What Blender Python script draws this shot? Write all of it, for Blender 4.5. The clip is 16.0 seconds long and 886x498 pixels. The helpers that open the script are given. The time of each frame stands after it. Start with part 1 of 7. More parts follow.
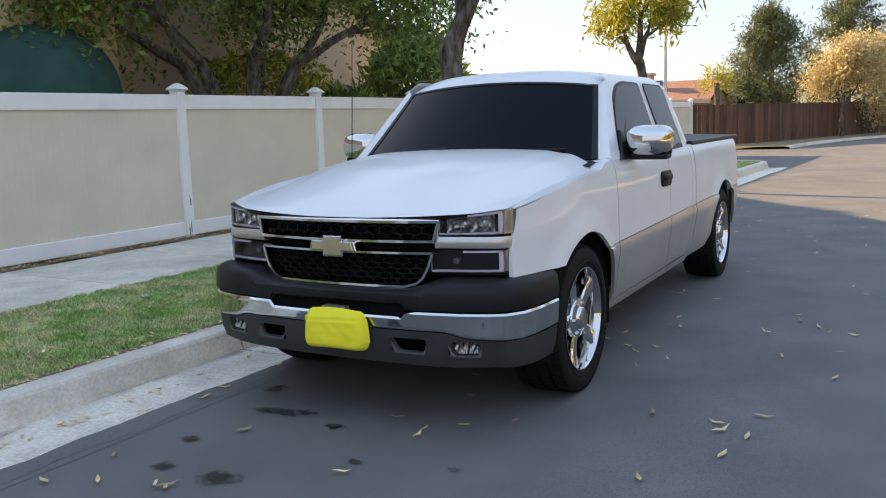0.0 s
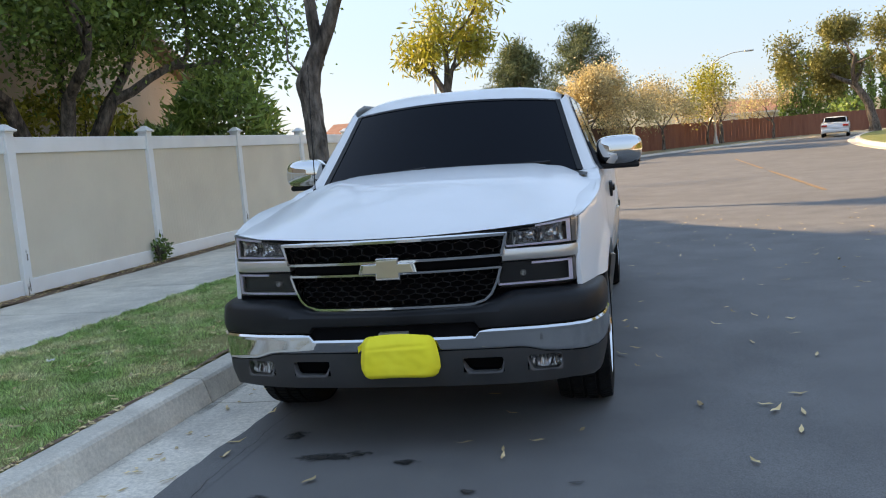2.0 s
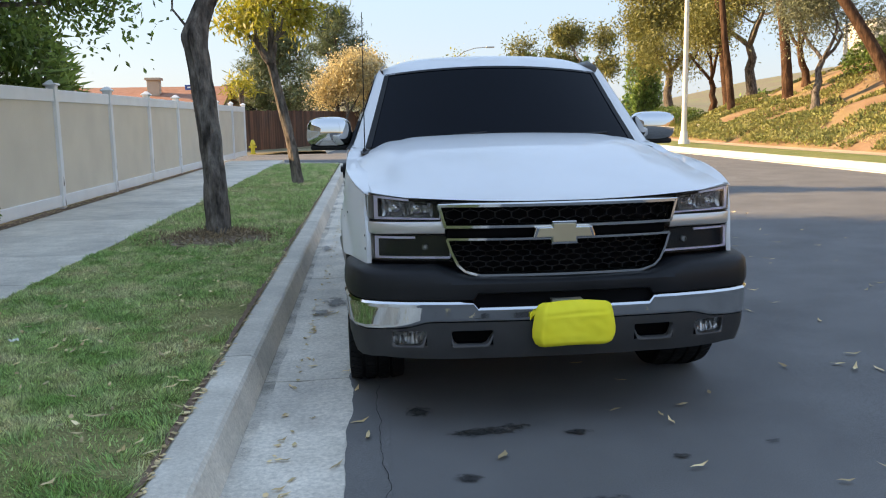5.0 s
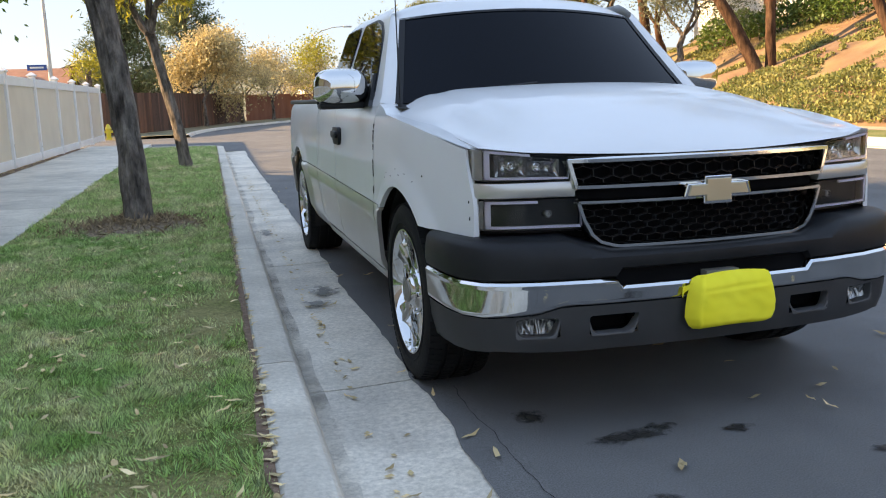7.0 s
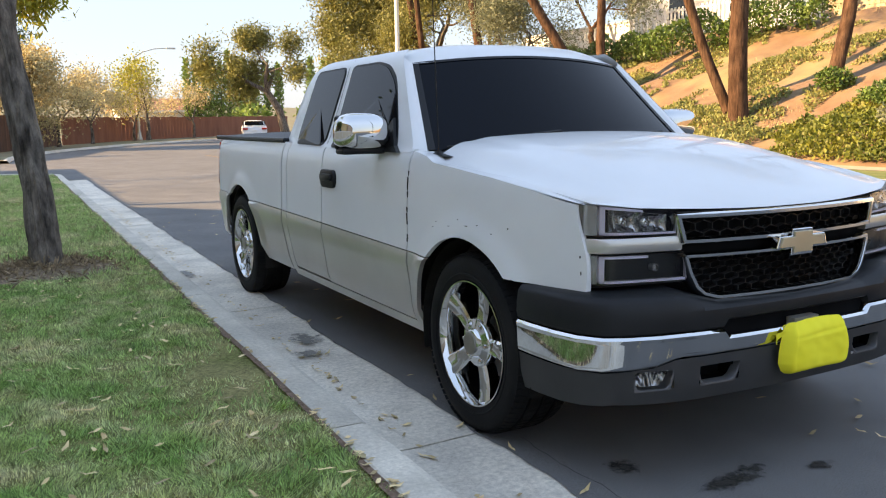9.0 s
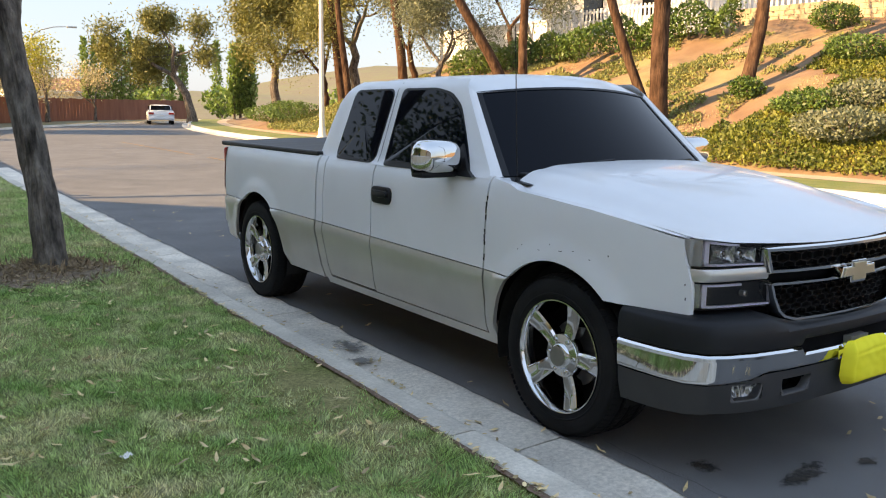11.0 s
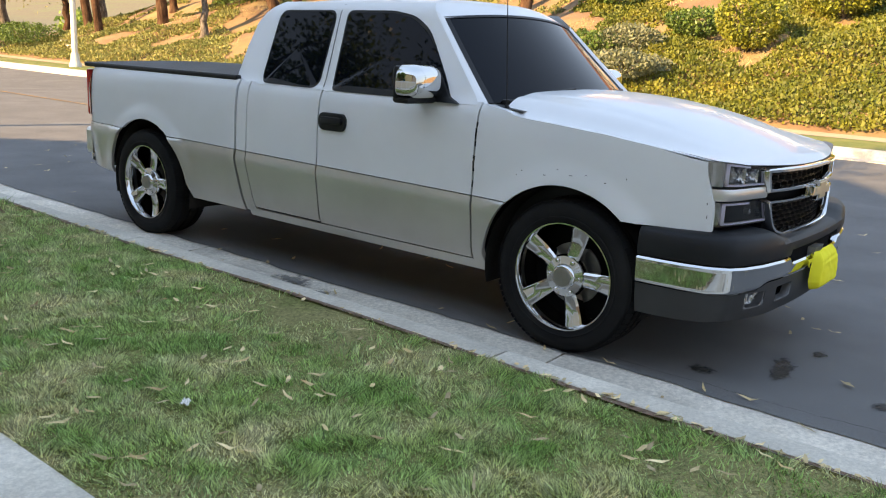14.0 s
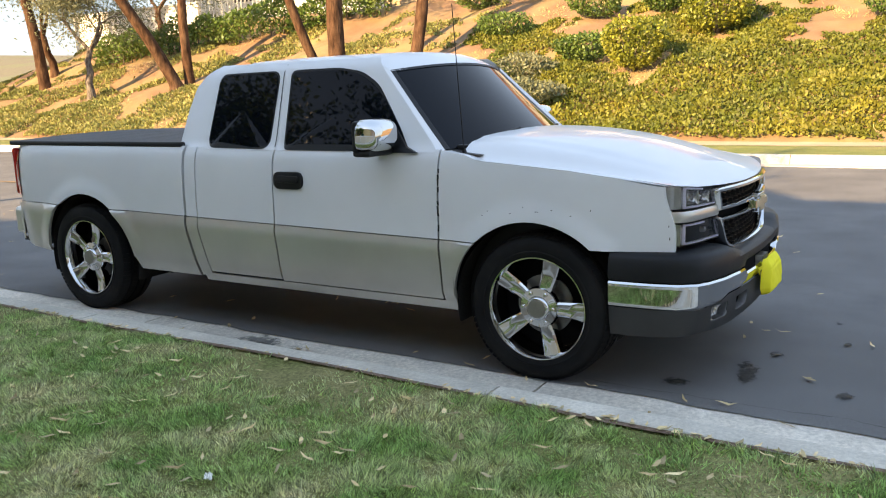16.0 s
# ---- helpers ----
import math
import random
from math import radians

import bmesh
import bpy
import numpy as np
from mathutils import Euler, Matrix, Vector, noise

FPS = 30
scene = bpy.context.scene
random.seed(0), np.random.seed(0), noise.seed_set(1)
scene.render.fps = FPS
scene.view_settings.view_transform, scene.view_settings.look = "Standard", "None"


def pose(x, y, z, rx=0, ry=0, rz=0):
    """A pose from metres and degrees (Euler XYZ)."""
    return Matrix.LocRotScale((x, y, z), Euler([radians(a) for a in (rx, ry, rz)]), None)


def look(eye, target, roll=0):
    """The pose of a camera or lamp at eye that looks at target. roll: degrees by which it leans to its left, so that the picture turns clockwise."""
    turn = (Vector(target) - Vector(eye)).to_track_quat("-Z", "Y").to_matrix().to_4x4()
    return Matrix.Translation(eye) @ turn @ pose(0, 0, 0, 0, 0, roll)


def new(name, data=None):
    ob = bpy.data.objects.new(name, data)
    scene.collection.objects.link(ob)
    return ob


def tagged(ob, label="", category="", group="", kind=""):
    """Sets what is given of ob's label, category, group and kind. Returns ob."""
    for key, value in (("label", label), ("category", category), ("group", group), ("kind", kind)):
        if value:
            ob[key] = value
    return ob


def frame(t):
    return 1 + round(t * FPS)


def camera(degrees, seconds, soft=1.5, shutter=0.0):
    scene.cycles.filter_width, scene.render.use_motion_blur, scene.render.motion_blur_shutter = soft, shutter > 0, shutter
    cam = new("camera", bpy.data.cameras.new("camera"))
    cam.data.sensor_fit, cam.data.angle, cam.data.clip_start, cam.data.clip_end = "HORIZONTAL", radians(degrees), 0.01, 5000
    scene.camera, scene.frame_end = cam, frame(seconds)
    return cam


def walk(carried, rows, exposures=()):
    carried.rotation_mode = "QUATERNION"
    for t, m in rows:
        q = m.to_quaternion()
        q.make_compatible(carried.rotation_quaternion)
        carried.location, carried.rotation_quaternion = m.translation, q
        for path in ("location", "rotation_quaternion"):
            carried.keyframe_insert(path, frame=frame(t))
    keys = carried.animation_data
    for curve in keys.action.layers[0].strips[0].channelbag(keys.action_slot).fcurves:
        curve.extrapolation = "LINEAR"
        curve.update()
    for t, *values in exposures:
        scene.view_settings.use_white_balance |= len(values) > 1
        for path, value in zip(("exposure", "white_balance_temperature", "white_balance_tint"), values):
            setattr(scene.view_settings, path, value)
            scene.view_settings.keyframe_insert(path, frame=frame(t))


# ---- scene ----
cam = camera(54.5, 16.0, soft=1.1)
PATH = [
    (0, (0.356, -0.024, 1.454), (-0.606, 1.705, 1.164), -1.9),
    (0.5, (0.034, -0.086, 1.452), (-0.762, 1.725, 1.155), -2.7),
    (1, (-0.328, -0.25, 1.44), (-0.949, 1.63, 1.163), -2.9),
    (1.5, (-0.64, -0.308, 1.41), (-1.199, 1.596, 1.165), -4.5),
    (2, (-1.029, -0.4, 1.403), (-1.461, 1.539, 1.172), -4.6),
    (2.5, (-1.381, -0.527, 1.398), (-1.701, 1.43, 1.143), -3.5),
    (3, (-1.685, -0.565, 1.353), (-1.942, 1.401, 1.093), -2.8),
    (5.3, (-3.2, -0.182, 1.384), (-2.952, 1.777, 1.069), -1.0),
    (5.5, (-3.288, -0.069, 1.362), (-3.024, 1.886, 1.037), -1.0),
    (6, (-3.492, 0.188, 1.352), (-3.192, 2.136, 1.014), -1.1),
    (6.5, (-3.748, 0.411, 1.309), (-3.313, 2.335, 0.981), -2.3),
    (7, (-3.934, 0.632, 1.239), (-3.397, 2.527, 0.891), -1.9),
    (7.5, (-4.071, 0.872, 1.201), (-3.508, 2.757, 0.841), -2.1),
    (8, (-4.318, 1.007, 1.225), (-3.626, 2.859, 0.919), -1.9),
    (8.2, (-4.451, 1.04, 1.245), (-3.696, 2.871, 0.965), -1.7),
    (10.3, (-5.469, 1.163, 1.546), (-4.411, 2.823, 1.193), -0.2),
    (10.5, (-5.578, 1.197, 1.554), (-4.505, 2.849, 1.206), -0.0),
    (11, (-5.818, 1.284, 1.575), (-4.693, 2.905, 1.249), 0.8),
    (11.5, (-6.109, 1.382, 1.579), (-4.928, 2.961, 1.24), 2.1),
    (12, (-6.312, 1.535, 1.57), (-5.101, 3.087, 1.218), 2.9),
    (12.5, (-6.43, 1.752, 1.558), (-5.175, 3.272, 1.221), 3.6),
    (13, (-6.621, 1.891, 1.549), (-5.207, 3.27, 1.231), 4.5),
    (13.5, (-6.726, 1.998, 1.555), (-5.224, 3.267, 1.188), 3.0),
    (14, (-6.742, 2.151, 1.485), (-5.208, 3.352, 1.032), 2.8),
    (14.5, (-6.733, 2.266, 1.541), (-5.155, 3.419, 1.121), 1.3),
    (15, (-6.87, 2.358, 1.551), (-5.223, 3.422, 1.157), -0.4),
    (15.5, (-6.996, 2.378, 1.523), (-5.315, 3.393, 1.146), -1.4),
    (16, (-7.046, 2.374, 1.563), (-5.373, 3.404, 1.19), -1.9),
]
EXPOSURES = [(0.0, 2.76, 11000, 18), (3.0, 2.62, 9900, 14), (6.5, 2.74, 10600, 17), (8.0, 2.94, 11100, 19), (10.5, 2.78, 11300, 18), (12.0, 2.86, 11500, 18), (16.0, 3.0, 11600, 17)]
walk(cam, [(t, look(eye, target, roll)) for t, eye, target, roll in PATH], EXPOSURES)

# ---- light ----
SUN_DIR = Vector((-0.96, 0.27, 0.0)).normalized()
SUN_ELEV = radians(22.5)
SKY_GAIN = 3.4
world = bpy.data.worlds.new("world")
scene.world = world
world.use_nodes = True
wn = world.node_tree.nodes
sky = wn.new("ShaderNodeTexSky")
sky.sky_type = "NISHITA"
sky.sun_disc = False
sky.sun_elevation = SUN_ELEV
sky.sun_rotation = math.atan2(SUN_DIR.x, SUN_DIR.y)
sky.air_density, sky.dust_density, sky.ozone_density = 1.0, 0.6, 2.0
wn["Background"].inputs["Strength"].default_value = 0.15
# clear winter air: pale towards the horizon, deeper blue overhead
up = wn.new("ShaderNodeTexCoord")
split = wn.new("ShaderNodeSeparateXYZ")
ramp = wn.new("ShaderNodeValToRGB")
ramp.color_ramp.interpolation = "B_SPLINE"
while len(ramp.color_ramp.elements) < 4:
    ramp.color_ramp.elements.new(0.5)
for stop, (where, colour) in zip(ramp.color_ramp.elements, [(0.0, (0.105, 0.18, 0.315)), (0.15, (0.105, 0.20, 0.385)), (0.42, (0.18, 0.32, 0.60)), (1.0, (0.11, 0.23, 0.48))]):
    stop.position, stop.color = where, (*colour, 1)
gain = wn.new("ShaderNodeMixRGB")
gain.blend_type = "MULTIPLY"
gain.inputs["Fac"].default_value = 1.0
gain.inputs[2].default_value = (SKY_GAIN, SKY_GAIN, SKY_GAIN, 1)
haze = wn.new("ShaderNodeMixRGB")
haze.inputs["Fac"].default_value = 0.92
wl = world.node_tree.links
wl.new(up.outputs["Generated"], split.inputs[0])
wl.new(split.outputs["Z"], ramp.inputs["Fac"])
wl.new(ramp.outputs["Color"], gain.inputs[1])
wl.new(sky.outputs["Color"], haze.inputs[1])
wl.new(gain.outputs["Color"], haze.inputs[2])
wl.new(haze.outputs["Color"], wn["Background"].inputs["Color"])
sun = new("sun", bpy.data.lights.new("sun", "SUN"))
sun.data.energy, sun.data.angle, sun.data.color = 1.9, radians(0.6), (1.0, 0.86, 0.66)
sun_from = SUN_DIR * math.cos(SUN_ELEV) + Vector((0, 0, math.sin(SUN_ELEV)))
sun.matrix_world = look(sun_from * 60, (0, 0, 0))


# ---- materials ----
def material(name, a, b, scale=8.0, rough=0.8, metal=0.0, bump=0.15, fine=90.0, dirt=None, dirt_scale=1.2, dirt_amount=0.4,
             coat=0.0, stretch=(1, 1, 1), random_value=0.0, island=0.0, trans=0.0, spec=0.5, speckle=0.0, speckle_scale=150.0):
    """Two colours mixed by noise, a larger stain, a fine bump."""
    m = bpy.data.materials.new(name)
    m.use_nodes = True
    nt = m.node_tree
    n, l = nt.nodes, nt.links
    p = n["Principled BSDF"]
    co = n.new("ShaderNodeTexCoord")
    mp = n.new("ShaderNodeMapping")
    mp.inputs["Scale"].default_value = stretch
    geo = n.new("ShaderNodeNewGeometry")
    l.new(geo.outputs["Position"], mp.inputs["Vector"])
    t1 = n.new("ShaderNodeTexNoise")
    t1.inputs["Scale"].default_value, t1.inputs["Detail"].default_value = scale, 6
    l.new(mp.outputs["Vector"], t1.inputs["Vector"])
    r1 = n.new("ShaderNodeMapRange")
    r1.inputs["From Min"].default_value, r1.inputs["From Max"].default_value = 0.3, 0.7
    l.new(t1.outputs["Fac"], r1.inputs["Value"])
    mix = n.new("ShaderNodeMixRGB")
    mix.inputs[1].default_value, mix.inputs[2].default_value = (*a, 1), (*b, 1)
    l.new(r1.outputs["Result"], mix.inputs["Fac"])
    colour = mix.outputs["Color"]
    if dirt:
        t2 = n.new("ShaderNodeTexNoise")
        t2.inputs["Scale"].default_value, t2.inputs["Detail"].default_value = dirt_scale, 5
        l.new(geo.outputs["Position"], t2.inputs["Vector"])
        r2 = n.new("ShaderNodeMapRange")
        r2.inputs["From Min"].default_value, r2.inputs["From Max"].default_value = 0.45, 0.75
        r2.inputs["To Max"].default_value = dirt_amount
        l.new(t2.outputs["Fac"], r2.inputs["Value"])
        m2 = n.new("ShaderNodeMixRGB")
        m2.inputs[2].default_value = (*dirt, 1)
        l.new(r2.outputs["Result"], m2.inputs["Fac"])
        l.new(colour, m2.inputs[1])
        colour = m2.outputs["Color"]
    if speckle:
        t4 = n.new("ShaderNodeTexNoise")
        t4.inputs["Scale"].default_value, t4.inputs["Detail"].default_value, t4.inputs["Roughness"].default_value = speckle_scale, 8, 0.75
        l.new(mp.outputs["Vector"], t4.inputs["Vector"])
        r4 = n.new("ShaderNodeMapRange")
        r4.inputs["From Min"].default_value, r4.inputs["From Max"].default_value = 0.32, 0.68
        r4.inputs["To Min"].default_value, r4.inputs["To Max"].default_value = 1 - speckle, 1 + speckle
        l.new(t4.outputs["Fac"], r4.inputs["Value"])
        h4 = n.new("ShaderNodeHueSaturation")
        l.new(r4.outputs["Result"], h4.inputs["Value"])
        l.new(colour, h4.inputs["Color"])
        colour = h4.outputs["Color"]
    if random_value or island:
        hs = n.new("ShaderNodeHueSaturation")
        amount = random_value or island
        if random_value:
            src = n.new("ShaderNodeObjectInfo").outputs["Random"]
        else:
            src = geo.outputs["Random Per Island"]
        r3 = n.new("ShaderNodeMapRange")
        r3.inputs["To Min"].default_value, r3.inputs["To Max"].default_value = 1 - amount, 1 + amount
        l.new(src, r3.inputs["Value"])
        l.new(r3.outputs["Result"], hs.inputs["Value"])
        l.new(colour, hs.inputs["Color"])
        colour = hs.outputs["Color"]
    l.new(colour, p.inputs["Base Color"])
    p.inputs["Roughness"].default_value, p.inputs["Metallic"].default_value = rough, metal
    p.inputs["Specular IOR Level"].default_value = spec
    p.inputs["Coat Weight"].default_value, p.inputs["Coat Roughness"].default_value = coat, 0.04
    if bump:
        t3 = n.new("ShaderNodeTexNoise")
        t3.inputs["Scale"].default_value, t3.inputs["Detail"].default_value = fine, 4
        l.new(mp.outputs["Vector"], t3.inputs["Vector"])
        bp = n.new("ShaderNodeBump")
        bp.inputs["Strength"].default_value, bp.inputs["Distance"].default_value = bump, 0.02
        l.new(t3.outputs["Fac"], bp.inputs["Height"])
        l.new(bp.outputs["Normal"], p.inputs["Normal"])
    if trans:
        out = n["Material Output"]
        tl = n.new("ShaderNodeBsdfTranslucent")
        l.new(colour, tl.inputs["Color"])
        ms = n.new("ShaderNodeMixShader")
        ms.inputs["Fac"].default_value = trans
        l.new(p.outputs["BSDF"], ms.inputs[1])
        l.new(tl.outputs["BSDF"], ms.inputs[2])
        l.new(ms.outputs["Shader"], out.inputs["Surface"])
    return m


def clear_glass(name, tint=(1, 1, 1)):
    m = bpy.data.materials.new(name)
    m.use_nodes = True
    n, l = m.node_tree.nodes, m.node_tree.links
    tr, gl, ms, fr = n.new("ShaderNodeBsdfTransparent"), n.new("ShaderNodeBsdfGlossy"), n.new("ShaderNodeMixShader"), n.new("ShaderNodeFresnel")
    tr.inputs["Color"].default_value = (*tint, 1)
    gl.inputs["Roughness"].default_value = 0.03
    fr.inputs["IOR"].default_value = 1.5
    l.new(fr.outputs["Fac"], ms.inputs["Fac"])
    l.new(tr.outputs["BSDF"], ms.inputs[1])
    l.new(gl.outputs["BSDF"], ms.inputs[2])
    l.new(ms.outputs["Shader"], n["Material Output"].inputs["Surface"])
    return m


ASPHALT = material("asphalt", (0.118, 0.117, 0.116), (0.165, 0.163, 0.160), 1.6, 0.85, 0, 0.14, 420, (0.10, 0.098, 0.096), 0.35, 0.6, spec=0.3, speckle=0.5, speckle_scale=170)
CONCRETE = material("concrete", (0.55, 0.495, 0.42), (0.69, 0.625, 0.535), 5, 0.85, 0, 0.2, 120, (0.27, 0.25, 0.22), 1.1, 0.55, random_value=0.08, speckle=0.22, speckle_scale=45)
GUTTER = material("gutter_concrete", (0.64, 0.57, 0.48), (0.78, 0.70, 0.60), 4, 0.85, 0, 0.2, 120, (0.28, 0.26, 0.235), 1.6, 0.6, random_value=0.08, speckle=0.28, speckle_scale=40)
SOIL_DARK = material("planting_soil", (0.13, 0.075, 0.05), (0.26, 0.16, 0.11), 30, 0.95, 0, 0.8, 60, random_value=0)
SOIL = material("orange_soil", (0.185, 0.10, 0.055), (0.27, 0.162, 0.092), 1.5, 0.95, 0, 0.7, 25, (0.34, 0.30, 0.12), 0.5, 0.55)
DRY = material("yard_ground", (0.14, 0.115, 0.075), (0.19, 0.165, 0.095), 0.5, 0.95, 0, 0.4, 10, (0.16, 0.2, 0.07), 0.05, 0.6)
TURF = material("turf_base", (0.15, 0.17, 0.055), (0.33, 0.30, 0.13), 5.0, 0.95, 0, 0.8, 120, (0.36, 0.29, 0.15), 1.6, 0.7, spec=0.1, speckle=0.6, speckle_scale=60)
BLADE = material("grass_blades", (0.22, 0.41, 0.12), (0.46, 0.59, 0.24), 3.5, 0.6, 0, 0, 90, (0.84, 0.71, 0.45), 3.2, 1.0, island=0.7, trans=0.4)
VINYL = material("white_vinyl", (0.74, 0.74, 0.73), (0.8, 0.8, 0.79), 3, 0.45, 0, 0.02, 40, (0.62, 0.6, 0.55), 2.0, 0.25)
BARK = material("dark_bark", (0.035, 0.028, 0.024), (0.20, 0.165, 0.14), 12, 0.95, 0, 1.0, 30, (0.24, 0.21, 0.18), 3, 0.5, stretch=(1, 1, 0.3), spec=0.1, speckle=0.6, speckle_scale=18)
BARK_RED = material("reddish_bark", (0.03, 0.016, 0.011), (0.11, 0.058, 0.036), 10, 0.95, 0, 1.0, 26, (0.2, 0.12, 0.08), 2, 0.4, stretch=(1, 1, 0.2), spec=0.1, speckle=0.5, speckle_scale=14)
LEAF_DARK = material("dark_leaves", (0.10, 0.18, 0.04), (0.24, 0.33, 0.085), 2, 0.45, 0, 0, island=0.5, trans=0.45)
LEAF_GREEN = material("mid_green_leaves", (0.06, 0.12, 0.024), (0.13, 0.20, 0.045), 2, 0.5, 0, 0, island=0.4, trans=0.25)
LEAF_YELLOW = material("yellow_green_leaves", (0.28, 0.28, 0.035), (0.46, 0.40, 0.06), 1.5, 0.5, 0, 0, island=0.35, trans=0.35)
LEAF_LIME = material("lime_leaves", (0.13, 0.17, 0.025), (0.30, 0.29, 0.05), 1.5, 0.5, 0, 0, island=0.4, trans=0.3)
LEAF_AUTUMN = material("autumn_leaves", (0.46, 0.36, 0.17), (0.60, 0.50, 0.28), 1, 0.6, 0, 0, island=0.4, trans=0.3)
LEAF_GREY = material("grey_green_leaves", (0.13, 0.15, 0.08), (0.22, 0.23, 0.14), 1.5, 0.6, 0, 0, island=0.4, trans=0.25)
LEAF_OLIVE = material("olive_leaves", (0.13, 0.135, 0.035), (0.25, 0.23, 0.065), 0.8, 0.6, 0, 0, island=0.4, trans=0.25)
LEAF_PINE = material("pine_needles", (0.075, 0.105, 0.045), (0.16, 0.19, 0.085), 0.8, 0.7, 0, 0, island=0.4, trans=0.15)
SCRUB = material("pale_scrub_leaves", (0.15, 0.18, 0.05), (0.30, 0.28, 0.10), 1.2, 0.7, 0, 0, island=0.4, trans=0.25)
IVY = material("groundcover_leaves", (0.085, 0.12, 0.018), (0.22, 0.205, 0.035), 0.7, 0.6, 0, 0, 90, (0.07, 0.11, 0.025), 0.6, 0.7, island=0.4, trans=0.25)
STUCCO = material("beige_stucco", (0.50, 0.37, 0.27), (0.56, 0.43, 0.32), 2, 0.95, 0, 0.3, 50, (0.42, 0.32, 0.24), 0.6, 0.3)
STUCCO_YELLOW = material("yellow_stucco", (0.60, 0.46, 0.24), (0.66, 0.52, 0.29), 2, 0.95, 0, 0.3, 50, (0.5, 0.4, 0.24), 0.6, 0.3)
WHITE_WALL = material("white_stucco", (0.72, 0.70, 0.66), (0.8, 0.78, 0.74), 1, 0.9, 0, 0.2, 30, (0.6, 0.57, 0.52), 0.5, 0.3)
ROOF_TILE = material("terracotta_roof", (0.28, 0.12, 0.075), (0.38, 0.18, 0.12), 3, 0.9, 0, 0.3, 20, (0.24, 0.13, 0.09), 0.6, 0.5, island=0.15)
ROOF_BROWN = material("brown_roof", (0.2, 0.14, 0.11), (0.28, 0.2, 0.16), 3, 0.9, 0, 0.3, 20, island=0.15)
FENCE_BROWN = material("weathered_redwood", (0.075, 0.035, 0.022), (0.17, 0.075, 0.045), 3, 0.9, 0, 0.4, 30, (0.05, 0.04, 0.035), 0.7, 0.6, stretch=(1, 1, 0.15), random_value=0.35)
FENCE_RED = material("red_brown_boards", (0.2, 0.07, 0.045), (0.28, 0.11, 0.07), 2, 0.9, 0, 0.3, 20, stretch=(1, 1, 0.2))
AWNING = material("dark_green_canvas", (0.006, 0.06, 0.05), (0.012, 0.085, 0.07), 3, 0.9, 0, 0.1, 80)
GALV = material("painted_steel_pole", (0.5, 0.49, 0.46), (0.58, 0.57, 0.54), 4, 0.5, 0.3, 0.05, 60)
POLE_WHITE = material("pale_concrete_pole", (0.66, 0.62, 0.56), (0.75, 0.71, 0.65), 6, 0.8, 0, 0.1, 60)
YELLOW_PAINT = material("yellow_hydrant_paint", (0.62, 0.46, 0.03), (0.7, 0.52, 0.05), 5, 0.5, 0, 0.05, 40)
STAIN = material("oil_stain", (0.022, 0.021, 0.021), (0.04, 0.039, 0.038), 14, 0.6, 0, 0.5, 160, spec=0.3)


def ragged(m, most):
    """Lets a stain break up towards what it lies on."""
    t, r = m.node_tree.nodes.new("ShaderNodeTexNoise"), m.node_tree.nodes.new("ShaderNodeMapRange")
    t.inputs["Scale"].default_value, t.inputs["Detail"].default_value = 22, 8
    r.inputs["From Min"].default_value, r.inputs["From Max"].default_value, r.inputs["To Max"].default_value = 0.06, 0.36, most
    n, l = m.node_tree.nodes, m.node_tree.links
    off, flat, far, mix_ = n.new("ShaderNodeVectorMath"), n.new("ShaderNodeVectorMath"), n.new("ShaderNodeVectorMath"), n.new("ShaderNodeMath")
    off.operation, off.inputs[1].default_value = "SUBTRACT", (0.5, 0.5, 0)
    flat.operation, flat.inputs[1].default_value = "MULTIPLY", (1, 1, 0)
    far.operation, mix_.operation = "LENGTH", "SUBTRACT"
    l.new(n["Texture Coordinate"].outputs["Object"], t.inputs["Vector"])
    l.new(n["Texture Coordinate"].outputs["Generated"], off.inputs[0])
    l.new(off.outputs["Vector"], flat.inputs[0])
    l.new(flat.outputs["Vector"], far.inputs[0])
    l.new(t.outputs["Fac"], mix_.inputs[0])
    l.new(far.outputs["Value"], mix_.inputs[1])
    l.new(mix_.outputs["Value"], r.inputs["Value"])
    m.node_tree.links.new(r.outputs["Result"], m.node_tree.nodes["Principled BSDF"].inputs["Alpha"])


ragged(STAIN, 0.9)
ORANGE_LINE = material("worn_orange_line", (0.34, 0.19, 0.06), (0.14, 0.11, 0.09), 9, 0.8, 0, 0.3, 150)
# Near-black colour for shaded depth in openings; also fills the road crack.
DARK = material("shade_and_crack_black", (0.004, 0.004, 0.0045), (0.008, 0.008, 0.009), 5, 0.9, 0, 0, spec=0.05)
WINDOW_DARK = material("dark_window_glass", (0.01, 0.012, 0.015), (0.015, 0.017, 0.02), 1, 0.05, 0, 0)
TAN_WALL = material("tan_block_wall", (0.44, 0.32, 0.2), (0.52, 0.39, 0.26), 1.4, 0.95, 0, 0.4, 30, (0.36, 0.26, 0.17), 0.6, 0.5, random_value=0.12)


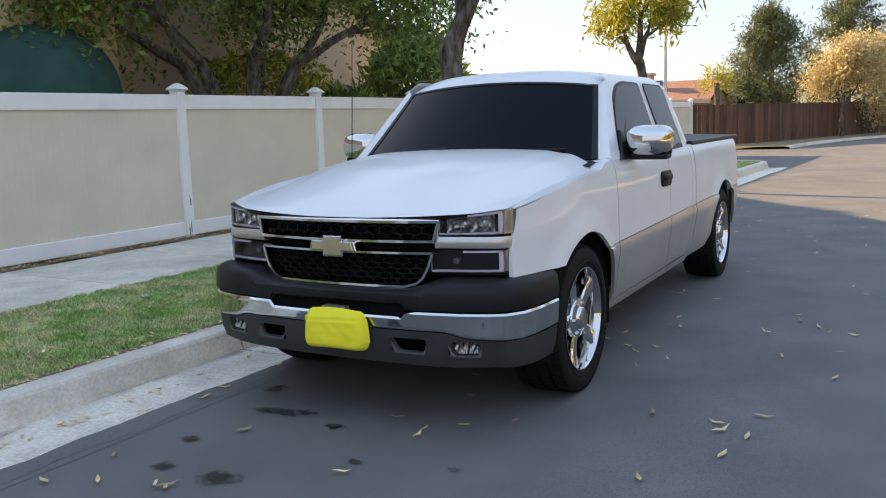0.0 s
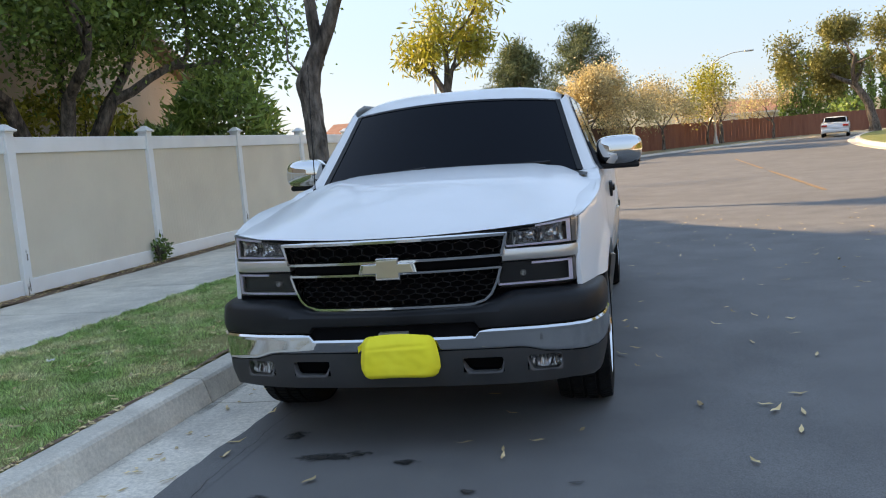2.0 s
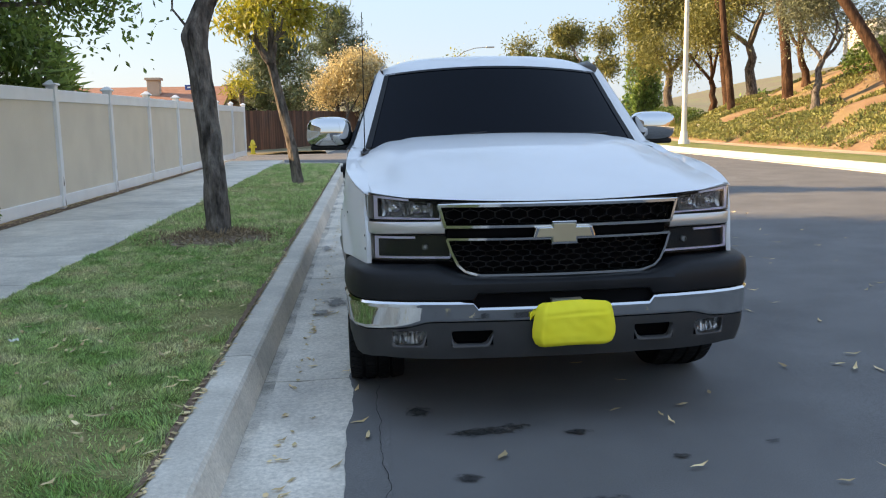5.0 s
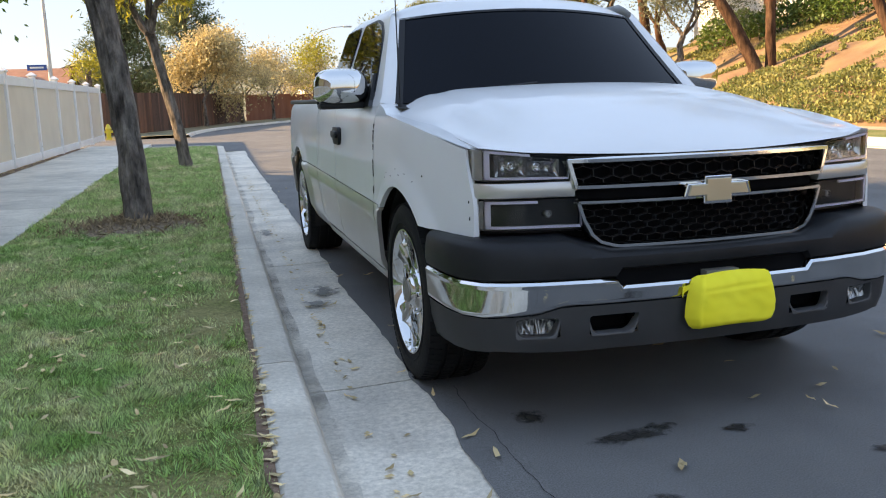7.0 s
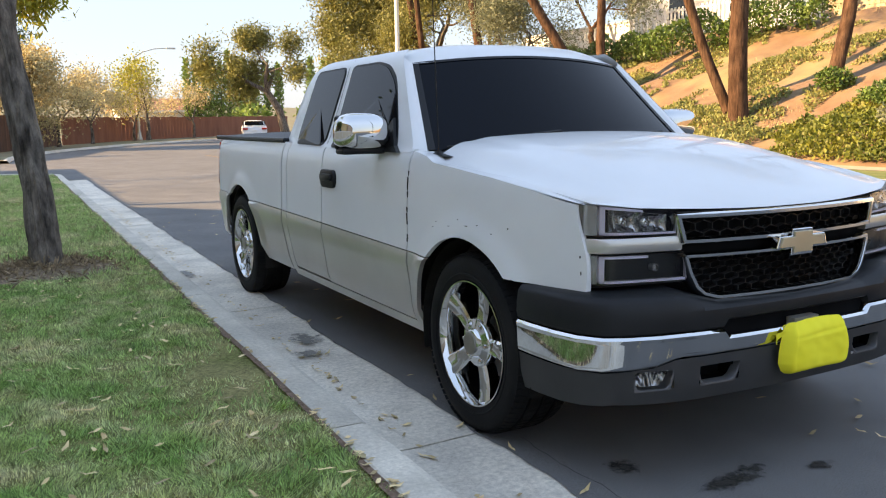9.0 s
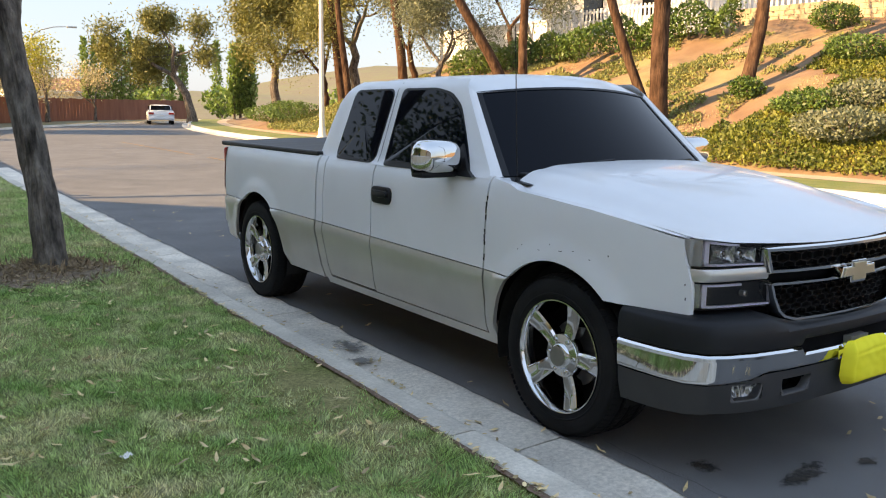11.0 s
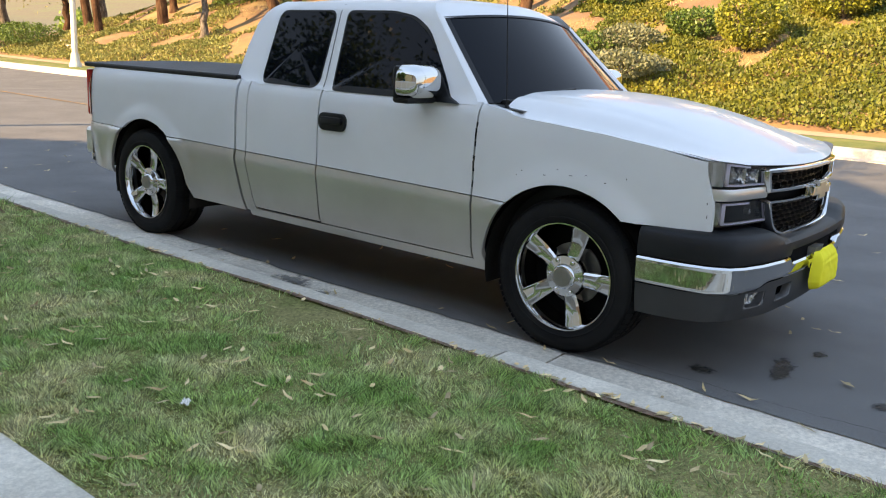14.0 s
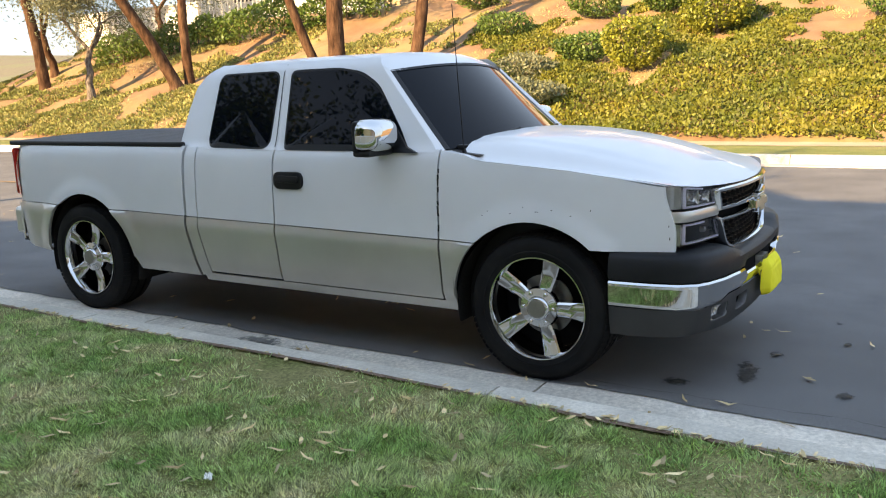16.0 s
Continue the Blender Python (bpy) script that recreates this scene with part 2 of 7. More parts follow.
def vinyl_panel_material():
    """Tan vinyl with fine upright tongue-and-groove lines."""
    m = material("tan_vinyl_boards", (0.63, 0.555, 0.445), (0.68, 0.605, 0.485), 1.5, 0.5, 0, 0, 40, (0.5, 0.44, 0.36), 1.4, 0.35)
    n, l = m.node_tree.nodes, m.node_tree.links
    geo = n.new("ShaderNodeNewGeometry")
    sep = n.new("ShaderNodeSeparateXYZ")
    l.new(geo.outputs["Position"], sep.inputs[0])
    mu = n.new("ShaderNodeMath")
    mu.operation = "MULTIPLY"
    mu.inputs[1].default_value = 1 / 0.075
    l.new(sep.outputs["Y"], mu.inputs[0])
    fr = n.new("ShaderNodeMath")
    fr.operation = "PINGPONG"
    fr.inputs[1].default_value = 0.5
    l.new(mu.outputs[0], fr.inputs[0])
    mr = n.new("ShaderNodeMapRange")
    mr.inputs["From Max"].default_value = 0.08
    l.new(fr.outputs[0], mr.inputs["Value"])
    bp = n.new("ShaderNodeBump")
    bp.inputs["Strength"].default_value, bp.inputs["Distance"].default_value = 0.35, 0.006
    l.new(mr.outputs["Result"], bp.inputs["Height"])
    l.new(bp.outputs["Normal"], n["Principled BSDF"].inputs["Normal"])
    return m


VINYL_TAN = vinyl_panel_material()
rng = np.random.default_rng(7)


# ---- mesh helpers ----
def finish(name, me, mat, parent=None, label="", smooth=False):
    me.materials.append(mat)
    if smooth:
        me.polygons.foreach_set("use_smooth", [True] * len(me.polygons))
        me.set_sharp_from_angle(angle=radians(42))
    ob = new(name, me)
    if parent is not None:
        ob.parent = parent
    if label:
        tagged(ob, label=label)
    return ob


def part(name, bm, mat, parent=None, label="", smooth=False):
    me = bpy.data.meshes.new(name)
    bmesh.ops.recalc_face_normals(bm, faces=bm.faces)
    bm.to_mesh(me)
    bm.free()
    return finish(name, me, mat, parent, label, smooth)


def part_np(name, verts, faces, mat, parent=None, label="", smooth=False):
    me = bpy.data.meshes.new(name)
    me.from_pydata([tuple(v) for v in verts], [], [tuple(f) for f in faces])
    me.update()
    return finish(name, me, mat, parent, label, smooth)


def thing(name, label, category, at=(0, 0, 0), group="", kind=""):
    ob = new(name)
    ob.location = at
    ob.empty_display_size = 0.1
    return tagged(ob, label, category, group, kind)


def add_box(bm, lo, hi, bevel=0.0, m=None):
    r = bmesh.ops.create_cube(bm, size=1)
    c = [(a + b) / 2 for a, b in zip(lo, hi)]
    s = [abs(b - a) for a, b in zip(lo, hi)]
    for v in r["verts"]:
        v.co = Vector((v.co.x * s[0] + c[0], v.co.y * s[1] + c[1], v.co.z * s[2] + c[2]))
    vs = r["verts"]
    if bevel:
        es = list({e for v in vs for e in v.link_edges})
        q = bmesh.ops.bevel(bm, geom=es, offset=bevel, segments=2, affect="EDGES", profile=0.5)
        vs = list({v for f in q["faces"] for v in f.verts} | {v for v in vs if v.is_valid})
    if m is not None:
        bmesh.ops.transform(bm, matrix=m, verts=[v for v in vs if v.is_valid])
    return vs


def box(name, lo, hi, mat, parent=None, bevel=0.0, label=""):
    bm = bmesh.new()
    add_box(bm, lo, hi, bevel)
    return part(name, bm, mat, parent, label)


def add_tube(bm, pts, radii, sides=8, cap=True):
    """A tube along pts."""
    rings = []
    pts = [Vector(p) for p in pts]
    ref = Vector((0.3, 0.9, 0.1)).normalized()
    for i, p in enumerate(pts):
        d = (pts[min(i + 1, len(pts) - 1)] - pts[max(i - 1, 0)]).normalized()
        a = d.cross(ref)
        if a.length < 0.05:
            a = d.cross(Vector((1, 0, 0)))
        a.normalize()
        b = d.cross(a)
        r = radii[i] if hasattr(radii, "__len__") else radii
        rings.append([bm.verts.new(p + (a * math.cos(k * math.tau / sides) + b * math.sin(k * math.tau / sides)) * r) for k in range(sides)])
    for r0, r1 in zip(rings, rings[1:]):
        for k in range(sides):
            bm.faces.new((r0[k], r0[(k + 1) % sides], r1[(k + 1) % sides], r1[k]))
    if cap:
        bm.faces.new(rings[0])
        bm.faces.new(rings[-1])


def grid_bm(fn, nu, nv, solid=0.0):
    """A sheet fn(u, v), u and v from 0 to 1."""
    bm = bmesh.new()
    vs = [[bm.verts.new(fn(i / nu, j / nv)) for j in range(nv + 1)] for i in range(nu + 1)]
    for i in range(nu):
        for j in range(nv):
            bm.faces.new((vs[i][j], vs[i + 1][j], vs[i + 1][j + 1], vs[i][j + 1]))
    bmesh.ops.recalc_face_normals(bm, faces=bm.faces)
    if solid:
        bmesh.ops.solidify(bm, geom=bm.faces[:], thickness=solid)
    return bm


def prism_bm(outline, y0, y1, axis="y", bevel=0.0):
    """An outline of two coordinates pushed along an axis."""
    bm = bmesh.new()

    def at(p, d):
        return {"x": (d, p[0], p[1]), "y": (p[0], d, p[1]), "z": (p[0], p[1], d)}[axis]
    a = [bm.verts.new(at(p, y0)) for p in outline]
    b = [bm.verts.new(at(p, y1)) for p in outline]
    bm.faces.new(a)
    bm.faces.new(b)
    for i in range(len(a)):
        bm.faces.new((a[i], a[(i + 1) % len(a)], b[(i + 1) % len(a)], b[i]))
    if bevel:
        bmesh.ops.recalc_face_normals(bm, faces=bm.faces)
        bmesh.ops.bevel(bm, geom=bm.edges[:], offset=bevel, segments=2, affect="EDGES", profile=0.5)
    return bm


def lathe_bm(profile, sides=32, axis="z", m=None):
    """Turns (radius, height) round an axis."""
    bm = bmesh.new()
    rings = []
    for r, h in profile:
        ring = []
        for k in range(sides):
            a = k * math.tau / sides
            p = (r * math.cos(a), r * math.sin(a), h)
            if axis == "x":
                p = (h, r * math.cos(a), r * math.sin(a))
            if axis == "y":
                p = (r * math.cos(a), h, r * math.sin(a))
            ring.append(bm.verts.new(p))
        rings.append(ring)
    for r0, r1 in zip(rings, rings[1:]):
        for k in range(sides):
            bm.faces.new((r0[k], r0[(k + 1) % sides], r1[(k + 1) % sides], r1[k]))
    bmesh.ops.remove_doubles(bm, verts=bm.verts, dist=1e-5)
    if m is not None:
        bm.transform(m)
    return bm


def leaf_arrays(pts, length, width, droop=0.0, up=0.0):
    """Pointed leaves at pts, each a folded diamond of two triangles a side."""
    n = len(pts)
    pts = np.asarray(pts, float)
    d = rng.normal(size=(n, 3))
    d[:, 2] += -droop + up
    d /= np.linalg.norm(d, axis=1)[:, None]
    s = np.cross(d, rng.normal(size=(n, 3)))
    s /= np.linalg.norm(s, axis=1)[:, None] + 1e-9
    k = rng.uniform(0.6, 1.25, (n, 1))
    a = pts
    b = pts + d * length * k
    mid = pts + d * length * k * 0.45
    v = np.stack([a, mid + s * width * k / 2, b, mid - s * width * k / 2], 1).reshape(-1, 3)
    f = np.arange(4 * n).reshape(n, 4)
    return v, f


def leaves(name, pts, length, width, mat, parent=None, droop=0.0, up=0.0, label=""):
    v, f = leaf_arrays(pts, length, width, droop, up)
    return part_np(name, v.tolist(), f.tolist(), mat, parent, label)


def grow(bm, start, way, length, radius, depth, tips, bend=0.25, spread=0.7, sides=6, shrink=0.7, upward=0.1):
    """A limb that forks; the ends go into tips."""
    p, d = Vector(start), Vector(way).normalized()
    pts, rad = [p.copy()], [radius]
    steps = 4
    for i in range(steps):
        d = (d + Vector(rng.normal(size=3)) * bend * 0.4 + Vector((0, 0, upward))).normalized()
        p = p + d * length / steps
        pts.append(p.copy())
        rad.append(radius * (1 - 0.38 * (i + 1) / steps))
        if depth <= 1:
            tips.append(p.copy())
    add_tube(bm, pts, rad, sides, cap=depth == 0)
    if depth > 0:
        for k in range(2 if depth > 2 else 3):
            e = (d + Vector(rng.normal(size=3)) * spread).normalized()
            grow(bm, pts[-1 - (k % 2)], e, length * shrink * rng.uniform(0.8, 1.15), rad[-1] * 0.75, depth - 1, tips, bend, spread, max(4, sides - 1), shrink, upward)
    else:
        tips.append(p.copy())


def cloud(tips, n, spread):
    t = np.array([tuple(x) for x in tips])
    return t[rng.integers(0, len(t), n)] + rng.normal(size=(n, 3)) * spread


def tree(name, label, at, height, radius, limb, depth, n, spread, leaf, leaf_mat, bark=BARK, lean=(0, 0), droop=0.2, spread_angle=0.7, group="", fork=0.45, category="tree", upward=0.1):
    """A trunk, limbs and a crown of many leaves."""
    t = thing(name, label, category, at, group)
    bm = bmesh.new()
    tips = []
    pts, rad = [], []
    for i in range(6):
        f = i / 5
        pts.append((lean[0] * f * f + rng.normal() * 0.03 * height * f * 0.5, lean[1] * f * f + rng.normal() * 0.015 * height * f, height * fork * f - 0.1))
        rad.append(radius * (1.25 if i == 0 else 1.0) * (1 - 0.35 * f))
    add_tube(bm, pts, rad, 9)
    top = Vector(pts[-1])
    d0 = (Vector(pts[-1]) - Vector(pts[-2])).normalized()
    for k in range(3):
        a = k * math.tau / 3 + rng.uniform(0, 1)
        way = d0 + Vector((math.cos(a), math.sin(a), 0)) * spread_angle
        grow(bm, top, way, limb, rad[-1] * 0.7, depth, tips, spread=spread_angle, upward=upward)
    part("trunk", bm, bark, t, smooth=True)
    if n:
        leaves("crown", cloud(tips, n, spread), leaf[0], leaf[1], leaf_mat, t, droop)
    return t


# ---- ground, road, kerbs ----
def sx(u, y):
    """The street runs slightly askew."""
    return u + 0.02 * (y - 4)


def smooth(a, b, x):
    t = min(1.0, max(0.0, (x - a) / (b - a)))
    return t * t * (3 - 2 * t)


def road_z(x, y):
    return 0.004 * max(0.0, min(x, 9.0) + 1.2)


def kerb_right(y):
    return 8.7 + 0.0048 * max(0.0, y - 28) ** 2


def kerb_left(y):
    """The road's edge beyond the side street."""
    return -4.2 + 0.016 * max(0.0, y - 35) ** 2


def bank_z(x, y):
    """The bank that rises on the road's far side."""
    d = x - kerb_right(y)
    e = road_z(kerb_right(y), y) + 0.15
    k = 1 - 0.75 * smooth(38, 58, y)
    rise = 0.40 * max(0.0, min(d, 14.5) - 2.9) * k
    return e + rise + (0.10 * math.sin(x * 1.3 + y * 0.7) + 0.07 * math.sin(y * 1.9 - x * 0.6)) * min(1, max(0, d - 2.9) * 0.6)


def axis(stops):
    out = []
    for (a, step), (b, _) in zip(stops, stops[1:]):
        out += list(np.arange(a, b - 1e-6, step))
    return out + [stops[-1][0]]


def ground_sheet():
    xs = axis([(-900, 100), (-100, 15), (-40, 4), (-8, 1), (12, 3), (60, 15), (120, 100), (900, 1)])
    ys = axis([(-900, 100), (-100, 10), (-20, 3), (60, 8), (140, 40), (300, 100), (900, 1)])
    verts, faces = [], []
    for x in xs:
        for y in ys:
            z = -0.12
            if x < -8:
                z = 0.25 if y < 25 else 0.1
            far = math.hypot(x, y)
            if far > 150 and y > 0:
                z += (far - 150) * 0.055 * (0.6 + 0.4 * math.sin(x * 0.011 + 2)) * smooth(-250, 80, x)
            if x > 18 and y < 90:
                z = -0.3
            verts.append((x, y, z))
    n = len(ys)
    for i in range(len(xs) - 1):
        for j in range(n - 1):
            faces.append((i * n + j, (i + 1) * n + j, (i + 1) * n + j + 1, i * n + j + 1))
    return tagged(part_np("ground", verts, faces, DRY, smooth=True), "dry brownish ground running out to low hills", "ground", kind="structure")


ground_sheet()


def strip(name, left, right, y0, y1, nu, nv, zf, mat, label, kind="structure", category="", parent=None):
    def fn(u, v):
        y = y0 + (y1 - y0) * v
        a, b = left(y), right(y)
        x = a + (b - a) * u
        return (x, y, zf(x, y))
    bm = grid_bm(fn, nu, nv)
    for f in bm.faces:
        if f.normal.z < 0:
            f.normal_flip()
    me = bpy.data.meshes.new(name)
    bm.to_mesh(me)
    bm.free()
    ob = finish(name, me, mat, parent, "", True)
    return tagged(ob, label, category or name, kind=kind)


road = strip("road", lambda y: sx(-3.06, y) if y < 24.5 else max(-60, min(sx(-3.06, y), -3.0 - (y - 24.5) * 30)) if y < 35.5 else kerb_left(y), kerb_right, -25, 80, 30, 210, road_z, ASPHALT,
             "grey asphalt road with worn patches and oil spots", category="road")
strip("far_road", lambda y: kerb_left(80) + (y - 80) * 3.2, lambda y: kerb_right(80) + (y - 80) * 3.2, 80, 110, 8, 10, road_z, ASPHALT, "distant grey asphalt road curving away", category="road")

# side street reaching left
strip("side_street", lambda y: -70.0, lambda y: -2.5, 25.6, 35.4, 8, 4, lambda x, y: 0.006, ASPHALT, "sunlit asphalt side street", category="road")


def run_pieces(name, parent, section, y0, y1, step, mat, gap=0.006, shift=0.0, nseg=2):
    """Cast pieces laid end to end along the street."""
    y = y0
    while y < y1:
        e = min(y + step, y1)
        bm = bmesh.new()
        rings = []
        for k in range(nseg + 1):
            yy = y + gap / 2 + (e - y - gap) * k / nseg
            rings.append([bm.verts.new((sx(u, yy) if shift == 0 else u + kerb_right(yy), yy, z + (road_z(kerb_right(yy), yy) if shift else 0))) for u, z in section])
        for r0, r1 in zip(rings, rings[1:]):
            for i in range(len(section)):
                bm.faces.new((r0[i], r0[(i + 1) % len(section)], r1[(i + 1) % len(section)], r1[i]))
        bm.faces.new(rings[0])
        bm.faces.new(rings[-1])
        part(name, bm, mat, parent)
        y = e


kerb = thing("kerb", "pale concrete kerb between lawn and gutter", "kerb", kind="structure")
KERB = [(-3.76, -0.2), (-3.76, 0.148), (-3.745, 0.156), (-3.625, 0.156), (-3.602, 0.150), (-3.588, 0.134), (-3.582, 0.115), (-3.545, 0.0), (-3.53, -0.2)]
run_pieces("kerb_stone", kerb, KERB, -10.9, 24.1, 3.02, CONCRETE, 0.012)
gutter = thing("gutter", "pale concrete gutter with leaves and damp stains", "gutter", kind="structure")
GUT = [(-3.56, -0.2), (-3.56, 0.004), (-3.36, 0.0), (-3.05, 0.009), (-3.05, -0.2)]
run_pieces("gutter_slab", gutter, GUT, -10.9, 24.1, 3.02, GUTTER, 0.014)
pavement = thing("pavement", "grey concrete pavement in square slabs beside the fence", "pavement", kind="structure")
WALKS = [(-7.24, 0.0), (-7.24, 0.182), (-5.57, 0.168), (-5.57, 0.0)]
run_pieces("paving_slab", pavement, WALKS, -11.5, 27.0, 1.5, CONCRETE, 0.012)


def lawn_z(x, y):
    u = x - 0.02 * (y - 4)
    return 0.15 + (u + 3.76) * -0.008 + 0.008 * math.sin(y * 1.7 + x * 2)


lawn = strip("lawn", lambda y: sx(-5.57, y), lambda y: sx(-3.757, y), -11, 24.3, 12, 120, lawn_z, TURF, "patchy green lawn strip with dry brown patches", category="lawn")
soil = strip("planting_strip", lambda y: sx(-7.6, y), lambda y: sx(-7.23, y), -11, 26, 3, 120, lambda x, y: 0.185 + 0.02 * math.sin(y * 5 + x * 9), SOIL_DARK, "dark mulch strip along the fence foot", category="soil")
# bare soil and litter between turf and kerb
strip("lawn_edge", lambda y: sx(-3.786 - 0.022 * noise.noise((y * 1.3, 2.0, 0)) - 0.02 * noise.noise((y * 6.0, 4.0, 0)), y), lambda y: sx(-3.757, y), -11, 24.3, 3, 600, lambda x, y: lawn_z(x, y) + 0.012, SOIL_DARK, "thin strip of bare soil along the kerb", category="soil")
strip("yard", lambda y: -45.0, lambda y: sx(-7.55, y), -11, 25, 6, 10, lambda x, y: 0.22, DRY, "bare yard ground behind the fence", category="yard")

# corner return of the kerb
corner = thing("corner_kerb", "curved concrete kerb at the street corner", "kerb", kind="structure")
for k in range(8):
    bm = bmesh.new()
    rings = []
    for j in range(3):
        a = radians(90 * (k + j / 2) / 8)
        cx, cy, r = sx(-3.5, 24) - 3.0, 24.1, 3.0
        rings.append([bm.verts.new((cx + (r + u + 3.5) * math.cos(a), cy + (r + u + 3.5) * math.sin(a) * 0.55, z)) for u, z in KERB])
    for r0, r1 in zip(rings, rings[1:]):
        for i in range(len(KERB)):
            bm.faces.new((r0[i], r0[(i + 1) % len(KERB)], r1[(i + 1) % len(KERB)], r1[i]))
    bm.faces.new(rings[0])
    bm.faces.new(rings[-1])
    part("kerb_stone", bm, CONCRETE, corner)

# far side: kerb, verge, dirt, bank
kerb_far = thing("far_kerb", "sunlit concrete kerb across the road", "kerb", kind="structure")
run_pieces("kerb_stone", kerb_far, [(-0.45, -0.1), (-0.45, 0.012), (-0.03, 0.004), (0.0, 0.14), (0.02, 0.155), (0.2, 0.155), (0.2, -0.1)], -22, 78, 3.0, CONCRETE, 0.012, shift=1)
strip("verge", lambda y: kerb_right(y) + 0.19, lambda y: kerb_right(y) + 2.2, -22, 78, 6, 100, lambda x, y: bank_z(x, y) - 0.005, material("verge_turf", (0.10, 0.15, 0.03), (0.21, 0.21, 0.06), 2, 0.95, 0, 0.6, 120, (0.28, 0.22, 0.1), 0.8, 0.5), "thin sunlit grass verge", category="verge")
strip("far_path", lambda y: kerb_right(y) + 2.195, lambda y: kerb_right(y) + 2.95, -22, 78, 3, 100, lambda x, y: bank_z(x, y), material("sandy_path", (0.42, 0.31, 0.2), (0.5, 0.38, 0.26), 2, 0.95, 0, 0.4, 60, (0.34, 0.22, 0.13), 0.8, 0.5), "bare sandy strip at the foot of the bank", category="path")
strip("bank", lambda y: kerb_right(y) + 2.94, lambda y: kerb_right(y) + 34, -24, 80, 90, 170, bank_z, SOIL, "orange-brown earth bank sloping up from the road", category="bank")


# ---- fence ----
def fence_x(y):
    return sx(-7.52, y) + 0.008 * (y - 7.6)


def vinyl_fence():
    f = thing("vinyl_fence", "white vinyl privacy fence with tan panels", "fence")
    ys = [7.6 + 2.61 * k for k in range(-7, 10)]
    zb = 0.165
    post_me = None
    for y in ys:
        bm = bmesh.new()
        add_box(bm, (-0.064, -0.064, 0), (0.064, 0.064, 1.77), 0.006)
        if post_me is None:
            p = part("post", bm, VINYL, f)
            post_me = p.data
            cap = bmesh.new()
            add_box(cap, (-0.068, -0.068, 1.76), (0.068, 0.068, 1.78), 0.003)
            add_box(cap, (-0.095, -0.095, 1.78), (0.095, 0.095, 1.805), 0.008)
            vs = add_box(cap, (-0.088, -0.088, 1.803), (0.088, 0.088, 1.86))
            for v in vs:
                if v.co.z > 1.84:
                    v.co.x *= 0.25
                    v.co.y *= 0.25
            c = part("cap", cap, VINYL, p)
            cap_me = c.data
        else:
            bm.free()
            p = new("post", post_me)
            p.parent = f
            c = new("cap", cap_me)
            c.parent = p
        p.location = (fence_x(y), y, zb)
    for a, b in zip(ys, ys[1:]):
        for nm, z0, z1, w in (("top_rail", 1.55, 1.725, 0.042), ("bottom_rail", 0.03, 0.2, 0.042)):
            bm = bmesh.new()
            add_box(bm, (-w, a + 0.062, zb + z0), (w, b - 0.062, zb + z1), 0.008)
            for v in bm.verts:
                v.co.x += fence_x(v.co.y)
            part(nm, bm, VINYL, f)
        bm = bmesh.new()
        add_box(bm, (-0.016, a + 0.06, zb + 0.19), (0.016, b - 0.06, zb + 1.56))
        for v in bm.verts:
            v.co.x += fence_x(v.co.y)
        part("panel", bm, VINYL_TAN, f, "tan tongue-and-groove vinyl panel")
    return f


vinyl_fence()


# ---- pickup truck: x across, y from the front axle towards the tail, z up ----
TRUCK = (-2.128, 4.257, 0.0)
PAINT = material("white_pearl_paint", (0.68, 0.69, 0.70), (0.72, 0.73, 0.735), 1.5, 0.42, 0.0, 0.006, 220, (0.58, 0.58, 0.565), 2.4, 0.25, coat=0.45, spec=0.3)
SILVER = material("pewter_metallic_paint", (0.56, 0.53, 0.49), (0.61, 0.58, 0.54), 2, 0.32, 0.6, 0.012, 260, (0.34, 0.31, 0.27), 2.5, 0.25, coat=0.5)
CHROME = material("chrome", (0.62, 0.62, 0.62), (0.68, 0.68, 0.67), 3, 0.05, 1.0, 0.004, 60)
CHARCOAL = material("charcoal_plastic", (0.009, 0.0095, 0.011), (0.015, 0.016, 0.018), 6, 0.45, 0, 0.06, 300, (0.035, 0.035, 0.035), 2, 0.3, spec=0.22)
VALANCE = material("grey_bumper_plastic", (0.078, 0.078, 0.081), (0.10, 0.10, 0.103), 5, 0.45, 0, 0.05, 260, (0.13, 0.125, 0.12), 2, 0.3)
BLACK = material("black_trim", (0.008, 0.008, 0.009), (0.014, 0.014, 0.015), 6, 0.45, 0, 0.04, 200, spec=0.25)
RUBBER = material("tyre_rubber", (0.007, 0.007, 0.0075), (0.013, 0.013, 0.0135), 8, 0.7, 0, 0.15, 120, (0.028, 0.026, 0.024), 3, 0.3, spec=0.14)
TINT = material("dark_tinted_glass", (0.001, 0.002, 0.0045), (0.002, 0.0035, 0.007), 1, 0.025, 0, 0, spec=0.11)
LINER = material("wheel_well_liner", (0.014, 0.013, 0.012), (0.028, 0.026, 0.024), 6, 0.9, 0, 0.3, 60, spec=0.1)
VINYL_BLACK = material("black_vinyl_cover", (0.022, 0.022, 0.024), (0.034, 0.034, 0.036), 4, 0.6, 0, 0.1, 220, (0.06, 0.058, 0.055), 2, 0.4)
RED_LENS = material("red_lamp_lens", (0.55, 0.022, 0.016), (0.62, 0.035, 0.025), 5, 0.15, 0, 0, coat=1.0)
HOUSING = material("smoked_lamp_housing", (0.018, 0.018, 0.019), (0.032, 0.032, 0.033), 8, 0.3, 0.3, 0.02)
REFLECTOR = material("lamp_reflector", (0.26, 0.26, 0.265), (0.48, 0.48, 0.48), 40, 0.18, 0.9, 0.1, 90)
LIGHT_BAR = material("frosted_light_tube", (0.80, 0.76, 0.90), (0.85, 0.81, 0.93), 4, 0.35, 0, 0)
